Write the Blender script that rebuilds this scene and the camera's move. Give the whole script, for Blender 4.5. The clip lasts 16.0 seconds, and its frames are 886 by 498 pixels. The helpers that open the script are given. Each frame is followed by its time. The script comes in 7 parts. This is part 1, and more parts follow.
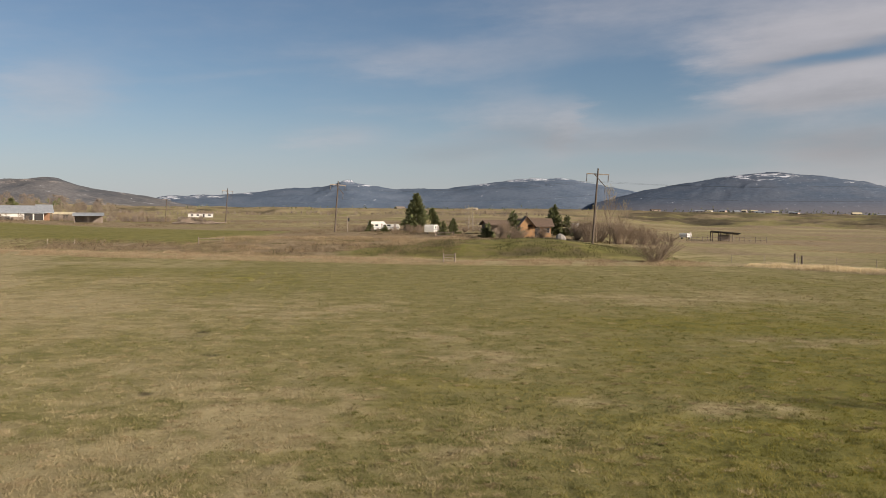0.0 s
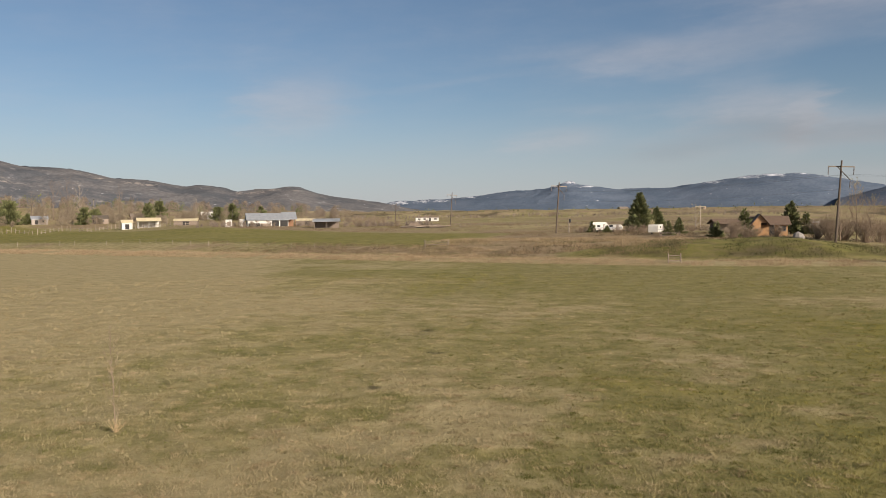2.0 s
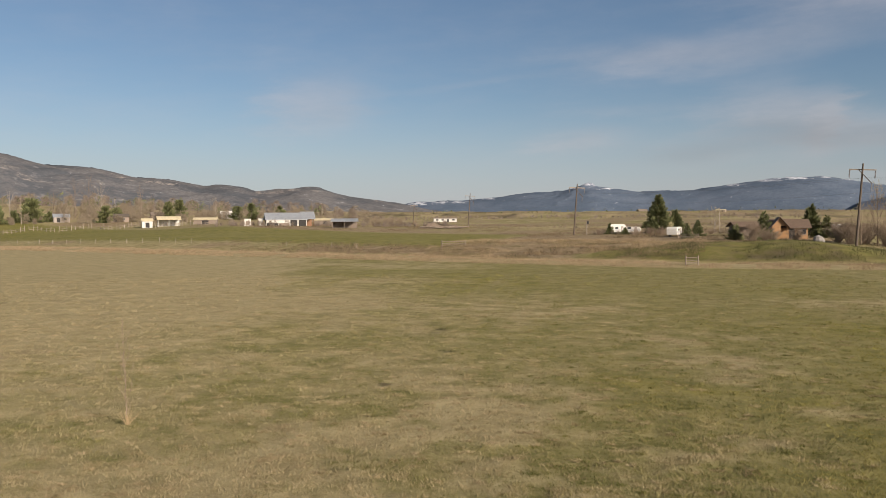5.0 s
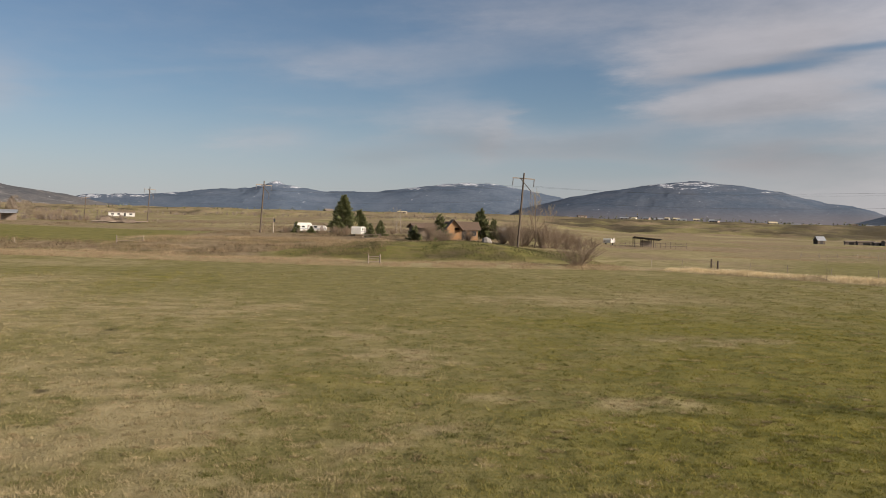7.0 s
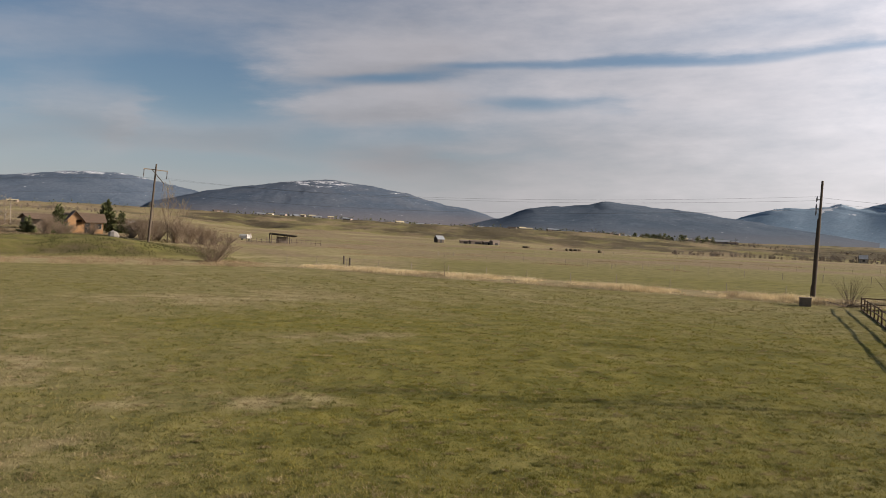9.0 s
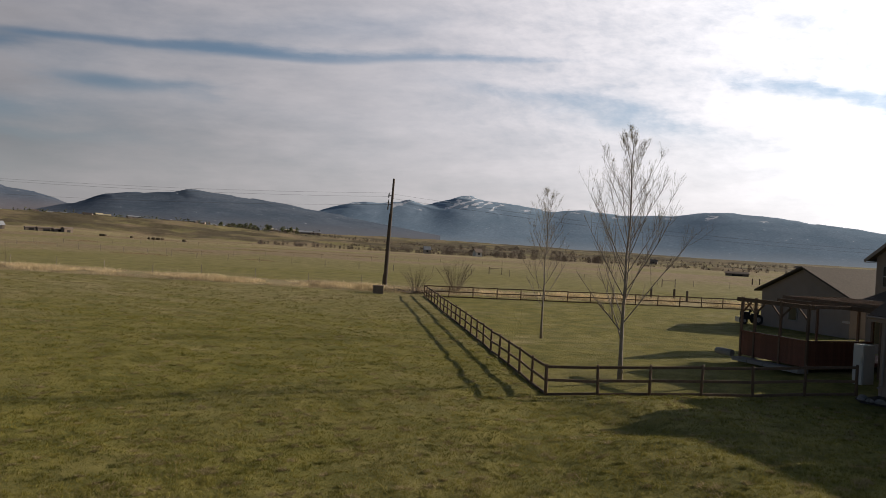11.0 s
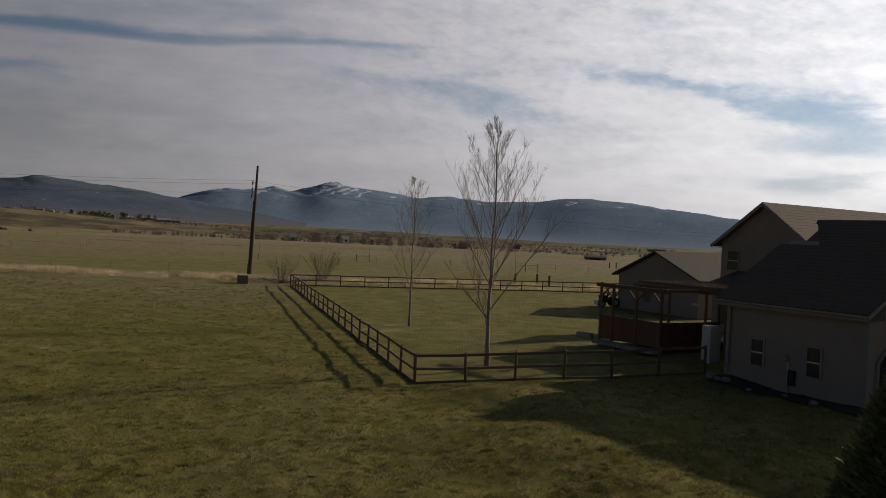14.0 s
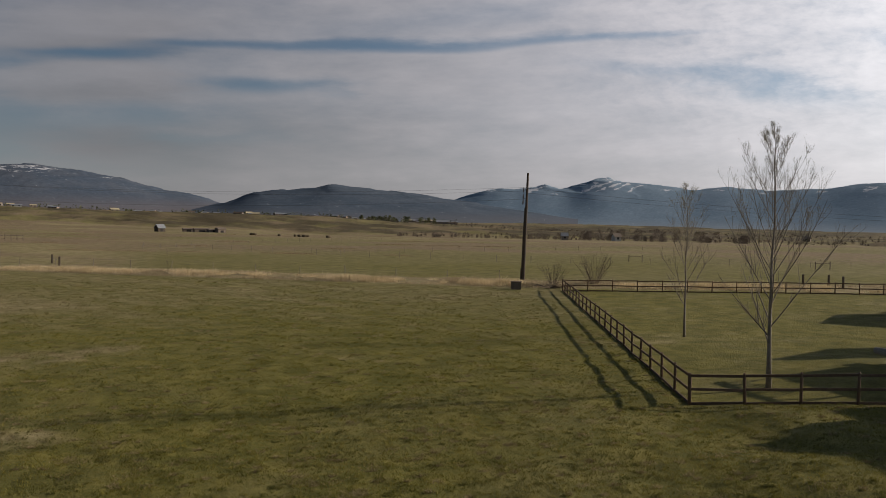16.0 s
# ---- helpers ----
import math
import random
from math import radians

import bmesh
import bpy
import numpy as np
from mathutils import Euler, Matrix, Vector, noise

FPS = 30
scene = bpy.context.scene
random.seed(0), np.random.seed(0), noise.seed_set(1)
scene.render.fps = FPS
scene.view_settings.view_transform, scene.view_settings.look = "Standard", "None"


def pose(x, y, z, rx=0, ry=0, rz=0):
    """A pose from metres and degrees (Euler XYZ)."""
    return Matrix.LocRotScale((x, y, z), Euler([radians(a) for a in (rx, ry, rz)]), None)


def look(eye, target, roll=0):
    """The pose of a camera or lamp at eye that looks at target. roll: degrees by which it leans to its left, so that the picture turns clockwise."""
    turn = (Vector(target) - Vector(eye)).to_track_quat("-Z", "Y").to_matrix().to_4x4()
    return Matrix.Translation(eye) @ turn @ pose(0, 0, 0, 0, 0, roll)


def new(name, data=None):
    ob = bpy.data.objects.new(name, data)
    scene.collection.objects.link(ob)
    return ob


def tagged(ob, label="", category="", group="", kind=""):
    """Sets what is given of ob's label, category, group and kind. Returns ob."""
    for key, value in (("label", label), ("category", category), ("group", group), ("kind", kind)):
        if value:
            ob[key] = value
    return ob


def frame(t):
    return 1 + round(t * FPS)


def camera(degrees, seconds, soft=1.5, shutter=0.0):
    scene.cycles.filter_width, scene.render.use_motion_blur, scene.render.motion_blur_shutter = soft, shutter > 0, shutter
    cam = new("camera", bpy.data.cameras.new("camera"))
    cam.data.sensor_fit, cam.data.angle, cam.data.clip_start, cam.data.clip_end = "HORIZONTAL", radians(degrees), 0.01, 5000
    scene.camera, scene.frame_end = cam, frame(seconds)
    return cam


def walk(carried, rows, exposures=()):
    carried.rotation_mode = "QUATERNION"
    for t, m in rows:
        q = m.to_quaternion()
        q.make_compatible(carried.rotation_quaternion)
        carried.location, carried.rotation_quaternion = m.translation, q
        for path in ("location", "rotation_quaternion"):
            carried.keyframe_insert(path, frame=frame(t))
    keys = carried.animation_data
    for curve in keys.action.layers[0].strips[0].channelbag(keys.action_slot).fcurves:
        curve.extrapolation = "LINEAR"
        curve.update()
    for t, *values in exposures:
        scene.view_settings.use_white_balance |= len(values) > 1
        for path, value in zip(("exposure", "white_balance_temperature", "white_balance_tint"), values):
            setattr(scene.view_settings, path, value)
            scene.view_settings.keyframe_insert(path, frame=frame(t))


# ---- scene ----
cam = camera(55.0, 16.0, soft=0.65)
# seconds, place in metres, turn in degrees
PATH = [
    (0, -0.011, 0.003, 5.608, 88.134, -0.099, 0.001),
    (0.5, 0.076, 0.009, 5.597, 88.165, 0.185, 3.152),
    (1, 0.135, 0.004, 5.606, 88.245, 0.695, 10.566),
    (1.5, 0.164, 0.041, 5.578, 88.301, 0.891, 14.190),
    (2, 0.134, 0.046, 5.542, 88.349, 0.858, 14.849),
    (2.5, 0.135, 0.034, 5.506, 88.472, 1.170, 18.717),
    (3, 0.130, 0.078, 5.474, 88.641, 1.449, 24.043),
    (3.2, 0.113, 0.068, 5.482, 88.670, 1.481, 24.685),
    (3.7, 0.172, 0.062, 5.468, 88.618, 1.221, 25.400),
    (4.4, 0.276, 0.051, 5.442, 88.527, 0.766, 22.400),
    (5.3, 0.409, 0.037, 5.410, 88.410, 0.181, 12.071),
    (5.5, 0.417, 0.082, 5.372, 88.405, -0.023, 9.247),
    (6, 0.464, 0.083, 5.319, 88.392, -0.438, 3.259),
    (6.5, 0.529, 0.170, 5.308, 88.415, -0.728, -1.008),
    (7, 0.542, 0.190, 5.337, 88.432, -0.938, -4.724),
    (7.5, 0.578, 0.186, 5.355, 88.474, -1.181, -8.801),
    (8, 0.581, 0.098, 5.397, 88.555, -1.581, -15.280),
    (8.5, 0.555, 0.023, 5.445, 88.680, -1.981, -22.484),
    (9, 0.524, -0.034, 5.471, 88.804, -2.238, -28.819),
    (9.5, 0.448, -0.202, 5.517, 88.924, -2.526, -35.054),
    (10, 0.346, -0.346, 5.563, 89.120, -2.867, -41.746),
    (10.2, 0.334, -0.321, 5.569, 89.206, -2.961, -44.553),
    (11.2, 0.339, -0.257, 5.541, 89.478, -3.307, -58.800),
    (12.3, 0.345, -0.193, 5.513, 89.750, -3.653, -67.002),
    (12.5, 0.317, -0.206, 5.538, 89.641, -3.500, -67.139),
    (13, 0.350, -0.207, 5.507, 89.457, -3.322, -67.407),
    (13.5, 0.418, -0.209, 5.522, 89.244, -3.074, -67.467),
    (14, 0.392, -0.190, 5.690, 88.958, -2.744, -65.131),
    (14.5, 0.429, -0.172, 5.939, 88.586, -2.045, -58.071),
    (15, 0.382, -0.295, 6.229, 88.294, -1.100, -48.434),
    (15.5, 0.261, -0.368, 6.389, 88.231, -0.953, -47.283),
    (16, 0.094, -0.508, 6.543, 88.151, -0.909, -46.996),
]
EXPOSURES = [(0, 0.60, 6430, 11), (6, 0.58, 6430, 11), (8, 0.54, 6430, 11), (9, 0.51, 6430, 11), (10, 0.41, 6430, 11), (12.3, -0.44, 6400, 11), (13.5, -0.60, 6400, 11), (14, -0.63, 6400, 11), (15, -0.47, 6350, 10), (16, -0.26, 6350, 10)]
walk(cam, [(t, pose(*r)) for t, *r in PATH], EXPOSURES)

# ---- light ----
SUN_TO = Vector((0.85 * math.cos(radians(21.5)), -0.527 * math.cos(radians(21.5)), math.sin(radians(21.5)))).normalized()
sun_data = bpy.data.lights.new("sun", "SUN")
sun_data.energy, sun_data.angle, sun_data.color = 5.0, radians(0.5), (1.0, 0.84, 0.66)
sun = new("sun", sun_data)
sun.matrix_world = look((0, 0, 60), Vector((0, 0, 60)) - SUN_TO)


class Nodes:
    """Short hand for node trees."""

    def __init__(self, tree):
        self.t = tree
        tree.nodes.clear()

    def n(self, kind, **values):
        node = self.t.nodes.new(kind)
        for key, value in values.items():
            setattr(node, key, value)
        return node

    def put(self, socket, value):
        if isinstance(value, bpy.types.NodeSocket):
            self.t.links.new(value, socket)
        else:
            socket.default_value = value

    def math(self, op, a, b=0.0, c=0.0, clamp=False):
        node = self.n("ShaderNodeMath", operation=op, use_clamp=clamp)
        for i, v in enumerate((a, b, c)):
            self.put(node.inputs[i], v)
        return node.outputs[0]

    def mix(self, f, a, b):
        node = self.n("ShaderNodeMix", data_type="RGBA")
        self.put(node.inputs[0], f)
        self.put(node.inputs[6], (*a, 1) if isinstance(a, tuple) else a)
        self.put(node.inputs[7], (*b, 1) if isinstance(b, tuple) else b)
        return node.outputs[2]

    def noise(self, vector, scale, detail=4.0, rough=0.55, out=0):
        node = self.n("ShaderNodeTexNoise")
        if vector is not None:
            self.t.links.new(vector, node.inputs["Vector"])
        node.inputs["Scale"].default_value = scale
        node.inputs["Detail"].default_value = detail
        node.inputs["Roughness"].default_value = rough
        return node.outputs[out]

    def step(self, value, lo, hi):
        node = self.n("ShaderNodeMapRange", interpolation_type="SMOOTHSTEP")
        self.put(node.inputs[0], value)
        node.inputs[1].default_value, node.inputs[2].default_value = lo, hi
        return node.outputs[0]

    def combine(self, x, y, z):
        node = self.n("ShaderNodeCombineXYZ")
        for i, v in enumerate((x, y, z)):
            self.put(node.inputs[i], v)
        return node.outputs[0]


world = bpy.data.worlds.new("sky")
scene.world = world
world.use_nodes = True
w = Nodes(world.node_tree)
sky = w.n("ShaderNodeTexSky", sky_type="NISHITA", sun_disc=False)
sky.sun_elevation = math.asin(SUN_TO.z)
sky.sun_rotation = math.atan2(SUN_TO.x, SUN_TO.y)
sky.air_density, sky.dust_density, sky.ozone_density, sky.altitude = 1.0, 1.6, 1.5, 1200
coord = w.n("ShaderNodeTexCoord").outputs["Generated"]
sep = w.n("ShaderNodeSeparateXYZ")
w.t.links.new(coord, sep.inputs[0])
# degrees to the right of straight ahead and above the horizon
right = w.math("MULTIPLY", w.math("ARCTAN2", sep.outputs[0], sep.outputs[1]), 57.2958)
above = w.math("MULTIPLY", w.math("ARCSINE", sep.outputs[2]), 57.2958)
calm = w.step(sep.outputs[2], 0.01, 0.12)
band = w.combine(w.math("MULTIPLY", right, 0.06), w.math("MULTIPLY_ADD", right, -0.012, w.math("MULTIPLY", above, 0.26)), 0.0)
broad = w.noise(band, 0.8, 3.0, 0.5)
fine = w.noise(band, 2.6, 6.0, 0.6)
puffs = w.noise(w.combine(w.math("MULTIPLY", right, 0.22), w.math("MULTIPLY", above, 0.6), 3.0), 1.9, 6.0, 0.62)
# the drawn-out edges of the clouds
warped = w.combine(w.math("MULTIPLY_ADD", w.math("SUBTRACT", fine, 0.5), 7.0, right), w.math("ADD", above, w.math("ADD", w.math("MULTIPLY_ADD", broad, 1.4, -0.7), w.math("MULTIPLY_ADD", fine, 1.0, -0.5))), 0.0)
cover = w.math("MULTIPLY_ADD", w.step(right, 0.0, 46.0), 0.69, 0.10)
cover = w.math("MULTIPLY", cover, w.math("MULTIPLY_ADD", w.step(above, -1.0, 5.0), 0.35, 0.65))
dense = w.math("ADD", cover, w.math("ADD", w.math("MULTIPLY_ADD", broad, 0.42, -0.21), w.math("ADD", w.math("MULTIPLY_ADD", fine, 0.34, -0.17), w.math("MULTIPLY_ADD", puffs, 0.22, -0.11))))


def wisp(at, height, long, thick, slope, amount):
    """A drawn-out cloud (or, below nought, a gap) in degrees: its middle, half length, half thickness and slope."""
    place = w.n("ShaderNodeMapping", vector_type="TEXTURE")
    w.t.links.new(warped, place.inputs["Vector"])
    place.inputs["Location"].default_value = (-at, height, 0)
    place.inputs["Rotation"].default_value = (0, 0, radians(slope))
    place.inputs["Scale"].default_value = (long * 2.2, thick * (2.4 if amount > 0 else 1.6), 1)
    soft = w.n("ShaderNodeTexGradient", gradient_type="SPHERICAL")
    w.t.links.new(place.outputs[0], soft.inputs[0])
    return w.math("MULTIPLY", w.step(soft.outputs["Fac"], 0.0, 0.95), amount)


WISPS = (
    (24.5, 7.7, 2.9, 1.59, 6, 0.55), (14.1, 9.3, 4.9, 0.17, 6, 0.13), (-2.0, 10.8, 8.9, 0.84, 2, 0.38), (-5.5, 6.6, 3.5, 1.42, -1, 0.50),
    (6.7, 5.5, 2.7, 0.59, 1, 0.25), (0.2, 4.5, 2.6, 0.59, 3, 0.30), (-22.3, 11.1, 4.2, 1.67, 6, 0.34), (-23.0, 8.5, 5.0, 1.42, 3, 0.42),
    (-14.0, 5.4, 5.0, 0.75, 2, 0.35), (-11.5, 13.2, 6.1, 1.46, -4, 0.30), (-24.0, 9.8, 3.6, 0.38, 2, -0.35), (-24.5, 5.1, 2.5, 1.05, -5, 0.35),
    (4.7, 7.4, 3.2, 0.25, 2, 0.15), (1.5, 10.5, 4.4, 0.75, -3, 0.10), (40.7, 7.9, 5.9, 1.26, -1, 0.12), (6.6, 5.4, 2.2, 0.67, -1, 0.20),
)
BANDS_AND_GAPS = (
    (-12.0, 10.9, 4.1, 1.88, 4, -0.25), (-23.7, 9.7, 4.7, 0.67, 10, -0.60), (-39.5, 11.5, 8.9, 0.30, 3, -0.56), (-35.3, 8.8, 3.9, 0.54, 4, -0.50),
    (-13.5, 8.3, 3.8, 1.67, -2, -0.35), (-23.2, 5.9, 5.2, 0.84, 5, -0.40), (-14.9, 3.8, 4.3, 0.67, 0, -0.35), (-28.7, 4.9, 6.3, 0.42, 2, -0.20),
    (-8.3, 6.1, 0.8, 1.26, -10, 0.30), (-25.1, 11.4, 5.3, 0.84, 9, 0.25), (-23.8, 8.2, 4.6, 0.84, -1, 0.30),
)
SUNWARD_GAPS = (
    (-46.6, 11.5, 6.5, 0.30, 3, -0.58), (-58.7, 12.0, 3.8, 0.25, 2, -0.35), (-67.6, 8.9, 4.0, 1.09, -10, -0.40), (-60.0, 9.9, 2.9, 0.50, -5, -0.20),
    (-79.0, 10.2, 4.2, 0.46, -12, -0.48), (-89.0, 8.3, 4.5, 1.00, -11, -0.75), (-90.0, 6.4, 3.7, 0.92, -5, -0.55), (-88.3, 4.2, 2.4, 0.75, 0, -0.55),
    (-87.6, 5.2, 5.1, 0.42, 1, 0.40), (-92.7, 3.9, 1.8, 0.33, -0, 0.30), (-80.2, 8.0, 4.7, 1.05, -8, 0.25), (-46.4, 13.0, 6.4, 0.92, 8, -0.18),
    (-40.1, 8.4, 0.8, 0.42, -2, -0.20),
)
for cloud_at in (*WISPS, *BANDS_AND_GAPS, *SUNWARD_GAPS):
    dense = w.math("ADD", dense, wisp(*cloud_at))
# small cloudlets break up the gaps towards the sun
cells = w.noise(w.combine(w.math("MULTIPLY_ADD", fine, 1.5, w.math("MULTIPLY", right, 0.55)), w.math("MULTIPLY_ADD", right, 0.12, above), 7.0), 1.5, 4.0, 0.6)
sunward = w.step(right, 48.0, 66.0)
dense = w.math("ADD", dense, w.math("MULTIPLY", w.math("MULTIPLY_ADD", cells, 0.62, -0.31), w.math("MULTIPLY", sunward, w.step(above, 5.0, 8.5))))
veil = w.math("MULTIPLY", w.step(dense, -0.05, 0.98), w.math("MULTIPLY_ADD", w.step(right, 0.0, 34.0), 0.30, 0.62))
veil = w.math("MULTIPLY", veil, w.math("MULTIPLY_ADD", w.step(sep.outputs[2], 0.30, 0.54), -0.84, 1.0))
toward = w.n("ShaderNodeVectorMath", operation="DOT_PRODUCT")
w.t.links.new(coord, toward.inputs[0])
toward.inputs[1].default_value = SUN_TO
facing_sun = w.math("MAXIMUM", toward.outputs["Value"], 0.0)
glow = w.math("POWER", facing_sun, 3.0)
bright = w.math("ADD", w.math("MULTIPLY_ADD", glow, 29.0, 6.8), w.math("MULTIPLY", facing_sun, 8.4))
cloud = w.n("ShaderNodeVectorMath", operation="SCALE")
w.t.links.new(w.mix(w.step(facing_sun, 0.45, 0.9), (1.0, 0.925, 0.925), (1.0, 0.962, 0.935)), cloud.inputs[0])
ripple = w.math("ADD", w.math("MULTIPLY_ADD", fine, 0.36, 0.74), w.math("ADD", w.math("MULTIPLY", puffs, 0.12), w.math("MULTIPLY", w.math("MULTIPLY_ADD", cells, 0.26, -0.13), w.math("MULTIPLY", calm, sunward))))
# grey undersides
under = 0.0
for cloud_at in ((-5.0, 5.7, 3.6, 0.7, 1, 0.28), (0.2, 4.4, 3.0, 0.5, 3, 0.34), (-14.0, 5.2, 5.5, 0.7, 2, 0.30), (-25.0, 4.6, 5.0, 1.0, -3, 0.28), (-36.0, 5.4, 7.0, 1.2, 2, 0.18), (-23.5, 7.3, 4.5, 0.5, 3, 0.22), (-24.0, 10.0, 4.5, 0.5, 5, 0.22)):
    under = w.math("ADD", under, wisp(*cloud_at))
ripple = w.math("MULTIPLY", ripple, w.math("SUBTRACT", 1.0, under))
w.t.links.new(w.math("MULTIPLY", bright, ripple), cloud.inputs["Scale"])
# pale haze low over the horizon
haze = w.math("MULTIPLY", w.step(sep.outputs[2], 0.16, -0.02), 0.75)
pale = w.n("ShaderNodeVectorMath", operation="SCALE")
pale.inputs[0].default_value = (0.965, 0.965, 1.06)
w.t.links.new(w.math("ADD", w.math("MULTIPLY_ADD", glow, 11.5, 5.6), w.math("MULTIPLY", w.step(right, 8.0, -12.0), 0.5)), pale.inputs["Scale"])
tint = w.n("ShaderNodeVectorMath", operation="MULTIPLY")
w.t.links.new(sky.outputs[0], tint.inputs[0])
tint.inputs[1].default_value = (0.96, 0.985, 1.0)
scatter = w.n("ShaderNodeVectorMath", operation="SCALE")
scatter.inputs[0].default_value = (0.80, 1.0, 1.22)
w.t.links.new(w.math("MULTIPLY_ADD", glow, 9.0, w.math("MULTIPLY", facing_sun, 3.2)), scatter.inputs["Scale"])
lit = w.n("ShaderNodeVectorMath", operation="ADD")
w.t.links.new(tint.outputs[0], lit.inputs[0])
w.t.links.new(scatter.outputs[0], lit.inputs[1])
clear = w.mix(haze, lit.outputs[0], pale.outputs[0])
mixed = w.mix(w.math("MULTIPLY", veil, 0.85), clear, cloud.outputs[0])
back = w.n("ShaderNodeBackground")
# the clear sky deepens towards the zenith
deep = w.n("ShaderNodeVectorMath", operation="SCALE")
w.t.links.new(mixed, deep.inputs[0])
w.t.links.new(w.math("MULTIPLY_ADD", w.step(sep.outputs[2], 0.40, 0.72), -0.74, 1.0), deep.inputs["Scale"])
w.t.links.new(deep.outputs[0], back.inputs[0])
back.inputs[1].default_value = 0.053
w.t.links.new(back.outputs[0], w.n("ShaderNodeOutputWorld").inputs[0])


# ---- materials ----
def material(name, colour, rough=0.8, other=None, scale=4.0, amount=0.6, bump=0.0, bump_scale=40.0, metal=0.0, specular=0.3, dirt=0.25, vary=0.0):
    """A surface of two tones mixed by noise, with broad stains, fine relief and a change from piece to piece."""
    m = bpy.data.materials.new(name)
    m.use_nodes = True
    k = Nodes(m.node_tree)
    b = k.n("ShaderNodeBsdfPrincipled")
    k.t.links.new(b.outputs[0], k.n("ShaderNodeOutputMaterial").inputs[0])
    place = k.n("ShaderNodeTexCoord").outputs["Object"]
    other = other or tuple(c * 0.7 for c in colour)
    c = k.mix(k.math("MULTIPLY", k.step(k.noise(place, scale), 0.35, 0.7), amount), colour, other)
    stain = k.step(k.noise(place, scale * 0.17, 3.0), 0.45, 0.75)
    c = k.mix(k.math("MULTIPLY", stain, dirt), c, tuple(v * 0.55 for v in colour))
    if vary:
        hsv = k.n("ShaderNodeHueSaturation")
        k.put(hsv.inputs["Color"], c)
        k.put(hsv.inputs["Value"], k.math("MULTIPLY_ADD", k.n("ShaderNodeObjectInfo").outputs["Random"], vary, 1 - vary / 2))
        c = hsv.outputs[0]
    k.put(b.inputs["Base Color"], c)
    k.put(b.inputs["Roughness"], k.math("MULTIPLY_ADD", k.noise(place, scale * 2), 0.2, rough - 0.1))
    b.inputs["Metallic"].default_value = metal
    b.inputs["Specular IOR Level"].default_value = specular
    if bump:
        node = k.n("ShaderNodeBump")
        node.inputs["Strength"].default_value = bump
        node.inputs["Distance"].default_value = 0.02
        k.t.links.new(k.noise(place, bump_scale, 3.0), node.inputs["Height"])
        k.t.links.new(node.outputs[0], b.inputs["Normal"])
    return m


def leaf_material(name, colour, other, rough=0.7):
    """Leaves or needles, whose tone changes from clump to clump."""
    m = bpy.data.materials.new(name)
    m.use_nodes = True
    k = Nodes(m.node_tree)
    b = k.n("ShaderNodeBsdfPrincipled")
    k.t.links.new(b.outputs[0], k.n("ShaderNodeOutputMaterial").inputs[0])
    k.put(b.inputs["Base Color"], k.mix(k.n("ShaderNodeNewGeometry").outputs["Random Per Island"], colour, other))
    b.inputs["Roughness"].default_value = rough
    b.inputs["Specular IOR Level"].default_value = 0.15
    return m


POLE = material("weathered_pole", (0.095, 0.074, 0.058), 0.85, scale=9, bump=0.4)
POLE_GREY = material("grey_pole_wood", (0.30, 0.25, 0.20), 0.85, scale=9, bump=0.4)
RAIL = material("brown_fence_wood", (0.145, 0.094, 0.060), 0.8, (0.095, 0.062, 0.042), scale=7, bump=0.4, vary=0.4)
OLDWOOD = material("old_grey_wood", (0.20, 0.16, 0.13), 0.9, (0.12, 0.10, 0.08), scale=5, bump=0.3, vary=0.3)
STEEL = material("galvanised_steel", (0.45, 0.46, 0.47), 0.45, scale=3, metal=0.8, dirt=0.2)
WIRE = material("grey_wire", (0.12, 0.12, 0.12), 0.6, metal=0.5)
CERAMIC = material("insulator_grey", (0.16, 0.15, 0.15), 0.35, scale=6)
STUCCO = material("taupe_siding", (0.290, 0.225, 0.183), 0.85, (0.250, 0.194, 0.158), scale=1.5, bump=0.25, bump_scale=25)
TRIM = material("pale_trim_paint", (0.250, 0.215, 0.190), 0.6, scale=2, amount=0.3, dirt=0.15)
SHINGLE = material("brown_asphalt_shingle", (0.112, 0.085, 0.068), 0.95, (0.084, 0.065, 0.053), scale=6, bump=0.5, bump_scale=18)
# paler shingle for the two-storey roof, its sunlight put into the colour
SHINGLE_LIT = material("sunlit_tan_shingle", (0.165, 0.135, 0.098), 0.95, (0.125, 0.10, 0.073), scale=6, bump=0.5, bump_scale=18)
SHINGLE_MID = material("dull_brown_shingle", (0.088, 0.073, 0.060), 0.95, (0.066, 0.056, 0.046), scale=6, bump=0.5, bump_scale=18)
SOIL = material("dark_bed_soil", (0.052, 0.040, 0.030), 0.95, (0.025, 0.021, 0.019), scale=6, bump=0.6, bump_scale=20)
DARK = material("dark_interior", (0.03, 0.028, 0.027), 0.8)
DECK = material("red_brown_deck_wood", (0.15, 0.062, 0.036), 0.7, (0.11, 0.045, 0.028), scale=5, bump=0.2, vary=0.3)
WHITE = material("white_paint", (0.50, 0.485, 0.45), 0.55, scale=1.2, amount=0.35, dirt=0.35)
CONCRETE = material("grey_concrete", (0.25, 0.235, 0.22), 0.9, scale=4, bump=0.3)
ROCK = material("pale_stone", (0.22, 0.205, 0.19), 0.9, scale=5, bump=0.5, vary=0.4)
METAL_ROOF = material("grey_metal_roof", (0.31, 0.33, 0.36), 0.45, scale=1.0, metal=0.3, dirt=0.3)
TAN_ROOF = material("tan_metal_roof", (0.52, 0.45, 0.30), 0.55, scale=1.0, dirt=0.2)
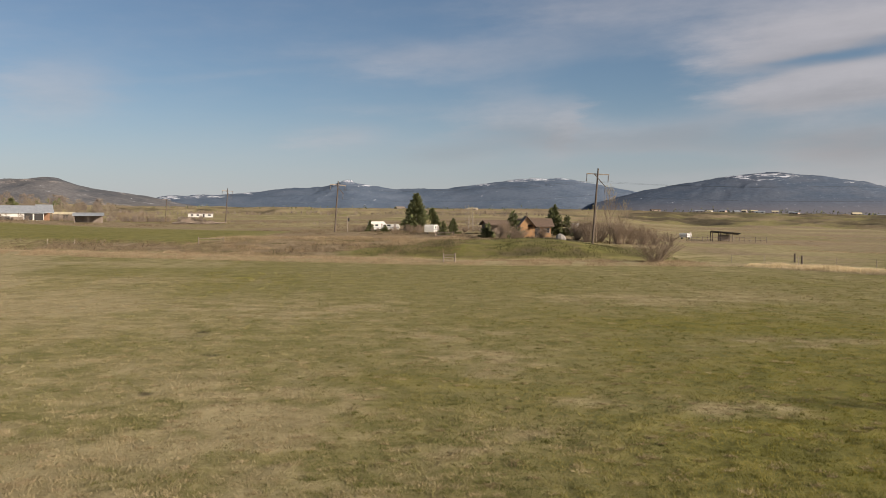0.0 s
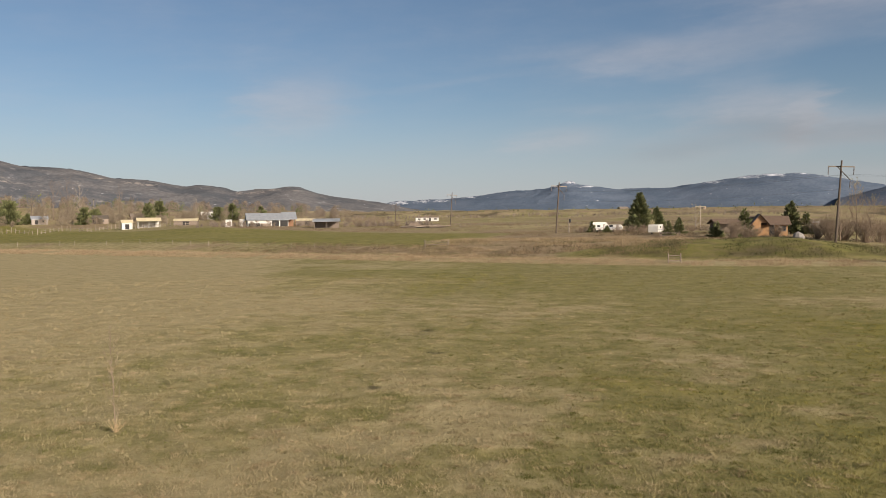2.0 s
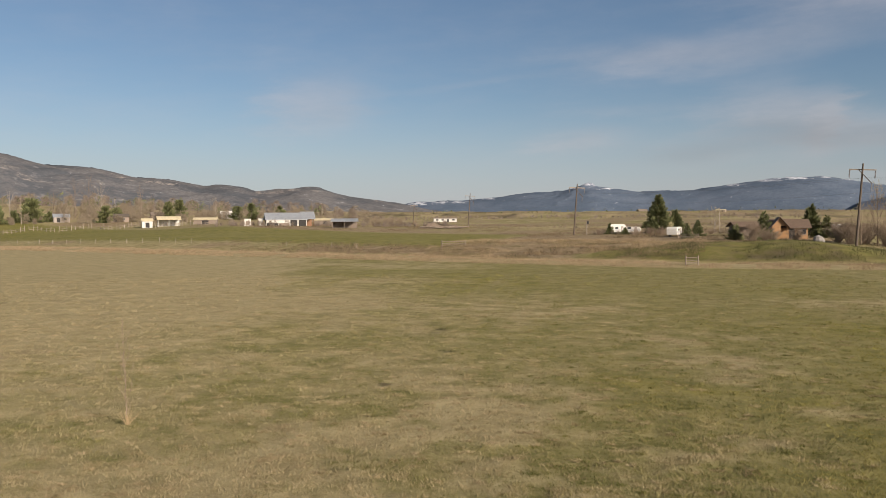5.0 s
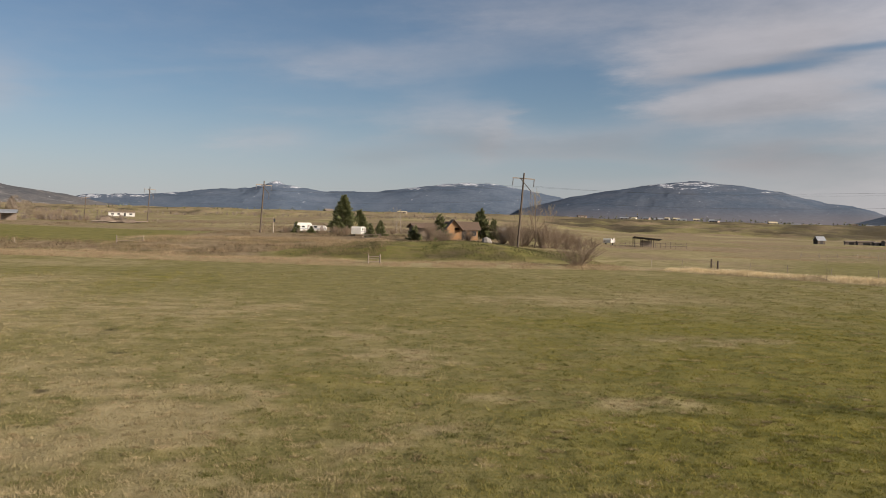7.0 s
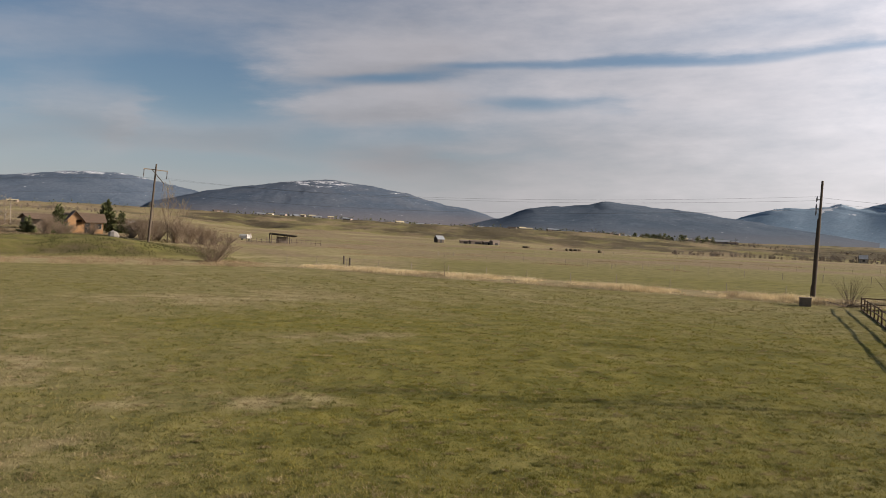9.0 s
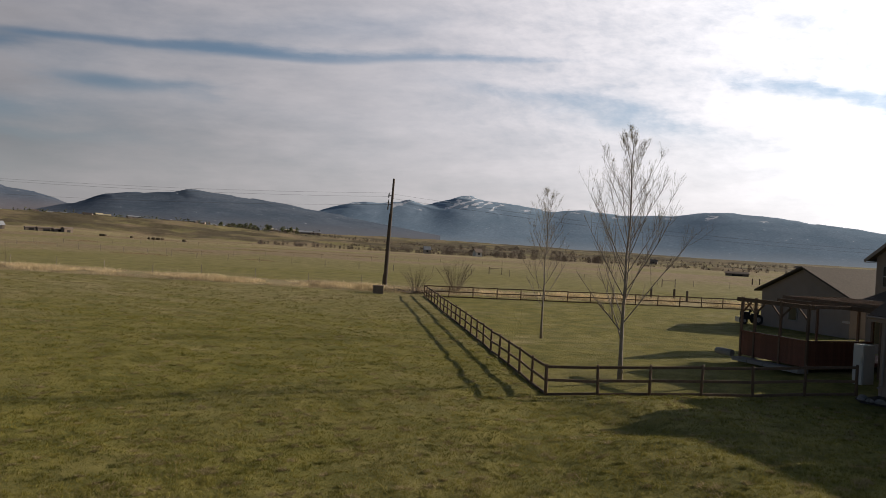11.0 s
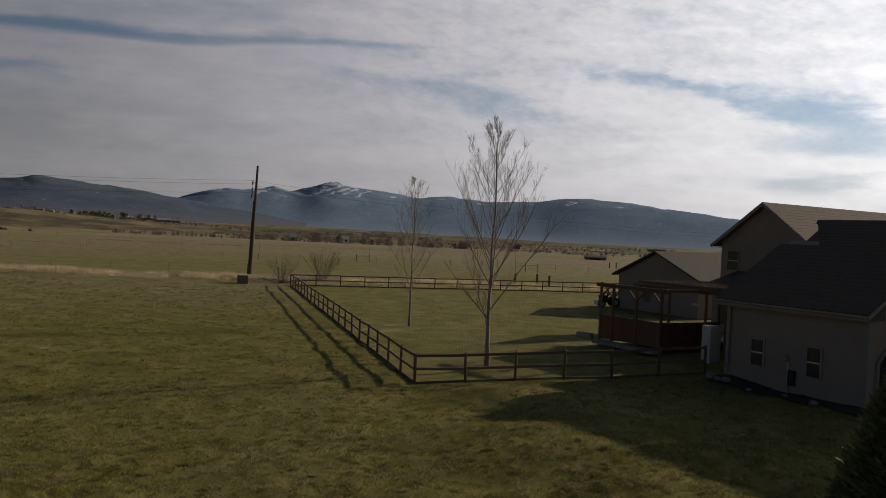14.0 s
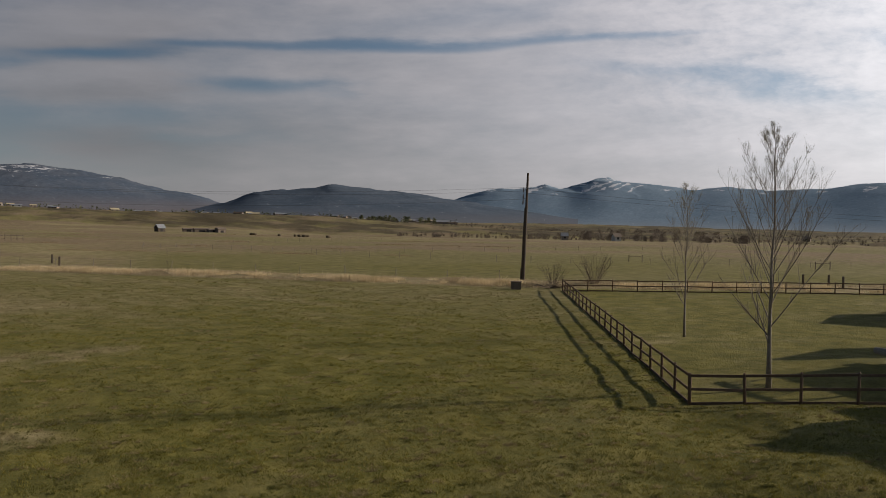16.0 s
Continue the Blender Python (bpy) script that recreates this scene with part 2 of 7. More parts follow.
BARN_RED = material("rusty_red_boards", (0.17, 0.088, 0.058), 0.85, (0.12, 0.064, 0.044), scale=2, bump=0.3)
LOG = material("orange_log_wood", (0.21, 0.115, 0.066), 0.75, (0.15, 0.08, 0.048), scale=2, bump=0.3)
LOG_CABIN = material("honey_log_wood", (0.30, 0.175, 0.085), 0.75, (0.21, 0.12, 0.06), scale=2, bump=0.3)
BUSH_TWIG = material("tan_bush_twigs", (0.225, 0.172, 0.125), 0.9, (0.17, 0.125, 0.09), scale=6)
RED_ROOF = material("red_brown_roof", (0.135, 0.095, 0.070), 0.8, scale=2)
BARK = material("grey_brown_bark", (0.17, 0.135, 0.11), 0.9, (0.10, 0.08, 0.065), scale=8, bump=0.6)
PALE_BARK = material("pale_aspen_bark", (0.27, 0.23, 0.19), 0.85, (0.15, 0.125, 0.10), scale=6, bump=0.4)
TWIG = material("bare_twig_bark", (0.165, 0.128, 0.098), 0.9, scale=6)
STRAW_STEM = material("dry_stalks", (0.40, 0.30, 0.17), 0.9, (0.30, 0.21, 0.12), scale=3)
NEEDLES = leaf_material("dark_green_needles", (0.056, 0.068, 0.029), (0.160, 0.162, 0.072))
NEEDLES_NEAR = leaf_material("spruce_needles", (0.085, 0.096, 0.040), (0.27, 0.26, 0.12))
BUDS = leaf_material("tree_buds", (0.27, 0.225, 0.135), (0.42, 0.38, 0.20))
GLASS = material("window_glass", (0.03, 0.035, 0.04), 0.12, scale=1, dirt=0.0, specular=0.6)
RUBBER = material("black_rubber", (0.025, 0.025, 0.026), 0.8)


# ---- mesh helpers ----
class Mesh:
    """Collects the corners and faces of one mesh."""

    def __init__(self):
        self.v, self.f = [], []

    def add(self, verts, faces):
        o = len(self.v)
        self.v += [tuple(p) for p in verts]
        self.f += [tuple(i + o for i in q) for q in faces]
        return self

    def box(self, lo, hi):
        (a, b, c), (d, e, f) = lo, hi
        return self.add([(a, b, c), (d, b, c), (d, e, c), (a, e, c), (a, b, f), (d, b, f), (d, e, f), (a, e, f)],
                        [(3, 2, 1, 0), (4, 5, 6, 7), (0, 1, 5, 4), (1, 2, 6, 5), (2, 3, 7, 6), (3, 0, 4, 7)])

    def beam(self, p, q, wide, high):
        """A squared timber from p to q."""
        p, q = Vector(p), Vector(q)
        d = (q - p).normalized()
        side = d.cross(Vector((0, 0, 1)))
        side = side.normalized() if side.length > 1e-3 else Vector((1, 0, 0))
        top = side.cross(d).normalized()
        s, t = side * wide / 2, top * high / 2
        return self.add([p - s - t, p + s - t, p + s + t, p - s + t, q - s - t, q + s - t, q + s + t, q - s + t],
                        [(0, 1, 2, 3), (7, 6, 5, 4), (4, 5, 1, 0), (5, 6, 2, 1), (6, 7, 3, 2), (7, 4, 0, 3)])

    def tube(self, points, radii, sides=8):
        """A round limb along points, closed at both ends."""
        rings = []
        for i, p in enumerate(points):
            p = Vector(p)
            d = Vector(points[min(i + 1, len(points) - 1)]) - Vector(points[max(i - 1, 0)])
            d.normalize()
            a = d.orthogonal().normalized() if abs(d.z) < 0.9 else Vector((1, 0, 0)).cross(d).normalized()
            b = d.cross(a)
            rings += [p + (a * math.cos(2 * math.pi * k / sides) + b * math.sin(2 * math.pi * k / sides)) * radii[i] for k in range(sides)]
        faces = []
        for i in range(len(points) - 1):
            for k in range(sides):
                a, b = i * sides + k, i * sides + (k + 1) % sides
                faces.append((a, b, b + sides, a + sides))
        n = (len(points) - 1) * sides
        faces += [tuple(reversed(range(sides))), tuple(range(n, n + sides))]
        return self.add(rings, faces)

    def prism(self, outline, y0, y1):
        """An outline in x and z, drawn out from y0 to y1."""
        n = len(outline)
        return self.add([(x, y0, zz) for x, zz in outline] + [(x, y1, zz) for x, zz in outline],
                        [tuple(range(n)), tuple(reversed(range(n, 2 * n)))] + [((i + 1) % n, i, i + n, (i + 1) % n + n) for i in range(n)])

    def data(self, name, mat, smooth=False):
        me = bpy.data.meshes.new(name)
        me.from_pydata(self.v, [], self.f)
        b = bmesh.new()
        b.from_mesh(me)
        bmesh.ops.recalc_face_normals(b, faces=b.faces)
        b.to_mesh(me)
        b.free()
        if smooth:
            me.shade_smooth()
        me.materials.append(mat)
        return me


def empty(name, m, label, category, group="", kind=""):
    ob = new(name)
    ob.matrix_world = m
    return tagged(ob, label, category, group, kind)


def part(name, mesh, mat, parent, label="", smooth=False):
    """One mesh object under a thing or a part, in the thing's own measures."""
    ob = new(name, mesh if isinstance(mesh, bpy.types.Mesh) else mesh.data(name, mat, smooth))
    ob.parent = parent
    return tagged(ob, label)


def lone(name, mesh, mat, label, category, kind="", group="", m=None, smooth=False):
    """A thing of one mesh."""
    ob = new(name, mesh if isinstance(mesh, bpy.types.Mesh) else mesh.data(name, mat, smooth))
    if m is not None:
        ob.matrix_world = m
    return tagged(ob, label, category, group, kind)


def numpy_mesh(name, verts, faces, mat, smooth=False):
    """A mesh out of arrays; all faces have the same number of corners."""
    me = bpy.data.meshes.new(name)
    verts, faces = np.asarray(verts, np.float32), np.asarray(faces, np.int32)
    me.vertices.add(len(verts))
    me.vertices.foreach_set("co", verts.ravel())
    me.loops.add(faces.size)
    me.loops.foreach_set("vertex_index", faces.ravel())
    me.polygons.add(len(faces))
    me.polygons.foreach_set("loop_start", np.arange(0, faces.size, faces.shape[1], dtype=np.int32))
    me.update(calc_edges=True)
    me.validate()
    if smooth:
        me.shade_smooth()
    me.materials.append(mat)
    return me


RNG = np.random.default_rng(7)
LATTICE = RNG.random((64, 64))


def value_noise(x, y, octaves=4):
    """Smooth noise from 0 to 1 for arrays."""
    total, weight, size = 0.0, 1.0, 0.0
    for _ in range(octaves):
        ix, iy = np.floor(x).astype(int), np.floor(y).astype(int)
        fx, fy = x - ix, y - iy
        fx, fy = fx * fx * (3 - 2 * fx), fy * fy * (3 - 2 * fy)
        a, b = LATTICE[ix % 64, iy % 64], LATTICE[(ix + 1) % 64, iy % 64]
        c, d = LATTICE[ix % 64, (iy + 1) % 64], LATTICE[(ix + 1) % 64, (iy + 1) % 64]
        total = total + weight * ((a * (1 - fx) + b * fx) * (1 - fy) + (c * (1 - fx) + d * fx) * fy)
        size, weight, x, y = size + weight, weight * 0.5, x * 2.03 + 11.3, y * 2.03 + 5.7
    return total / size


def smooth(v, lo, hi):
    s = np.clip((v - lo) / (hi - lo), 0, 1)
    return s * s * (3 - 2 * s)


# ---- the lie of the land ----
# bearing (degrees to the left of straight ahead) and heights at 150, 220, 330, 600, 850, 1300 m
LAND = [(70, 2.0, 2.0, 1.5, 20.0, 24.0, 34.0), (45, 2.0, 2.0, 1.5, 20.0, 24.0, 32.0), (30, 2.0, 3.0, 6.0, 14.0, 18.0, 28.0), (20, 2.0, 3.0, 5.2, 9.5, 15.0, 25.0), (-8, 2.0, 2.9, 4.8, 9.0, 15.5, 22.0), (-16, 0.6, 0.8, 1.2, 2.4, 13.0, 18.0),
        (-26, 0.0, 0.0, 0.0, 1.0, 10.0, 13.0), (-33, 0.0, 0.0, 0.0, -1.0, 9.0, 10.0), (-39, 0.0, 0.0, -0.5, -4.0, 7.8, 8.5), (-44, 0.0, 0.0, -0.5, -4.0, 2.5, 3.0),
        (-56, 0.0, 0.0, -0.5, -4.5, -4.0, 5.0), (-75, 0.0, 0.0, -0.5, -5.0, -6.0, -2.0), (-110, 0.0, 0.0, 0.0, -4.0, -5.0, -2.0)]
# the far side of the meadow: a straight ditch bank, then a bend
EDGE = [(-420, 282), (-56, 130), (0, 106.5), (36, 104.5), (66, 53), (95, 21), (150, -45)]


def edge_y(x):
    return np.interp(x, [e[0] for e in EDGE], [e[1] for e in EDGE])


def beyond(x, y):
    """Metres past the far side of the meadow, about."""
    x, y = np.asarray(x, float), np.asarray(y, float)
    best = np.full(np.broadcast(x, y).shape, 1e9)
    for (ax, ay), (bx, by) in zip(EDGE, EDGE[1:]):
        dx, dy = bx - ax, by - ay
        t = np.clip(((x - ax) * dx + (y - ay) * dy) / (dx * dx + dy * dy), 0, 1)
        best = np.minimum(best, np.hypot(x - ax - t * dx, y - ay - t * dy))
    return np.where(y > edge_y(x), best, -best)


def land(x, y):
    """The height of the ground."""
    x, y = np.asarray(x, float), np.asarray(y, float)
    r, az = np.hypot(x, y), np.degrees(np.arctan2(-x, y))
    az = np.where(az > 115, 70, az)
    order = sorted(LAND)
    cols = [np.interp(az, [a[0] for a in order], [a[i] for a in order]) for i in range(1, 7)]
    knots = [110.0, 150.0, 220.0, 330.0, 600.0, 850.0, 1300.0, 2200.0]
    vals = [np.zeros_like(r), *cols, np.full_like(r, -8.0)]
    h = np.zeros_like(r)
    for (r0, r1), (v0, v1) in zip(zip(knots, knots[1:]), zip(vals, vals[1:])):
        s = np.clip((r - r0) / (r1 - r0), 0, 1)
        h = np.where(r >= r0, v0 + (v1 - v0) * s * s * (3 - 2 * s), h)
    h = np.where(r > 2200, -8.0, h)
    past = beyond(x, y)
    h = h * smooth(past, 0, 30)
    h = h + 0.35 * np.exp(-((past - 5) / 3.5) ** 2) * smooth(r, 60, 90)
    # a grassy mound and rough ground beyond the ditch
    h = h + 1.75 * np.exp(-np.abs((x - 11) / np.where(x > 11, 16.0, 19.0)) ** 3.2 - ((y - 128) / 9) ** 2)
    # the raised ground on which the house stands
    u, n = 0.559 * x + 0.829 * y, -0.829 * x + 0.559 * y
    lawn = 0.42 * np.maximum(smooth(n, -11.0, -15.5) * smooth(u, 22.0, 18.5), smooth(n, -15.0, -18.0) * smooth(u, 28.0, 24.0)) * smooth(u, -6, 6) * smooth(n, -75, -60)
    h = h + np.maximum(lawn, 0.8 * smooth(u, 15.0, 25.0) * smooth(n, -17.0, -29.5) * smooth(u, 40, 29) * smooth(n, -80, -64))
    rough_ground = smooth(past, 6, 16) * smooth(x, 32, 10) * smooth(x, -60, -30) * smooth(r, 200, 150)
    h = h + rough_ground * (value_noise(x / 9, y / 5) - 0.45) * 1.8
    hills = smooth(r, 380, 800) * smooth(r, 2000, 1300)
    h = h + hills * (value_noise(x / 120 + 3, y / 90, 4) - 0.5) * 3.5
    h = h + smooth(r, 480, 650) * smooth(r, 2000, 1300) * (np.abs(value_noise(x / 55, y / 55 + 17, 3) - 0.5) * -7 + 1.2)
    h = h + smooth(r, 520, 620) * smooth(r, 1500, 1000) * (np.abs(value_noise(x / 24 + 8, y / 40, 3) - 0.5) * -8 + 1.4)
    h = h + segment_near(x, y, (28.7, 13.8), (68.3, 47.1), 9.0) * (value_noise(x / 3.2, y / 3.2, 2) - 0.5) * 0.09
    # tufty unevenness close by
    h = h + smooth(r, 62, 28) * (1 - in_yard(x, y)) * (np.maximum(value_noise(x / 0.62 + 3, y / 0.62, 2) - 0.42, 0) - 0.08) * 0.12
    return h + (value_noise(x / 6, y / 6, 3) - 0.5) * 0.10


def ground_z(x, y):
    return float(land(np.array([x]), np.array([y]))[0])


def ground_material():
    m = bpy.data.materials.new("meadow_ground")
    m.use_nodes = True
    k = Nodes(m.node_tree)
    b = k.n("ShaderNodeBsdfPrincipled")
    k.t.links.new(b.outputs[0], k.n("ShaderNodeOutputMaterial").inputs[0])
    place = k.n("ShaderNodeNewGeometry").outputs["Position"]
    cover = k.n("ShaderNodeAttribute", attribute_name="cover")
    parts = k.n("ShaderNodeSeparateColor")
    k.t.links.new(cover.outputs["Color"], parts.inputs[0])
    green, straw, earth, scrub = parts.outputs[0], parts.outputs[1], parts.outputs[2], cover.outputs["Alpha"]
    small = k.noise(place, 1.7, 6.0, 0.65)
    tiny = k.noise(place, 9.0, 5.0, 0.7)
    mid = k.noise(place, 0.22, 5.0, 0.6)
    coarse = k.noise(place, 0.55, 9.0, 0.74)
    mingle = k.math("ADD", k.math("MULTIPLY", coarse, 0.7), k.math("MULTIPLY", tiny, 0.3))
    base = k.mix(k.step(mingle, 0.36, 0.64), (0.125, 0.119, 0.042), (0.256, 0.222, 0.104))
    lush = k.mix(k.step(mingle, 0.40, 0.62), (0.102, 0.103, 0.024), (0.212, 0.188, 0.055))
    dry = k.mix(k.step(mingle, 0.35, 0.65), (0.222, 0.186, 0.098), (0.360, 0.304, 0.172))
    soil = k.mix(k.step(mingle, 0.40, 0.62), (0.168, 0.128, 0.078), (0.282, 0.220, 0.140))
    wobble = k.math("MULTIPLY_ADD", mid, 0.6, k.math("MULTIPLY_ADD", coarse, 0.9, -0.75))
    c = k.mix(k.step(k.math("ADD", green, wobble), 0.05, 1.05), base, lush)
    c = k.mix(k.step(k.math("ADD", straw, wobble), 0.12, 0.98), c, dry)
    c = k.mix(k.step(k.math("ADD", earth, wobble), 0.35, 0.80), c, soil)
    low = k.mix(k.step(mingle, 0.38, 0.62), (0.052, 0.045, 0.024), (0.115, 0.092, 0.056))
    c = k.mix(k.step(k.math("ADD", scrub, wobble), 0.35, 0.85), c, low)
    k.put(b.inputs["Base Color"], c)
    b.inputs["Roughness"].default_value = 0.95
    b.inputs["Specular IOR Level"].default_value = 0.1
    bump = k.n("ShaderNodeBump")
    bump.inputs["Strength"].default_value, bump.inputs["Distance"].default_value = 0.8, 0.06
    k.t.links.new(k.math("ADD", coarse, tiny), bump.inputs["Height"])
    k.t.links.new(bump.outputs[0], b.inputs["Normal"])
    return m


def segment_near(x, y, a, b, width):
    """1 close to a line from a to b, 0 further than width."""
    dx, dy = b[0] - a[0], b[1] - a[1]
    t = np.clip(((x - a[0]) * dx + (y - a[1]) * dy) / (dx * dx + dy * dy), 0, 1)
    return 1 - smooth(np.hypot(x - a[0] - t * dx, y - a[1] - t * dy), width * 0.6, width)


# the fenced yard
YARD_A, YARD_B = Vector((28.7, 13.8)), Vector((68.3, 47.1))
YARD_C = Vector((96.0, 19.5))


def in_yard(x, y):
    d, e = (YARD_B - YARD_A).normalized(), (Vector((35.3, 4.1)) - YARD_A).normalized()
    side = (x - YARD_A.x) * d.y - (y - YARD_A.y) * d.x
    front = (x - YARD_A.x) * -e.y + (y - YARD_A.y) * e.x
    return smooth(side, -0.3, 0.5) * smooth(front, -0.3, 0.5)


# tufty straw patches and green patches of the meadow: place and half widths
STRAW_SPOTS = ((2, 35, 3, 3.5), (1, 42, 4, 3), (2.2, 30.4, 2, 1.4), (5, 26, 1.6, 1.2), (2.2, 22.4, 1.6, 1.0), (0, 20.2, 1.6, 1), (-2.7, 18.3, 2.2, 1.5), (-5.5, 23, 2.5, 4), (9, 25, 2, 1.2), (-8, 20, 3, 2), (-13, 55, 16, 6), (12, 62, 10, 4), (16, 40, 5, 2.5))
GREEN_SPOTS = ((0, 29, 3, 2), (9, 34, 4, 3), (10, 21, 4, 3), (-1, 26, 2, 1.5), (12, 44, 9, 5), (14, 14, 3, 2), (20, 25, 4, 3))
CLOVER = ((10.9, 22.8, 1.6, 1.0), (10.4, 20.8, 1.3, 0.7), (17.1, 12.3, 1.2, 0.7), (-9.3, 27.4, 1.6, 0.9), (-12.4, 42, 1.3, 2.6), (-9.8, 34.5, 1.2, 2.4), (-5.4, 29.6, 1.2, 1.4))
TYRES = ((-68, 65, -60, 60), (-60, 60, -54, 54.5), (-54, 54.5, -48.5, 49), (-64, 66, -58, 61), (-58, 61, -51.6, 55), (-51.6, 55, -47, 50))


def spots(x, y, table):
    """How far each place lies within any of a table of soft patches."""
    total = np.zeros_like(x)
    for cx, cy, sx, sy in table:
        total = np.maximum(total, np.exp(-(((x - cx) / sx) ** 2 + ((y - cy) / sy) ** 2)))
    return total


def ground_cover(x, y):
    """Shares of green growth, dry straw, bare earth and dark scrub."""
    r = np.hypot(x, y)
    az = np.degrees(np.arctan2(-x, y))
    az = az * smooth(np.abs(az), 180, 112) * smooth(r, 3, 13)
    past = beyond(x, y)
    n1, n2 = value_noise(x / 14 + 4, y / 14, 4), value_noise(x / 4.5, y / 3.8 + 9, 4)
    n3 = value_noise(x / 1.3 + 7, y / 1.0, 3)
    n4 = value_noise(x / 3.4, y / 3.0 + 31, 3)
    n5 = value_noise(x / 30 + 9, y / 30 + 3, 4)
    meadow = smooth(past, 2, -1)
    # faint mowing lines run away over the meadow
    lines = (value_noise((x + 0.12 * y) / 1.5, y / 26 + 4, 2) - 0.5) * smooth(r, 18, 30)
    # straw stands west of a line across the meadow, greener growth east of it
    west = smooth(az + (n4 - 0.5) * 5 - (31.5 - r * 0.045), -1.6, 1.6) * smooth(r, 34, 62)
    east = (1 - west) * smooth(az, 8, 15) * smooth(r, 46, 66)
    lean = az + (n5 - 0.5) * 46 + (n1 - 0.5) * 22
    green = meadow * np.clip(smooth(az + (n1 - 0.5) * 20, 10, -36) * 0.85 + (n1 - 0.5) * 0.7 + (n4 - 0.5) * 0.5 - lines * 0.4 + smooth(r, 36, 60) * smooth(az, 4, 16) * smooth(az, 34, 26) * 0.5 - smooth(r, 42, 75) * smooth(az, -4, -16) * 0.45 + spots(x, y, GREEN_SPOTS) * (n4 * 1.2 - 0.2) * 0.6 - spots(x, y, STRAW_SPOTS) * 0.5 - west * 0.45 - east * 0.10, 0, 1)
    straw = meadow * np.clip(smooth(lean, 5, 38) * 0.66 * smooth(r, 3, 20) + smooth(az, -6, 22) * 0.24 + (n2 - 0.58) * 0.5 + (n1 - 0.5) * 0.4 + lines * 0.4 + (n3 - 0.55) * 0.7 * smooth(r, 75, 35) + smooth(r, 42, 75) * smooth(az, -2, -14) * 0.34
                             + spots(x, y, STRAW_SPOTS) * (n3 * 1.5 - 0.2) * 1.1 - spots(x, y, GREEN_SPOTS) * 0.5 + west * 0.30 - east * 0.06, 0, 1)
    earth = meadow * np.clip((n2 - 0.66) * 1.6 - 0.1 + smooth(az, 14, 36) * (0.40 + (n1 - 0.5) * 0.5) * (1 - 0.8 * east), 0, 0.6)
    clumpy = value_noise(x / 0.8 + 3, y / 0.8, 3)
    scrub = meadow * np.clip(spots(x, y, CLOVER) * (0.22 + (clumpy - 0.45) * 1.8), 0, 0.75)
    for ax, ay, bx, by in TYRES:
        scrub = np.maximum(scrub, segment_near(x, y, (ax, ay), (bx, by), 0.42) * 0.42)
    yard = in_yard(x, y) * meadow
    green = np.maximum(green * (1 - yard), yard * np.clip(0.85 + 0.7 * (n1 - 0.5) + 1.1 * (n4 - 0.5) + 0.8 * (n3 - 0.5), 0, 1))
    straw = straw * (1 - yard) + yard * np.clip((n2 - 0.55) * 1.6 + (n3 - 0.5) * 0.6, 0, 0.45)
    scrub = scrub * (1 - yard)
    # bank of tall dry grass, pale far meadows, a green plot, brown benches
    bank = smooth(past, -1, 2) * smooth(past, 14, 8)
    straw, earth = np.maximum(straw, bank), np.maximum(earth, bank * 0.45)
    far = smooth(past, 8, 14)
    plot = far * smooth(past, 20, 24) * smooth(past, 92, 84) * smooth(x, -34, -46) * smooth(x, -330, -295)
    wet = far * smooth(az, -24, -30) * smooth(r, 210, 120)
    mound = far * np.exp(-(((x - 10) / 24) ** 4 + ((y - 126) / 13) ** 2)) * 1.4
    green = np.maximum(green, np.clip(plot * (0.62 + 0.5 * (n1 - 0.4)) + wet * (0.15 + 0.7 * n1) + mound * (0.5 + 1.3 * (n2 - 0.4)), 0, 1))
    scrub = np.maximum(scrub, np.clip(mound, 0, 1) * (0.54 + 0.6 * (n2 - 0.5)))
    bands = value_noise(r / 60, az / 25, 3)
    pale = far * (1 - plot) * np.clip(0.50 + (bands - 0.5) * 1.6, 0, 1) * (1 - np.clip(mound, 0, 1)) * (1 - 0.6 * wet)
    straw = np.maximum(straw, pale)
    earth = np.maximum(earth, far * (1 - plot) * (1 - 0.8 * wet) * (1 - np.clip(mound, 0, 1)) * np.clip(0.55 + (value_noise(x / 22 + 2, y / 30, 4) - 0.5) * 1.2, 0, 0.9))
    track = np.maximum(segment_near(x, y, (34, 126), (61, 148), 1.5), segment_near(x, y, (61, 148), (97, 168), 1.5))
    straw, green = np.maximum(straw, track), green * (1 - track)
    rough_ground = smooth(past, 8, 14) * smooth(x, 25, 5) * smooth(x, -45, -32) * smooth(past, 160, 60)
    benches = smooth(r, 520, 680) * smooth(az, -8, -14)
    benches_left = smooth(r, 480, 700) * smooth(az, -14, -8)
    earth = np.maximum(earth, np.clip(rough_ground * (0.55 + n2 * 0.6) * (1 - np.clip(mound * 1.2, 0, 1)) + benches_left * (value_noise(x / 45, y / 45, 4)) * 1.1, 0, 1))
    b1, b2 = value_noise(x / 60, y / 80, 4), value_noise(x / 18 + 3, y / 30, 3)
    scrub = np.maximum(scrub, np.clip(benches * (0.66 + (b1 - 0.5) * 0.9 + (b2 - 0.5) * 0.9), 0, 1))
    scrub = np.maximum(scrub, np.clip(benches_left * (0.26 + (b1 - 0.5) * 1.6 + (b2 - 0.5) * 0.9), 0, 0.8))
    scrub = np.maximum(scrub, np.clip(rough_ground * ((n2 - 0.52) * 2.4), 0, 0.6))
    green = np.maximum(green, smooth(r, 450, 600) * np.clip((value_noise(x / 90 + 40, y / 60, 4) - 0.5) * 2.0, 0, 0.25))
    straw = straw * (1 - 0.7 * benches)
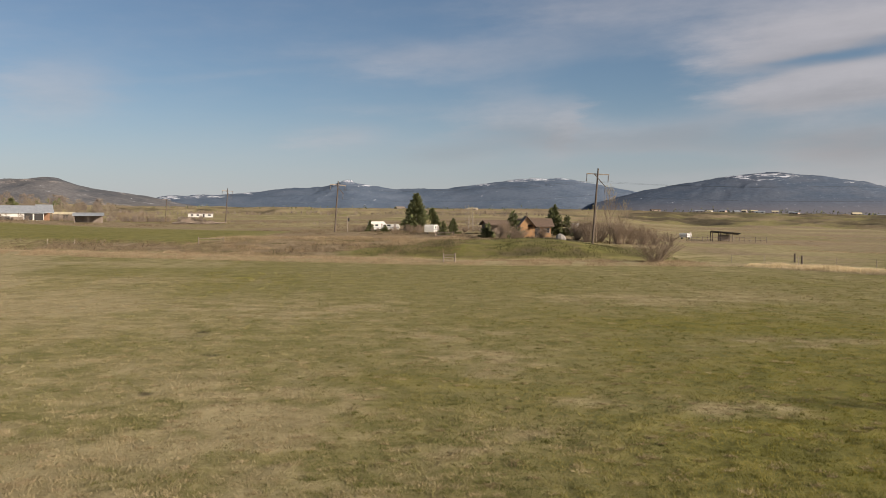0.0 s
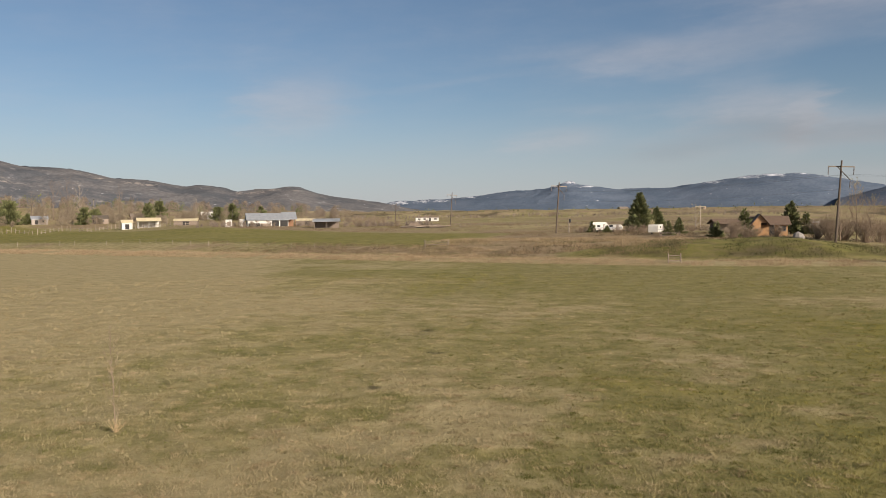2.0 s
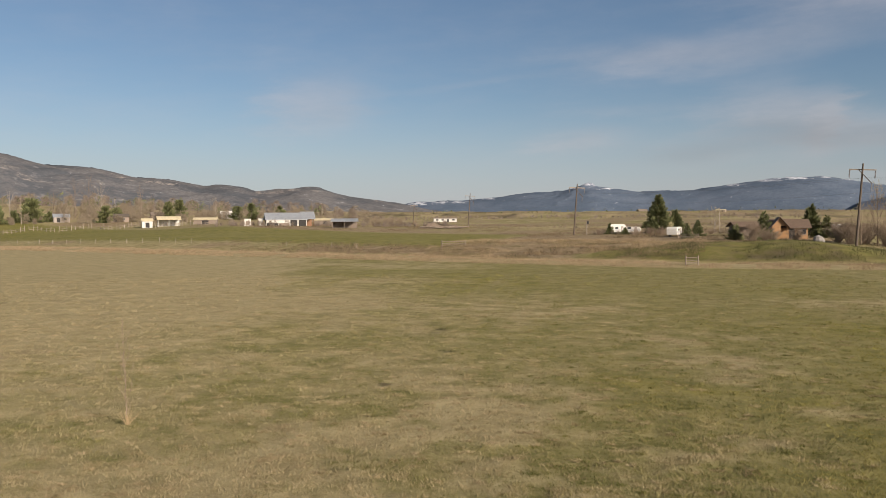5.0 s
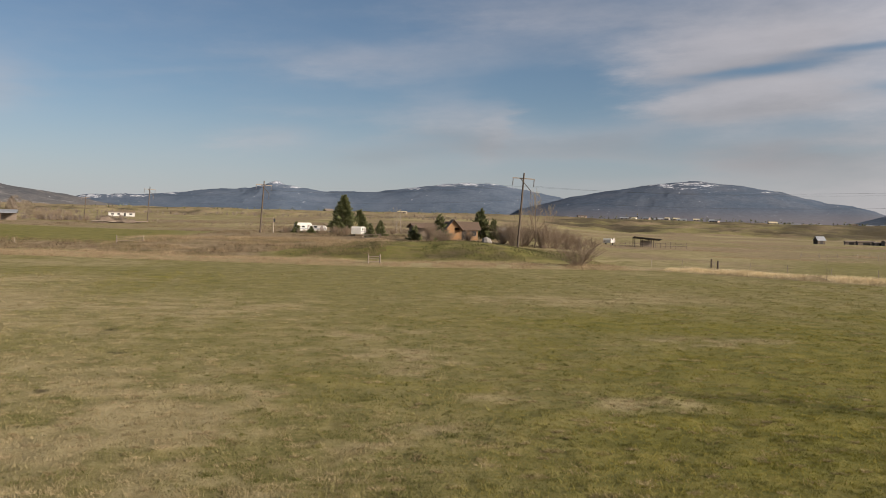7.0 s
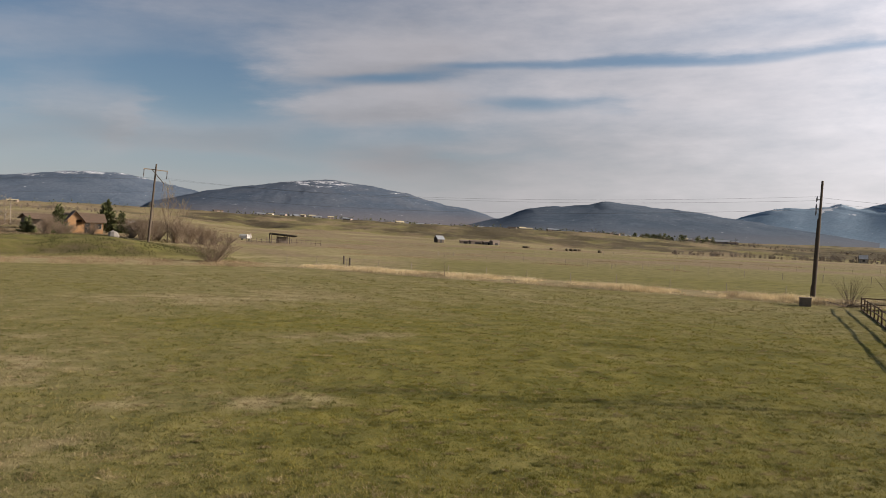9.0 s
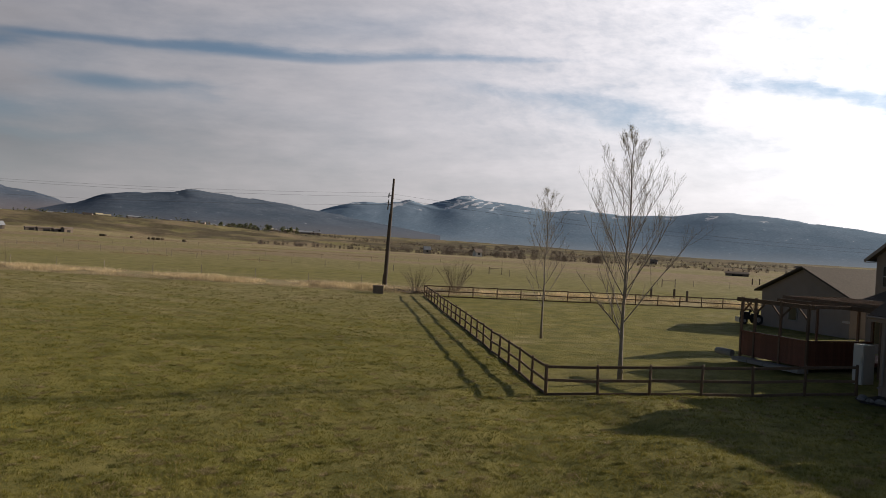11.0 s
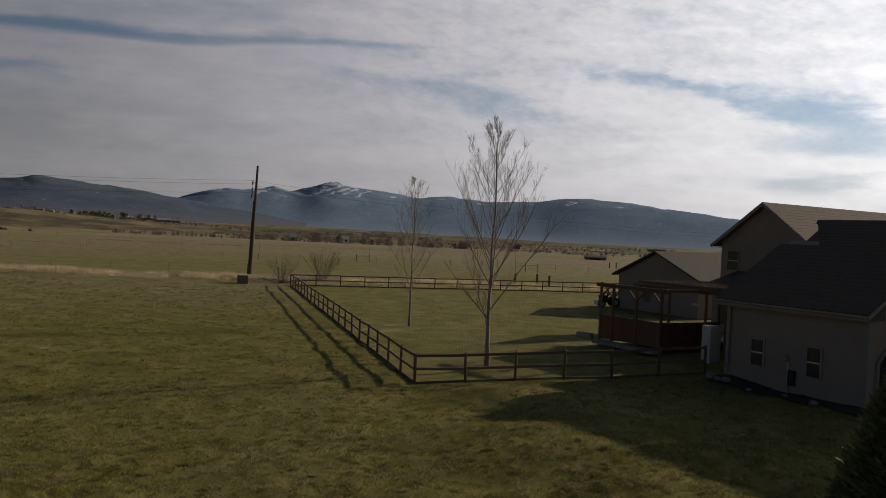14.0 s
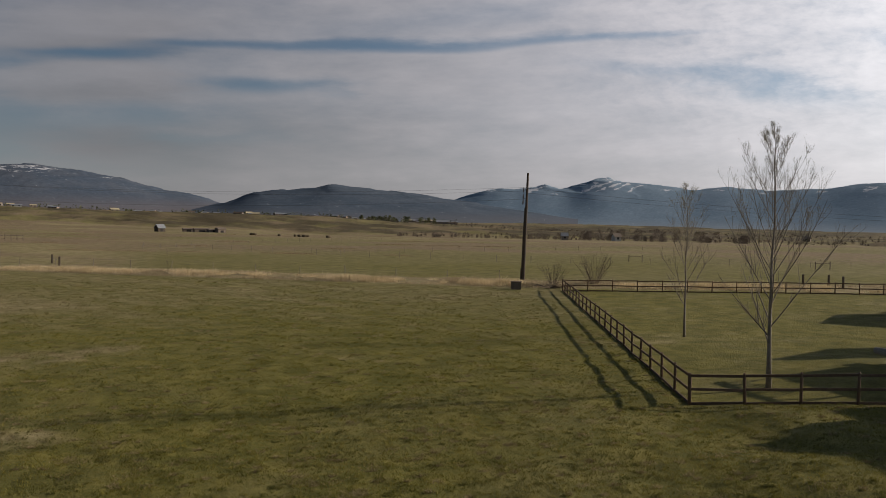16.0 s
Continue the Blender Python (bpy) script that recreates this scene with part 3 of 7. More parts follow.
    chalk = smooth(r, 430, 500) * smooth(r, 900, 700) * smooth(az, -9, -4) * smooth(az, 26, 20) * np.clip((value_noise(az * 1.3 + 5, r / 32, 2) - 0.60) * 9, 0, 1)
    straw, scrub = np.maximum(straw, chalk), scrub * (1 - chalk)
    return np.clip(green, 0, 1), np.clip(straw, 0, 1), np.clip(earth, 0, 1), np.clip(scrub, 0, 1)


def make_ground():
    fine_az = np.radians(np.arange(-112, 62.01, 0.3))
    coarse = np.radians(np.arange(66, 246, 6.0))
    az = np.concatenate([fine_az, coarse])
    r = np.concatenate([[0.0, 4.0], 8 * np.exp(np.arange(0, 205) * 0.0105), 8 * np.exp(205 * 0.0105 + np.arange(0, 290) * 0.0153)])
    r = np.append(r[r < 4900], 4950)
    A, R_ = np.meshgrid(az, r)
    X, Y = -np.sin(A) * R_, np.cos(A) * R_
    Z = land(X.ravel(), Y.ravel()).reshape(X.shape)
    rows_n, cols_n = X.shape
    idx = np.arange(rows_n * cols_n).reshape(rows_n, cols_n)
    right = np.roll(idx, -1, axis=1)
    quads = np.stack([idx[:-1], idx[1:], right[1:], right[:-1]], -1).reshape(-1, 4)
    me = numpy_mesh("ground", np.stack([X, Y, Z], -1).reshape(-1, 3), quads[:, ::-1], ground_material(), True)
    cov = np.stack([*ground_cover(X.ravel(), Y.ravel())], -1).astype(np.float32)
    attr = me.color_attributes.new("cover", "FLOAT_COLOR", "POINT")
    attr.data.foreach_set("color", cov.ravel())
    return lone("ground", me, None, "patchy green and straw-coloured spring meadow, open valley floor", "ground", "structure")


ground = make_ground()


# ---- mountains ----
def mountain_material(name, low, high, lower, scree=0.2, rocky=0.0, skirt=(100.0, 45.0)):
    """Forested slopes with paler clearings, rock faces and patchy snow; the colours given include haze."""
    m = bpy.data.materials.new(name)
    m.use_nodes = True
    k = Nodes(m.node_tree)
    b = k.n("ShaderNodeBsdfPrincipled")
    k.t.links.new(b.outputs[0], k.n("ShaderNodeOutputMaterial").inputs[0])
    place = k.n("ShaderNodeNewGeometry").outputs["Position"]
    xyz = k.n("ShaderNodeSeparateXYZ")
    k.t.links.new(place, xyz.inputs[0])
    n1, n2 = k.noise(place, 0.006, 6.0, 0.65), k.noise(place, 0.03, 6.0, 0.7)
    speckle = k.noise(place, 0.09, 5.0, 0.75)
    c = k.mix(k.step(n1, 0.38, 0.62), low, high)
    c = k.mix(k.math("MULTIPLY", k.step(n2, 0.53, 0.66), scree), c, tuple(v * 1.9 for v in high))
    c = k.mix(k.math("MULTIPLY", k.step(speckle, 0.44, 0.60), 0.35), c, tuple(v * 0.55 for v in low))
    # the lower colour fades in at the foot, as haze lies there
    foot = k.step(k.math("MULTIPLY_ADD", n1, 60.0, xyz.outputs[2]), *skirt)
    c = k.mix(k.math("MULTIPLY", foot, 0.75), c, lower)
    if rocky:
        crag = k.math("MULTIPLY", k.step(k.noise(place, 0.0075, 3.0, 0.5), 0.56, 0.66), k.step(k.noise(place, 0.05, 5.0, 0.75), 0.47, 0.57))
        c = k.mix(k.math("MULTIPLY", k.math("MULTIPLY", crag, k.step(xyz.outputs[2], 215.0, 150.0)), rocky), c, (0.30, 0.265, 0.24))
    snow = k.n("ShaderNodeAttribute", attribute_name="snow").outputs["Fac"]
    snow = k.step(k.math("ADD", snow, k.math("MULTIPLY_ADD", n2, 2.4, k.math("MULTIPLY_ADD", speckle, 1.6, -2.0))), 0.45, 0.62)
    c = k.mix(k.math("MULTIPLY", snow, 0.85), c, (0.66, 0.68, 0.74))
    k.put(b.inputs["Base Color"], c)
    b.inputs["Roughness"].default_value = 1.0
    b.inputs["Specular IOR Level"].default_value = 0.0
    return m


def mountain(name, crest, dist, mat, label, seed, rough_amount=0.10, depth=1100, snow_line=99.0, caps=(), runs=()):
    """A range whose crest rises through (bearing, degrees above eye level) at dist metres. caps: snowfields (bearing, degrees up, half widths); runs: cleared strips (from, to, half width)."""
    order = sorted(crest)
    az = np.arange(order[0][0], order[-1][0], 0.07)
    el = np.interp(az, [c[0] for c in order], [c[1] for c in order])
    kernel = np.hanning(7)
    el = np.convolve(np.pad(el, 3, mode="edge"), kernel / kernel.sum(), mode="valid")
    broad = np.hanning(53)
    calm_el = np.convolve(np.pad(el, 26, mode="edge"), broad / broad.sum(), mode="valid")
    el = el + (value_noise(az * 1.3 + seed, az * 0 + 2.5, 3) - 0.5) * 0.22 * np.clip(el, 0, 1)
    top = 5.6 + np.tan(np.radians(calm_el)) * dist
    peak = np.tan(np.radians(el)) * dist + 5.6 - top
    s = np.linspace(0, 1, 72)
    A, S = np.meshgrid(np.radians(az), s)
    R_ = dist - depth * (1 - S)
    rise = 0.22 * S + 0.78 * (S * S * (3 - 2 * S)) ** 1.1
    X, Y = -np.sin(A) * R_, np.cos(A) * R_
    # spurs and gullies run down the slope and wander on the way
    along, down = A * dist, (1 - S) * depth
    wander = (value_noise(along / 600 + seed, down / 420 + 3, 3) - 0.5) * 900
    spur = np.abs(value_noise((along + wander) / 330 + seed, down / 520 + 1, 4) - 0.5) * 2
    gully = np.abs(value_noise((along + wander * 1.3) / 110 + seed * 3, down / 180, 3) - 0.5) * 2
    small = value_noise(along / 30 + seed, down / 45, 4) - 0.5
    body = 1 - rough_amount * 6 * S * S * (1 - S) * (1.2 * spur + 0.40 * gully - 0.5)
    Z = -12 + (top + 12) * (rise * body + rough_amount * 0.20 * small * S * S * (1 - 0.5 * S))
    # the summits run out into spurs that wander as they fall
    shifted = np.degrees(A) + np.degrees((wander * 1.6 + 700 * (value_noise(along / 210 + seed, down / 150 + 9, 3) - 0.5)) / dist) * (1 - S) ** 0.6
    Z = Z + np.interp(shifted, az, peak) * S ** 5
    # tree tops along the crest
    Z[-1] += (value_noise(az * 14, az * 0 + seed, 3) - 0.5) * dist * 0.0011
    n, m_ = X.shape
    idx = np.arange(n * m_).reshape(n, m_)
    quads = np.stack([idx[:-1, :-1], idx[1:, :-1], idx[1:, 1:], idx[:-1, 1:]], -1).reshape(-1, 4)
    # the far side falls away again
    back_r = dist + 150
    XB, YB = -np.sin(np.radians(az)) * back_r, np.cos(np.radians(az)) * back_r
    verts = np.concatenate([np.stack([X, Y, Z], -1).reshape(-1, 3), np.stack([XB, YB, np.full_like(XB, -12.0)], -1)])
    bi = n * m_ + np.arange(m_)
    quads = np.concatenate([quads, np.stack([idx[-1, :-1], bi[:-1], bi[1:], idx[-1, 1:]], -1)])
    me = numpy_mesh(name, verts, quads[:, ::-1], mat, True)
    high = np.degrees(np.arctan2(Z - 5.6, R_))
    snow = smooth(high, snow_line, snow_line + 0.5) * 0.45
    deg = np.degrees(A)
    for ca, ce, wa, we in caps:
        snow = np.maximum(snow, 0.60 * np.exp(-(((deg - ca) / wa) ** 2 + ((high - ce) / we) ** 2)))
    for (pa, pe), (qa, qe), wide in runs:
        snow = np.maximum(snow, segment_near(deg + 0.7 * (value_noise(deg * 3, high * 14 + seed, 3) - 0.5), high, (pa, pe), (qa, qe), wide) * 0.85)
    attr = me.attributes.new("snow", "FLOAT", "POINT")
    attr.data.foreach_set("value", np.concatenate([snow.ravel(), np.zeros(m_)]).astype(np.float32))
    return lone(name, me, None, label, "mountain", "structure")


# bluish, paler tones carry the haze of distance in the base colour
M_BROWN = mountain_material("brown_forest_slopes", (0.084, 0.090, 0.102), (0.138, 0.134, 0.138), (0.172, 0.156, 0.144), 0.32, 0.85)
M_HAZE_BLUE = mountain_material("hazed_forest_slopes", (0.090, 0.118, 0.164), (0.118, 0.146, 0.195), (0.150, 0.168, 0.205), 0.06)
M_DOME = mountain_material("hazed_dark_forest_slopes", (0.086, 0.112, 0.156), (0.112, 0.132, 0.170), (0.172, 0.158, 0.172), 0.14, 0.0, (130.0, 50.0))
M_LOW = mountain_material("hazed_low_forest_slopes", (0.085, 0.112, 0.152), (0.112, 0.138, 0.180), (0.160, 0.165, 0.190), 0.10, 0.0, (85.0, 25.0))
M_SKI = mountain_material("hazed_snowy_forest_slopes", (0.190, 0.265, 0.350), (0.225, 0.300, 0.390), (0.245, 0.290, 0.350), 0.12, 0.0, (70.0, 20.0))
mountain("mountain_far", [(24, 0.9), (19.4, 1.25), (17.9, 1.6), (17.1, 1.5), (16.4, 1.74), (15.2, 1.62), (13, 1.85), (10.3, 2.15), (8.2, 2.3), (6.9, 2.5), (6.3, 2.78), (5.7, 2.5), (3.1, 2.12), (-0.6, 2.2), (-2.8, 2.55), (-5.3, 2.82), (-7.9, 2.92), (-10.8, 2.32), (-12.9, 1.9), (-16, 1.2)], 4500, M_HAZE_BLUE, "long forested range tinted haze-blue with snow on its crest", 3.1, 0.05,
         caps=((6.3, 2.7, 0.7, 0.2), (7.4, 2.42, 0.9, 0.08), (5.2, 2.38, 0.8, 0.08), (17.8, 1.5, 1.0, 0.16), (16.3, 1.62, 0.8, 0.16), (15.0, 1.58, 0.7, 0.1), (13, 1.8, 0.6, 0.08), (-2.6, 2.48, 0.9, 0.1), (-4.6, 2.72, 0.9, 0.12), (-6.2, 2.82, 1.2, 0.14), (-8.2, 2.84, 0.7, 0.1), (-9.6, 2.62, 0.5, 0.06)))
mountain("mountain_west", [(75, 4.0), (58, 4.1), (50, 3.88), (48.6, 4.15), (46.3, 4.4), (43.6, 4.55), (41.5, 3.9), (38.2, 3.75), (36.5, 3.2), (34, 3.1), (32.1, 2.62), (31, 2.8), (29, 2.55), (28.4, 2.3), (26, 2.55), (24.5, 2.65), (23, 2.1), (20, 1.65), (17.5, 1.2), (14, 0.6)], 2900, M_BROWN, "brown wooded hills with pale rock faces", 8.7, 0.10, 900)
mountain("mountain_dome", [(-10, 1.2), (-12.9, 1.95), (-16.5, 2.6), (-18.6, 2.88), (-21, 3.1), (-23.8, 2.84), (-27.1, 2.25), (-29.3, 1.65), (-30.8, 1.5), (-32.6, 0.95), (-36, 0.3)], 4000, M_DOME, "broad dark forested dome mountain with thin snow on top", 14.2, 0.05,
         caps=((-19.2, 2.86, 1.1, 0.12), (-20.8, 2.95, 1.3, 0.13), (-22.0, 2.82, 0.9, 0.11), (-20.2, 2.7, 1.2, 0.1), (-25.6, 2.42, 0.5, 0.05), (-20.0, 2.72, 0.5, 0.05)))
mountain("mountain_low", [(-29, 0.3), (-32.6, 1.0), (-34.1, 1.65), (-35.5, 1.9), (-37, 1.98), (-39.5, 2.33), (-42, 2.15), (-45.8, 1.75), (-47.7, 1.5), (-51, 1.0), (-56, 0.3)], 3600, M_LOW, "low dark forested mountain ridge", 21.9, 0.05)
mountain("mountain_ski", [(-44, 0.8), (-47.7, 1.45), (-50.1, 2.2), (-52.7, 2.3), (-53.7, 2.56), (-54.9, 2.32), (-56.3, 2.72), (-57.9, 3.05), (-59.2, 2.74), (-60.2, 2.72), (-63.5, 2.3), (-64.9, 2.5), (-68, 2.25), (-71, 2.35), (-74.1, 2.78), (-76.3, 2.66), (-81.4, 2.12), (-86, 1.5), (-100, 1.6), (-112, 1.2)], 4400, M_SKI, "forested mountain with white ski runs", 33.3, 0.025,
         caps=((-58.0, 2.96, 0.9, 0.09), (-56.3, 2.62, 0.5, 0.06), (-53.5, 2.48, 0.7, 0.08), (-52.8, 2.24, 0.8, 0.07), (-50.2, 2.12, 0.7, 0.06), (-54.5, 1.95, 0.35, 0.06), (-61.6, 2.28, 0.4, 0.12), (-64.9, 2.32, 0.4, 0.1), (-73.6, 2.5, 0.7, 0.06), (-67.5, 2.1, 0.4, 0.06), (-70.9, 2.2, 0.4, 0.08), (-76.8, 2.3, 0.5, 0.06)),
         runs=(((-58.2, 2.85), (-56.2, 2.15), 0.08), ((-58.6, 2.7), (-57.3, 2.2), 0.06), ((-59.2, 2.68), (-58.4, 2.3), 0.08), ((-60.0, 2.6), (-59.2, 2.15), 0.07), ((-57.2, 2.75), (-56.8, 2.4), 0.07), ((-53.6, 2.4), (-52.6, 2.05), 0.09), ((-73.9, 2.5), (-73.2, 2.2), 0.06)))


# ---- plants ----
def spot(bearing, dist, dz=0.0):
    """A place on the ground, by its bearing to the left of straight ahead."""
    x, y = -math.sin(radians(bearing)) * dist, math.cos(radians(bearing)) * dist
    return (x, y, ground_z(x, y) + dz)


def conifer(height, radius, seed, clumps, size, mat, trunk_r=0.16, base=0.05, ragged=0.3, power=0.85):
    """Trunk mesh and crown mesh of a spruce; the crown is many needle sprays on whorled branches."""
    g = np.random.default_rng(seed)
    trunk = Mesh().tube([(0, 0, -0.2), (0.02, 0, height * 0.5), (0, 0.02, height * 0.98)], [trunk_r, trunk_r * 0.6, 0.02], 8)
    n_br = max(60, clumps // 30)
    hb = np.sort(base + (0.98 - base) * g.random(n_br) ** 1.15)
    ab = g.random(n_br) * 2 * np.pi
    lb = radius * (1 - hb) ** power * (1 - ragged + 2 * ragged * g.random(n_br) * 0.8) + 0.04 * radius
    pick = g.choice(n_br, clumps, p=(lb + 0.1 * radius) / (lb + 0.1 * radius).sum())
    f = g.random(clumps) ** 0.6
    L = lb[pick] * f
    spread = (g.random(clumps) - 0.5) * 0.55 * (1.15 - f * 0.6)
    a = ab[pick] + spread
    x, y = np.cos(a) * L, np.sin(a) * L
    zz = hb[pick] * height + L * (0.10 - 0.30 * (1 - hb[pick])) + (g.random(clumps) - 0.5) * size * 0.9 + 0.12 * L * f
    zz = np.maximum(zz, 0.02)
    d = np.stack([np.cos(a), np.sin(a), 0.25 + 0.5 * g.random(clumps) + hb[pick] * 0.5], -1)
    d += (g.random((clumps, 3)) - 0.5) * 0.9
    d /= np.linalg.norm(d, axis=1)[:, None]
    side = np.cross(d, g.random((clumps, 3)) - 0.5)
    side /= np.linalg.norm(side, axis=1)[:, None] + 1e-9
    s = size * (0.6 + 0.8 * g.random(clumps))[:, None]
    p = np.stack([x, y, zz], -1)
    verts = np.stack([p - side * s * 0.22, p + side * s * 0.22, p + d * s], 1).reshape(-1, 3)
    faces = np.arange(clumps * 3).reshape(-1, 3)
    return trunk.data("trunk", BARK, True), numpy_mesh("crown", verts, faces, mat)


def make_conifer(place, height, radius, seed, clumps, size, label, name="conifer", mat=None, group="", **shape):
    ob = empty(name, pose(*place, 0, 0, seed * 37 % 360), label, "tree", group)
    trunk, crown = conifer(height, radius, seed, clumps, size, mat or NEEDLES, max(0.06, height * 0.018), **shape)
    part("trunk", trunk, None, ob)
    part("crown", crown, None, ob)
    return ob


def bare_tree(height, spread, seed, levels=3, first=0.18, count=16, lift=0.9, trunk_r=0.11, twigs=6, bud=0.0, lean=(0.0, 0.0), poplar=False):
    """Trunk, branch and bud meshes of a leafless tree with rising limbs."""
    g = random.Random(seed)
    trunk, limbs, ends = Mesh(), Mesh(), []
    pts, rad = [], []
    for i in range(9):
        s = i / 8
        pts.append(Vector((g.uniform(-1, 1) * 0.012 * height * s + lean[0] * s * height, g.uniform(-1, 1) * 0.012 * height * s + lean[1] * s * height, s * height - (0.15 if i == 0 else 0))))
        rad.append(trunk_r * (1.25 if i == 0 else 1 - 0.93 * s ** 0.85))
    trunk.tube(pts, rad, 9)

    def on_trunk(s):
        q = min(max(s, 0), 0.999) * 8
        i = int(q)
        return pts[i].lerp(pts[i + 1], q - i), rad[i] + (rad[i + 1] - rad[i]) * (q - i)

    def limb(start, direction, length, radius, level):
        steps = 5 if level < 2 else 3
        p, d, line, radii = Vector(start), Vector(direction).normalized(), [Vector(start)], [radius]
        for i in range(steps):
            d = (d + Vector((g.uniform(-1, 1), g.uniform(-1, 1), g.uniform(-0.4, 1))) * (0.06 if poplar else 0.13) + Vector((0, 0, lift * (0.045 if poplar else 0.12)))).normalized()
            p = p + d * length / steps
            line.append(p.copy())
            radii.append(max(0.0025, radius * (1 - 0.85 * (i + 1) / steps)))
        limbs.tube(line, radii, 6 if level == 0 else (4 if level == 1 else 3))
        ends.extend(line[1:] if level >= 1 else line[-1:])
        if level + 1 < levels:
            for _ in range(twigs if level == 0 else (5 if poplar else max(2, twigs - 2))):
                s = g.uniform(0.2, 0.97) if poplar else g.uniform(0.22, 0.95)
                q = s * steps
                i = min(int(q), steps - 1)
                b = line[i].lerp(line[i + 1], q - i)
                dd = (line[i + 1] - line[i]).normalized()
                off = Vector((g.uniform(-1, 1), g.uniform(-1, 1), g.uniform(-0.3, 0.8))).normalized()
                limb(b, dd * 0.8 + off * 0.62 + Vector((0, 0, 0.25 * lift)), length * (g.uniform(0.12, 0.42) if poplar else g.uniform(0.28, 0.5)) * (1.15 - s * 0.5), max(0.003, radius * 0.5 * (1 - 0.6 * s)), level + 1)

    for i in range(count):
        s = first + (0.95 - first) * ((i + g.random() * 0.8) / count) ** (0.85 if poplar else 1.0)
        p, r = on_trunk(s)
        a = i * 2.4 + g.uniform(-0.5, 0.5)
        if poplar:
            rise = (s - first) / (0.95 - first)
            steep = (0.95 + 0.9 * rise) * g.uniform(0.8, 1.3)
            wide = spread * (1.15 - 0.25 * rise) * g.uniform(0.7, 1.1)
            while wide > 0.12 and wide > spread * np.interp((p.z + wide * (steep + 0.3)) / height, [0.0, 0.2, 0.42, 0.6, 0.8, 0.92, 1.0, 1.04], [0.6, 0.9, 1.0, 1.0, 0.86, 0.60, 0.24, 0.0]) * (0.85 + 0.3 * g.random()):
                wide *= 0.94
            limb(p, (math.cos(a), math.sin(a), steep), wide * math.hypot(1, steep), max(0.008, r * (0.42 - 0.1 * rise)), 0)
            continue
        reach = spread * min(1.0, 0.5 + 2.2 * (s - first)) * (1 - s) ** 0.5 * 1.3 * g.uniform(0.75, 1.1)
        limb(p, (math.cos(a), math.sin(a), lift * g.uniform(0.6, 1.2)), reach * 1.3, max(0.006, r * 0.55), 0)
    out = [trunk.data("trunk", PALE_BARK, True), limbs.data("crown", PALE_BARK)]
    if bud:
        v = np.array([tuple(e) for e in ends])
        v = np.concatenate([v + RNG.normal(0, 0.05, v.shape) for _ in range(2)])
        n = len(v)
        d = RNG.normal(0, 1, (n, 3))
        d[:, 2] = np.abs(d[:, 2])
        d /= np.linalg.norm(d, axis=1)[:, None]
        side = np.cross(d, RNG.normal(0, 1, (n, 3)))
        side /= np.linalg.norm(side, axis=1)[:, None]
        q = np.stack([v - side * bud * 0.3, v + d * bud * 0.5, v + side * bud * 0.3, v + d * bud * 1.6], 1).reshape(-1, 3)
        out.append(numpy_mesh("foliage", q, np.arange(n * 4).reshape(-1, 4)[:, [0, 1, 2, 3]], BUDS))
    return out


def make_bare(place, height, spread, seed, label, name="bare_tree", group="", turn=0, mat=None, **shape):
    ob = empty(name, pose(*place, 0, 0, turn), label, "tree", group)
    meshes = bare_tree(height, spread, seed, **shape)
    for key, me in zip(("trunk", "crown", "foliage"), meshes):
        if mat and key != "foliage":
            me.materials[0] = mat
        part(key, me, None, ob)
    return ob


def shrub(height, width, seed, stems, twigs, mat, thick=0.02):
    """A leafless bush of many stems out of one foot."""
    g = random.Random(seed)
    m = Mesh()
    for _ in range(stems):
        a, out = g.uniform(0, 2 * math.pi), g.uniform(0.15, 1.0)
        foot = Vector((math.cos(a), math.sin(a), 0)) * width * 0.10 * out
        d = Vector((math.cos(a) * out * width / 2, math.sin(a) * out * width / 2, height * g.uniform(0.65, 1.0) * (1.05 - 0.35 * out)))
        mid = foot + d * 0.5 + Vector((g.uniform(-1, 1), g.uniform(-1, 1), 0.6)) * 0.06 * height
        tip = foot + d
        m.tube([foot, mid, tip], [thick, thick * 0.7, thick * 0.25], 4)
        for _ in range(twigs):
            s = g.uniform(0.25, 0.95)
            b = foot.lerp(mid, s * 2) if s < 0.5 else mid.lerp(tip, s * 2 - 1)
            e = b + Vector((g.uniform(-1, 1), g.uniform(-1, 1), g.uniform(-0.1, 1.0))) * height * 0.16
            m.tube([b, e], [thick * 0.45, thick * 0.15], 3)
    return m.data("stems", mat)


def make_shrub(place, height, width, seed, stems, twigs, mat, label, name="bush", thick=0.02, group=""):
    ob = lone(name, shrub(height, width, seed, stems, twigs, mat, thick), None, label, "bush", "", group)
    ob.matrix_world = pose(*place)
    return ob


# ---- poles and wires ----
def cross_pole(place, height, turn, label):
    """A tall transmission pole with one arm, a brace and hanging insulators."""
    ob = empty("power_pole", pose(*place, 0.6, 4.0, turn), label, "utility pole", "transmission line poles")
    part("pole", Mesh().tube([(0, 0, -0.5), (0, 0, height * 0.5), (0, 0, height)], [0.21, 0.18, 0.13], 10), POLE, ob)
    arm_z = height - 0.95
    part("crossarm", Mesh().beam((-1.9, 0.2, arm_z), (1.9, 0.2, arm_z), 0.13, 0.17), POLE_GREY, ob, "pale grey timber crossarm")
    part("brace", Mesh().beam((-0.6, -0.18, arm_z + 0.0), (1.45, -0.18, arm_z - 2.1), 0.10, 0.13), POLE, ob)
    for x, z_ in ((-1.8, arm_z - 0.1), (1.8, arm_z - 0.1), (1.4, arm_z - 2.15)):
        ins = Mesh()
        for i in range(6):
            ins.tube([(x, 0.1, z_ - i * 0.2), (x, 0.1, z_ - i * 0.2 - 0.09), (x, 0.1, z_ - i * 0.2 - 0.2)], [0.03, 0.12, 0.03], 8)
        part("insulator", ins, CERAMIC, ob)
    return ob


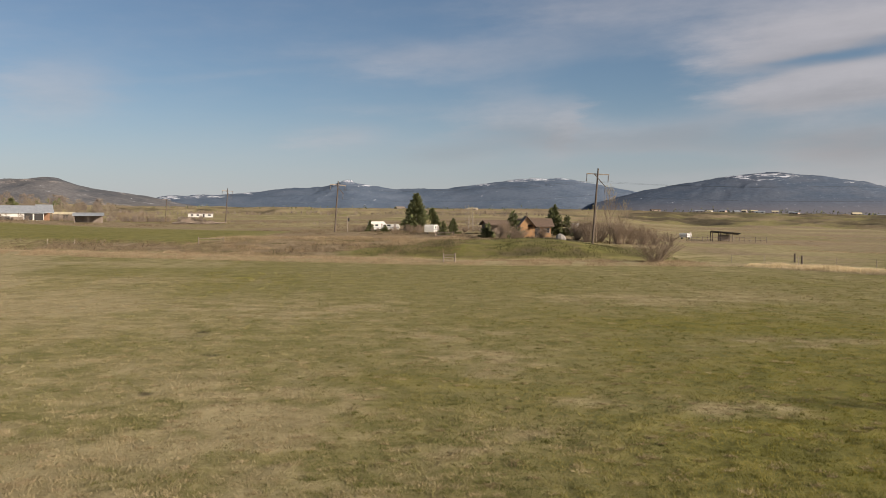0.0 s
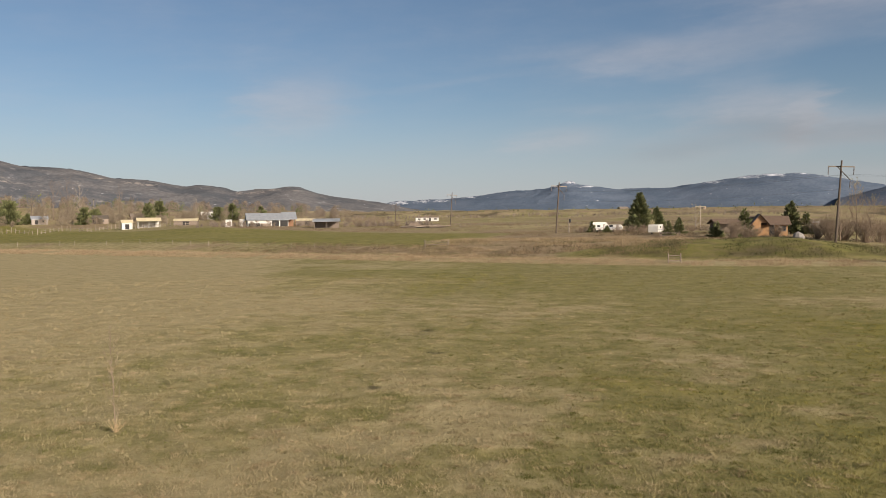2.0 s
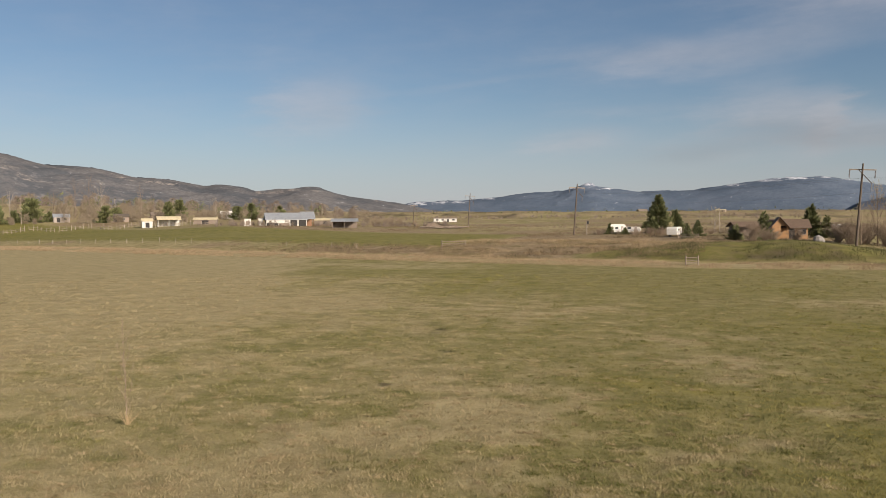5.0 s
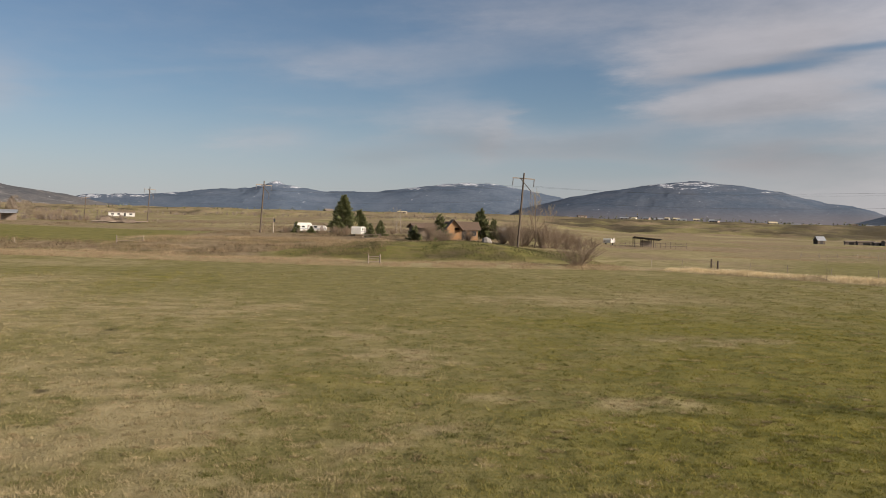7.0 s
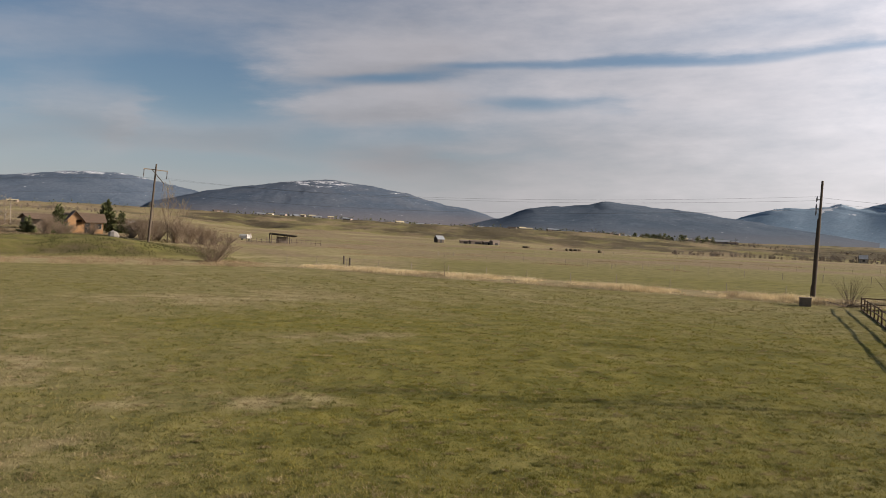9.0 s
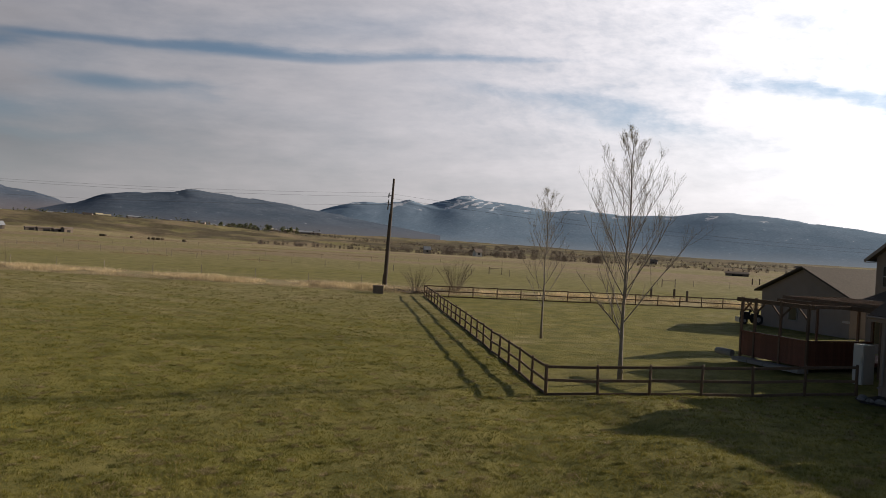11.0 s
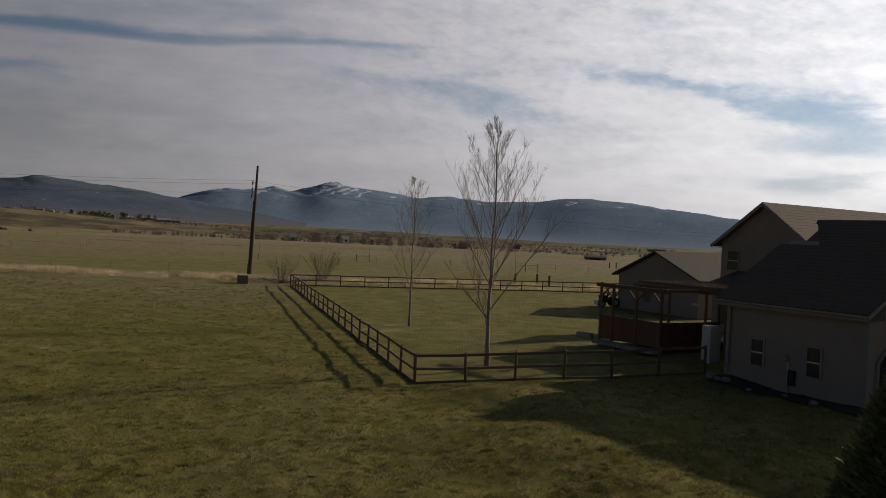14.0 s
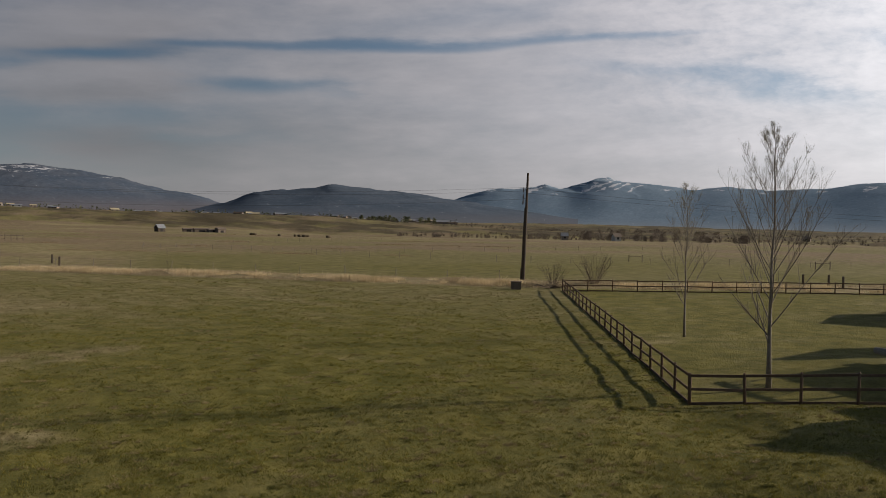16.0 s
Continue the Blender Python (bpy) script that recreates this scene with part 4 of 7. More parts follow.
def plain_pole(place, height, radius, label, mat, top=True, group="", lean=0.0):
    ob = empty("utility_pole", pose(*place, 0, lean, 40), label, "utility pole", group)
    part("pole", Mesh().tube([(0, 0, -0.4), (0, 0, height * 0.5), (0, 0, height)], [radius, radius * 0.85, radius * 0.65], 10), mat, ob)
    if top:
        part("bracket", Mesh().beam((0, 0, height - 0.4), (-0.55, 0, height - 0.3), 0.08, 0.08), mat, ob)
    return ob


def wire(p, q, sag, label="thin grey overhead power wire"):
    m = Mesh()
    p, q = Vector(p), Vector(q)
    pts = [p.lerp(q, i / 16) - Vector((0, 0, 4 * sag * (i / 16) * (1 - i / 16))) for i in range(17)]
    m.tube(pts, [0.010] * 17, 4)
    return lone("power_wire", m, WIRE, label, "wire", "", "overhead wires")


POLE_A, POLE_B, POLE_D, POLE_E = spot(-9.95, 147), spot(7.25, 212), spot(14.33, 318), spot(18.05, 420)
cross_pole(POLE_A, 13.0, -12, "tall leaning brown wooden transmission pole with crossarm")
cross_pole(POLE_B, 12.6, 10, "tall leaning brown wooden transmission pole with crossarm")
cross_pole(POLE_D, 12.4, 14, "tall leaning brown wooden transmission pole with crossarm")
cross_pole(POLE_E, 10.2, 18, "tall leaning brown wooden transmission pole with crossarm")
plain_pole(spot(-2.0, 230), 6.6, 0.13, "pale wooden yard pole beside bare tree", POLE_GREY)
tp = plain_pole(spot(6.4, 215), 3.9, 0.14, "short pale pole carrying a dark transformer drum", POLE_GREY, False)
part("transformer", Mesh().tube([(0.25, 0, 2.6), (0.25, 0, 3.5)], [0.3, 0.3], 10), RUBBER, tp)

POLE_C = (76.1, 57.95, ground_z(76.1, 57.95))
c_pole = empty("utility_pole", pose(*POLE_C, 0.3, 1.6, -54), "dark wooden utility pole with cable riser at meadow corner", "utility pole")
part("pole", Mesh().tube([(0, 0, -0.5), (0, 0, 6), (0, 0, 12.1)], [0.19, 0.16, 0.115], 12), POLE, c_pole)
part("conduit", Mesh().tube([(-0.22, 0.0, 0.0), (-0.2, 0, 6.0), (-0.17, 0, 8.2)], [0.06, 0.06, 0.05], 8), POLE, c_pole, "dark cable riser pipe")
for z_ in (10.2, 9.2):
    part("cutout_bracket", Mesh().beam((-0.1, 0, z_), (-0.42, 0, z_), 0.07, 0.07), POLE, c_pole)
for z_ in (10.25, 9.5, 8.9):
    part("insulator", Mesh().tube([(-0.42, 0, z_ - 0.35), (-0.4, 0, z_ - 0.05), (-0.38, 0, z_ + 0.25)], [0.04, 0.09, 0.03], 8), CERAMIC, c_pole)
part("base_guard", Mesh().tube([(-0.24, 0, 0), (-0.24, 0, 1.4)], [0.11, 0.10], 8), POLE, c_pole)
for dz_a, dz_c, off in ((-1.9, -1.6, -1.8), (-1.9, -2.0, 1.8), (-4.2, -2.9, 1.3)):
    wire((POLE_A[0] + off * 0.98, POLE_A[1] - off * 0.2, POLE_A[2] + 13.0 + dz_a - 0.3), (POLE_C[0] + 0.3, POLE_C[1], POLE_C[2] + 12.1 + dz_c), 1.6)
    wire((POLE_A[0] + off * 0.98, POLE_A[1] - off * 0.2, POLE_A[2] + 13.0 + dz_a - 0.3), (POLE_B[0] + off * 0.98, POLE_B[1], POLE_B[2] + 12.6 + dz_a - 0.3), 0.9)
    wire((POLE_B[0] + off * 0.98, POLE_B[1], POLE_B[2] + 12.6 + dz_a - 0.3), (POLE_D[0] + off * 0.98, POLE_D[1], POLE_D[2] + 12.4 + dz_a - 0.3), 1.3)
for dz_c in (-1.7, -2.2):
    wire((POLE_C[0] + 0.3, POLE_C[1], POLE_C[2] + 12.1 + dz_c), (POLE_C[0] + 74, POLE_C[1] - 56, 9.5 + dz_c), 1.2)
plain_pole((POLE_C[0] + 74, POLE_C[1] - 56, ground_z(POLE_C[0] + 74, POLE_C[1] - 56)), 9.4, 0.13, "slender dark wooden utility pole in far meadow", POLE)


# ---- fences ----
POST = Mesh().tube([(0, 0, -0.3), (0, 0, 1.10), (0, 0, 1.16)], [0.062, 0.055, 0.035], 8).data("post", RAIL, True)


def rail_fence(name, points, gap, label, rails=(1.05, 0.55, 0.06)):
    """Round posts with three rails between them, following points on the ground."""
    ob = empty(name, Matrix.Identity(4), label, "fence", "yard fence", "structure")
    for a, b in zip(points, points[1:]):
        a, b = Vector(a), Vector(b)
        n = max(1, round((b - a).length / gap))
        for i in range(n + (b == Vector(points[-1]))):
            p = a.lerp(b, i / n)
            ob2 = part("post", POST, None, ob)
            ob2.matrix_local = pose(p.x, p.y, ground_z(p.x, p.y), random.uniform(-2, 2), random.uniform(-2, 2), random.uniform(0, 360))
        for i in range(n):
            p, q = a.lerp(b, i / n), a.lerp(b, (i + 1) / n)
            zp, zq = ground_z(p.x, p.y), ground_z(q.x, q.y)
            for h in rails:
                j = random.uniform(-0.025, 0.025)
                part("rail", Mesh().beam((p.x, p.y, zp + h + j), (q.x, q.y, zq + h - j), 0.045, 0.10), RAIL, ob)
    return ob


rail_fence("yard_fence", [YARD_A, YARD_B], 2.45, "brown wooden three-rail fence on round posts along lawn")
rail_fence("yard_fence", [YARD_A, (35.2, 4.3)], 1.95, "brown wooden three-rail fence between lawn and house")
rail_fence("yard_fence", [YARD_B, YARD_C], 2.5, "brown wooden three-rail fence at back of lawn")

THIN_POST = Mesh().tube([(0, 0, -0.2), (0, 0, 1.2)], [0.038, 0.034], 6).data("post", POLE_GREY)
THICK_POST = Mesh().tube([(0, 0, -0.2), (0, 0, 1.2), (0, 0, 1.24)], [0.13, 0.12, 0.08], 9).data("post", POLE)


def wire_fence(points, gap, label, strands=(1.1, 0.75, 0.4), post=None):
    ob = empty("wire_fence", Matrix.Identity(4), label, "fence", "meadow fences", "structure")
    for a, b in zip(points, points[1:]):
        a, b = Vector(a), Vector(b)
        n = max(1, round((b - a).length / gap))
        spots = [a.lerp(b, i / n) for i in range(n + 1)]
        for p in spots:
            part("post", post or THIN_POST, None, ob).matrix_local = pose(p.x, p.y, ground_z(p.x, p.y) - random.uniform(0, 0.25), random.uniform(-4, 4), random.uniform(-4, 4))
        for h in strands:
            pts = [(p.x, p.y, ground_z(p.x, p.y) + h) for p in spots]
            part("strand", Mesh().tube(pts, [0.004] * len(pts), 3), WIRE, ob)
    return ob


wire_fence([(93, 177), (100, 118), (112, 84), (134, 60), (150, 40)], 6.0, "wire fence on thin grey wooden posts in meadow")
wire_fence([(-268, 236), (-172, 195), (-122, 178), (-60, 150)], 6.5, "wire fence on thin grey wooden posts behind ditch")
wire_fence([(38, 112), (49, 96), (62, 72), (72, 58)], 5.0, "wire fence on thin posts in tall dry grass")
wire_fence([(84, 160), (115, 182), (190, 215), (260, 235)], 7.0, "wire fence on thin grey wooden posts in far meadow")
wire_fence([(103, 130), (160, 120), (215, 105)], 7.0, "wire fence on thin grey wooden posts in far meadow")

gate_posts = empty("gate_posts", Matrix.Identity(4), "pair of dark stout posts joined by pipe rail", "gate posts")
for bx, by in ((48.4, 117.0), (46.6, 110.4)):
    part("post", THICK_POST, None, gate_posts).matrix_local = pose(bx, by, ground_z(bx, by))
part("rail", Mesh().tube([(48.4, 117.0, ground_z(48.4, 117) + 0.7), (46.6, 110.4, ground_z(46.6, 110.4) + 0.75)], [0.03, 0.03], 6), WIRE, gate_posts)

for gx, gy in ((135.7, 45.9), (131.5, 76.0)):
    ob = lone("fence_brace", Mesh().tube([(-1.2, 0, -0.2), (-1.2, 0, 1.3)], [0.075, 0.07], 8).tube([(1.2, 0, -0.2), (1.2, 0, 1.3)], [0.075, 0.07], 8).beam((-1.2, 0, 1.0), (1.2, 0, 1.05), 0.06, 0.06), OLDWOOD, "dark braced pair of corner fence posts in meadow", "fence brace", "", "fence braces")
    ob.matrix_world = pose(gx, gy, ground_z(gx, gy), 0, 0, -40)


for gx, gy in ((91.7, 32.8), (93.5, 30.8), (92.4, 29.0), (180.4, 43.7), (183.1, 42.9)):
    ob = lone("fence_post", THICK_POST, None, "dark stout wooden post standing in meadow", "fence post", "", "meadow posts")
    ob.matrix_world = pose(gx, gy, ground_z(gx, gy))


def field_gate(place, turn, length, label, mat):
    ob = empty("field_gate", pose(*place, 0, 0, turn), label, "gate", "field gates")
    for x in (-length / 2, length / 2):
        part("post", Mesh().tube([(x, 0, -0.2), (x, 0, 1.15)], [0.09, 0.08], 8), mat, ob)
    for i in range(3):
        part("rail", Mesh().beam((-length / 2, 0, 0.25 + i * 0.32), (length / 2, 0, 0.25 + i * 0.32), 0.04, 0.08), mat, ob)
    return ob


field_gate((0.8, 110.3, ground_z(0.8, 110.3)), 5, 1.5, "small weathered wooden gate in dry grass", OLDWOOD)
field_gate((-40.1, 147.1, ground_z(-40.1, 147.1)), 10, 4.2, "weathered wooden rail gate beside green plot", OLDWOOD)
field_gate(spot(-0.1, 183), 5, 4.0, "weathered wooden rail gate by young spruces", OLDWOOD)


# ---- buildings ----
def gable(name, m, length, wide, wall, ridge, wall_mat, roof_mat, label, over=0.4, open_side=False, openings=(), group="", category="building"):
    """A building with its ridge along x. openings: (face, along, low, width, height, kind), face 0..3 = front y-, back y+, end x-, end x+."""
    ob = empty(name, m, label, category, group)
    L, W = length / 2, wide / 2
    if open_side:
        for x in np.linspace(-L + 0.1, L - 0.1, max(2, round(length / 4) + 1)):
            for y in (-W + 0.1, W - 0.1):
                part("post", Mesh().box((x - 0.09, y - 0.09, -0.4), (x + 0.09, y + 0.09, wall)), wall_mat, ob)
        part("back_wall", Mesh().box((-L, W - 0.12, 0.0), (L, W - 0.02, wall)), wall_mat, ob)
        part("end_wall", Mesh().box((-L, -W * 0.1, 0), (-L + 0.1, W - 0.14, wall)), wall_mat, ob)
        for x in (-L + 0.02, L - 0.02):
            part("gable_board", Mesh().add([(x, -W, wall), (x, W, wall), (x, 0, ridge - 0.05)], [(0, 1, 2)]), wall_mat, ob)
    else:
        out = Mesh().add([(x, y, zz) for x in (-L, L) for y, zz in ((-W, -0.6), (W, -0.6), (W, wall), (0, ridge), (-W, wall))],
                         [(0, 1, 2, 3, 4), (9, 8, 7, 6, 5)] + [((i + 1) % 5, i, i + 5, (i + 1) % 5 + 5) for i in range(5)])
        part("wall", out, wall_mat, ob)
    slope = (ridge - wall) / W
    for s in (-1, 1):
        e, t = W + over, 0.14
        zl = wall - over * slope
        part("roof", Mesh().add([(x, y, zz) for x in (-L - over, L + over) for y, zz in ((0, ridge + 0.02), (s * e, zl + 0.02), (s * e, zl + 0.02 + t), (0, ridge + 0.02 + t))],
                                [(0, 1, 2, 3), (7, 6, 5, 4), (1, 0, 4, 5), (2, 1, 5, 6), (3, 2, 6, 7), (0, 3, 7, 4)]), roof_mat, ob)
    for face, along, low, w_, h_, kind in openings:
        mat = {"window": GLASS, "door": WHITE, "dark": DARK, "wood": OLDWOOD}[kind]
        if face in (0, 1):
            y = -W - 0.03 if face == 0 else W + 0.03
            lo, hi = (along - w_ / 2, y - 0.03, low), (along + w_ / 2, y + 0.03, low + h_)
            fl, fh = (along - w_ / 2 - 0.09, y - 0.015, low - 0.09), (along + w_ / 2 + 0.09, y + 0.015, low + h_ + 0.09)
        else:
            x = -L - 0.03 if face == 2 else L + 0.03
            lo, hi = (x - 0.03, along - w_ / 2, low), (x + 0.03, along + w_ / 2, low + h_)
            fl, fh = (x - 0.015, along - w_ / 2 - 0.09, low - 0.09), (x + 0.015, along + w_ / 2 + 0.09, low + h_ + 0.09)
        if kind == "window":
            win = part("window", Mesh().box(fl, fh), TRIM, ob)
            part("pane", Mesh().box(lo, hi), GLASS, win)
        else:
            part("door", Mesh().box(lo, hi), mat, ob)
    return ob


# ---- the near house, in axes along (x) and across (y) its garage wall ----
HOUSE = pose(0, 0, 0, 0, 0, 56)


def slab(p, q, r, s, t):
    """A flat piece through four corners, t thick downwards along its normal."""
    p, q, r, s = (Vector(v) for v in (p, q, r, s))
    n = (q - p).cross(s - p).normalized()
    if n.z < 0:
        n = -n
    top = [p, q, r, s]
    return Mesh().add(top + [v - n * t for v in top], [(0, 1, 2, 3), (7, 6, 5, 4), (1, 0, 4, 5), (2, 1, 5, 6), (3, 2, 6, 7), (0, 3, 7, 4)])


def sash_window(parent, lo, hi, axis, out, label=""):
    """Frame, sill, middle bar and two panes set on a wall. axis: the wall's direction; out: outward sign on the other axis."""
    def bx(a0, a1, z0, z1, d0, d1):
        d0, d1 = sorted((lo[1 - axis] + out * d0, lo[1 - axis] + out * d1))
        return Mesh().box((a0, d0, z0), (a1, d1, z1)) if axis == 0 else Mesh().box((d0, a0, z0), (d1, a1, z1))
    a0, a1, z0, z1 = lo[axis], hi[axis], lo[2], hi[2]
    win = part("window", bx(a0 - 0.09, a0, z0 - 0.09, z1 + 0.09, 0, 0.05), TRIM, parent, label)
    part("jamb", bx(a1, a1 + 0.09, z0 - 0.09, z1 + 0.09, 0, 0.05), TRIM, win)
    part("head", bx(a0, a1, z1, z1 + 0.09, 0, 0.05), TRIM, win)
    part("sill", bx(a0, a1, z0 - 0.09, z0, 0, 0.09), TRIM, win)
    mid = (z0 + z1) / 2
    part("meeting_rail", bx(a0, a1, mid - 0.03, mid + 0.03, 0.0, 0.045), WHITE, win)
    part("pane", bx(a0, a1, z0, mid - 0.03, 0.0, 0.015), GLASS, win)
    part("pane", bx(a0, a1, mid + 0.03, z1, 0.0, 0.025), GLASS, win)
    return win


house = empty("house", HOUSE, "taupe two-storey house with brown shingle roofs and garage wing", "house")
G0, G1, N0, N1, NR = 17.05, 22.95, -27.6, -37.9, -32.75
EAVE, RIDGE = 3.95, 7.03
OG = 0.25
# garage wing: side wall, end walls with the doorway left open
part("side_wall", Mesh().box((G0, N0 - 0.2, -0.6), (G1, N0, EAVE)), STUCCO, house)
part("side_wall", Mesh().box((G0, N1, -0.6), (G1, N1 + 0.2, EAVE)), STUCCO, house)
D0, D1, DH, CUT = N0 - 0.55, N0 - 4.4, 2.42, 0.42


def end_panel(x0, x1, outline):
    n = len(outline)
    return Mesh().add([(x0, y, zz) for y, zz in outline] + [(x1, y, zz) for y, zz in outline],
                      [tuple(range(n)), tuple(reversed(range(n, 2 * n)))] + [((i + 1) % n, i, i + n, (i + 1) % n + n) for i in range(n)])


part("gable_wall", end_panel(G0, G0 + 0.2, [(N0 - 0.2, -0.6), (D0, -0.6), (D0, DH - CUT), (D0 - CUT, DH), (D0 - CUT, EAVE + 0.45), (N0 - 0.2, EAVE)]), STUCCO, house)
part("gable_wall", end_panel(G0, G0 + 0.2, [(D0 - CUT, DH), (D1 + CUT, DH), (D1 + CUT, EAVE + 2.15), (D0 - CUT, EAVE + 0.45)]), STUCCO, house)
part("gable_wall", end_panel(G0, G0 + 0.2, [(D1 + CUT, DH), (D1, DH - CUT), (D1, -0.6), (N1 + 0.2, -0.6), (N1 + 0.2, EAVE), (NR, RIDGE - 0.12), (D1 + CUT, EAVE + 2.15)]), STUCCO, house)
# the roof steps back near the house
XC, XS, SC = 22.84, 21.4, 0.673
NS = N0 + 0.5 + (NR - N0 - 0.5) * SC
part("gable_wall", end_panel(G1 - 0.2, G1, [(N0 - 0.2, -0.6), (N1 + 0.2, -0.6), (N1 + 0.2, EAVE), (NS - 0.4, EAVE + 1.5), (NS + 0.3, EAVE + 1.5), (N0 - 0.2, EAVE)]), STUCCO, house)
part("gable_wall", end_panel(XS - 0.4, XS - 0.2, [(N0 - 2.2, EAVE + 1.0), (N1 + 2.2, EAVE + 1.0), (NR, RIDGE - 0.1)]), STUCCO, house)
part("roof_cap", Mesh().box((XC - 0.4, N1 + 2.0, EAVE + 1.2), (G1, NS, EAVE + 1.35)), SHINGLE, house)
part("garage_floor", Mesh().box((G0, N1 + 0.2, -0.5), (G1 - 0.2, N0 - 0.2, 0.02)), CONCRETE, house)
part("garage_door", Mesh().box((G0 + 0.35, D1 - 0.1, -0.3), (G0 + 0.42, D0 + 0.1, DH + 0.3)), DARK, house, "dark garage door set back in its opening")
for k_ in range(4):
    part("door_panel", Mesh().box((G0 + 0.33, D1, 0.08 + k_ * 0.6), (G0 + 0.36, D0, 0.62 + k_ * 0.6)), DARK, house)
# pale trim round the clipped doorway
edge = [(D0, 0.0), (D0, DH - CUT), (D0 - CUT, DH), (D1 + CUT, DH), (D1, DH - CUT), (D1, 0.0)]
for (a, b), (c, d) in zip(edge, edge[1:]):
    part("door_trim", Mesh().beam((G0 - 0.02, a, b), (G0 - 0.02, c, d), 0.14, 0.14), TRIM, house)
part("corner_board", Mesh().box((G0 - 0.025, N0 - 0.12, -0.5), (G0 + 0.12, N0 + 0.025, EAVE - 0.1)), TRIM, house)
part("corner_board", Mesh().box((G1 - 0.12, N0 - 0.12, -0.5), (G1 + 0.025, N0 + 0.025, EAVE - 0.1)), STUCCO, house)
part("wall_lamp", Mesh().tube([(G0 - 0.12, N0 - 2.4, 2.75), (G0 - 0.14, N0 - 2.4, 3.0), (G0 - 0.12, N0 - 2.4, 3.1)], [0.06, 0.10, 0.03], 8), DARK, house)
gs = (RIDGE - EAVE) / (N0 - NR)
OV = 0.5


def shingle_slope(parent, x0, x1, y_eave, z_eave, y_ridge, z_ridge, mat, rows=16):
    """A roof slope laid in overlapping courses."""
    body = part("roof", slab((x0, y_eave, z_eave), (x1, y_eave, z_eave), (x1, y_ridge, z_ridge), (x0, y_ridge, z_ridge), 0.16), mat, parent)
    for i in range(rows):
        s0, s1 = i / rows, (i + 1.06) / rows
        ya, za = y_eave + (y_ridge - y_eave) * s0, z_eave + (z_ridge - z_eave) * s0
        yb, zb = y_eave + (y_ridge - y_eave) * min(s1, 1), z_eave + (z_ridge - z_eave) * min(s1, 1)
        part("shingle_course", slab((x0, ya, za + 0.02), (x1, ya, za + 0.02), (x1, yb, zb + 0.012), (x0, yb, zb + 0.012), 0.02), mat, body)
    return body


ZE = EAVE - OV * gs
ZS = ZE + (RIDGE - ZE) * SC
shingle_slope(house, G0 - OG, G1 + OG, N0 + OV, ZE, NS, ZS, SHINGLE, 16)
upper = part("roof", slab((G0 - OG, NS, ZS), (XS, NS, ZS), (XC, NR, RIDGE), (G0 - OG, NR, RIDGE), 0.16), SHINGLE, house)
for i in range(9):
    a, b = i / 9, min((i + 1.06) / 9, 1.0)
    ya, za, yb, zb = NS + (NR - NS) * a, ZS + (RIDGE - ZS) * a, NS + (NR - NS) * b, ZS + (RIDGE - ZS) * b
    part("shingle_course", slab((G0 - OG, ya, za + 0.02), (XS + (XC - XS) * a, ya, za + 0.02), (XS + (XC - XS) * b, yb, zb + 0.012), (G0 - OG, yb, zb + 0.012), 0.02), SHINGLE, upper)
shingle_slope(house, G0 - OG, XC, N1 - OV, ZE, NR, RIDGE, SHINGLE, 8)
part("fascia", Mesh().box((G0 - OG, N0 + OV, EAVE - OV * gs - 0.22), (G1 + OG, N0 + OV + 0.03, EAVE - OV * gs - 0.02)), STUCCO, house)
part("gutter", Mesh().tube([(G0 - OG, N0 + OV + 0.09, EAVE - OV * gs - 0.08), (G1 + OG, N0 + OV + 0.09, EAVE - OV * gs - 0.05)], [0.045, 0.045], 8), STUCCO, house)
part("soffit", Mesh().box((G0 - OG + 0.02, N0, EAVE - OV * gs - 0.22), (G1 + OG - 0.02, N0 + OV, EAVE - OV * gs - 0.19)), TRIM, house)
part("rake_board", Mesh().beam((G0 - OG - 0.02, N0 + OV, ZE - 0.12), (G0 - OG - 0.02, NR, RIDGE - 0.12), 0.04, 0.14), STUCCO, house)
part("rake_board", Mesh().beam((G0 - OG - 0.02, N1 - OV, ZE - 0.12), (G0 - OG - 0.02, NR, RIDGE - 0.12), 0.04, 0.14), STUCCO, house)
part("rake_board", Mesh().beam((G1 + OG + 0.02, N0 + OV, ZE - 0.12), (G1 + OG + 0.02, NS, ZS - 0.12), 0.04, 0.2), SHINGLE, house)
part("eave_return", Mesh().add([(G0 - OG, N0 + OV, EAVE - OV * gs - 0.2), (G0 - OG, N0 - 0.5, EAVE - OV * gs - 0.2), (G0 - OG, N0 - 0.5, EAVE + 0.1),
                                (G0, N0 + OV, EAVE - OV * gs - 0.2), (G0, N0 - 0.5, EAVE - OV * gs - 0.2), (G0, N0 - 0.5, EAVE + 0.1)],
                               [(0, 1, 2), (5, 4, 3), (0, 3, 4, 1), (1, 4, 5, 2), (2, 5, 3, 0)]), SHINGLE, house)
sash_window(house, (21.2, N0, 1.26), (21.72, N0, 2.23), 0, 1)
sash_window(house, (18.78, N0, 1.2), (19.3, N0, 2.23), 0, 1)
part("downspout", Mesh().tube([(22.78, N0 + 0.08, EAVE - 0.3), (22.78, N0 + 0.08, 1.1), (22.78, N0 + 0.3, 1.0)], [0.045, 0.045, 0.045], 6), TRIM, house)
part("electric_meter", Mesh().tube([(20.15, N0, 1.75), (20.15, N0 + 0.16, 1.72)], [0.12, 0.10], 12), STEEL, house)
part("meter_pipe", Mesh().tube([(20.05, N0 + 0.06, 0.4), (20.05, N0 + 0.06, 1.6)], [0.03, 0.03], 6), STEEL, house)
part("meter_box", Mesh().box((19.75, N0, 0.75), (20.0, N0 + 0.14, 1.3)), DARK, house)

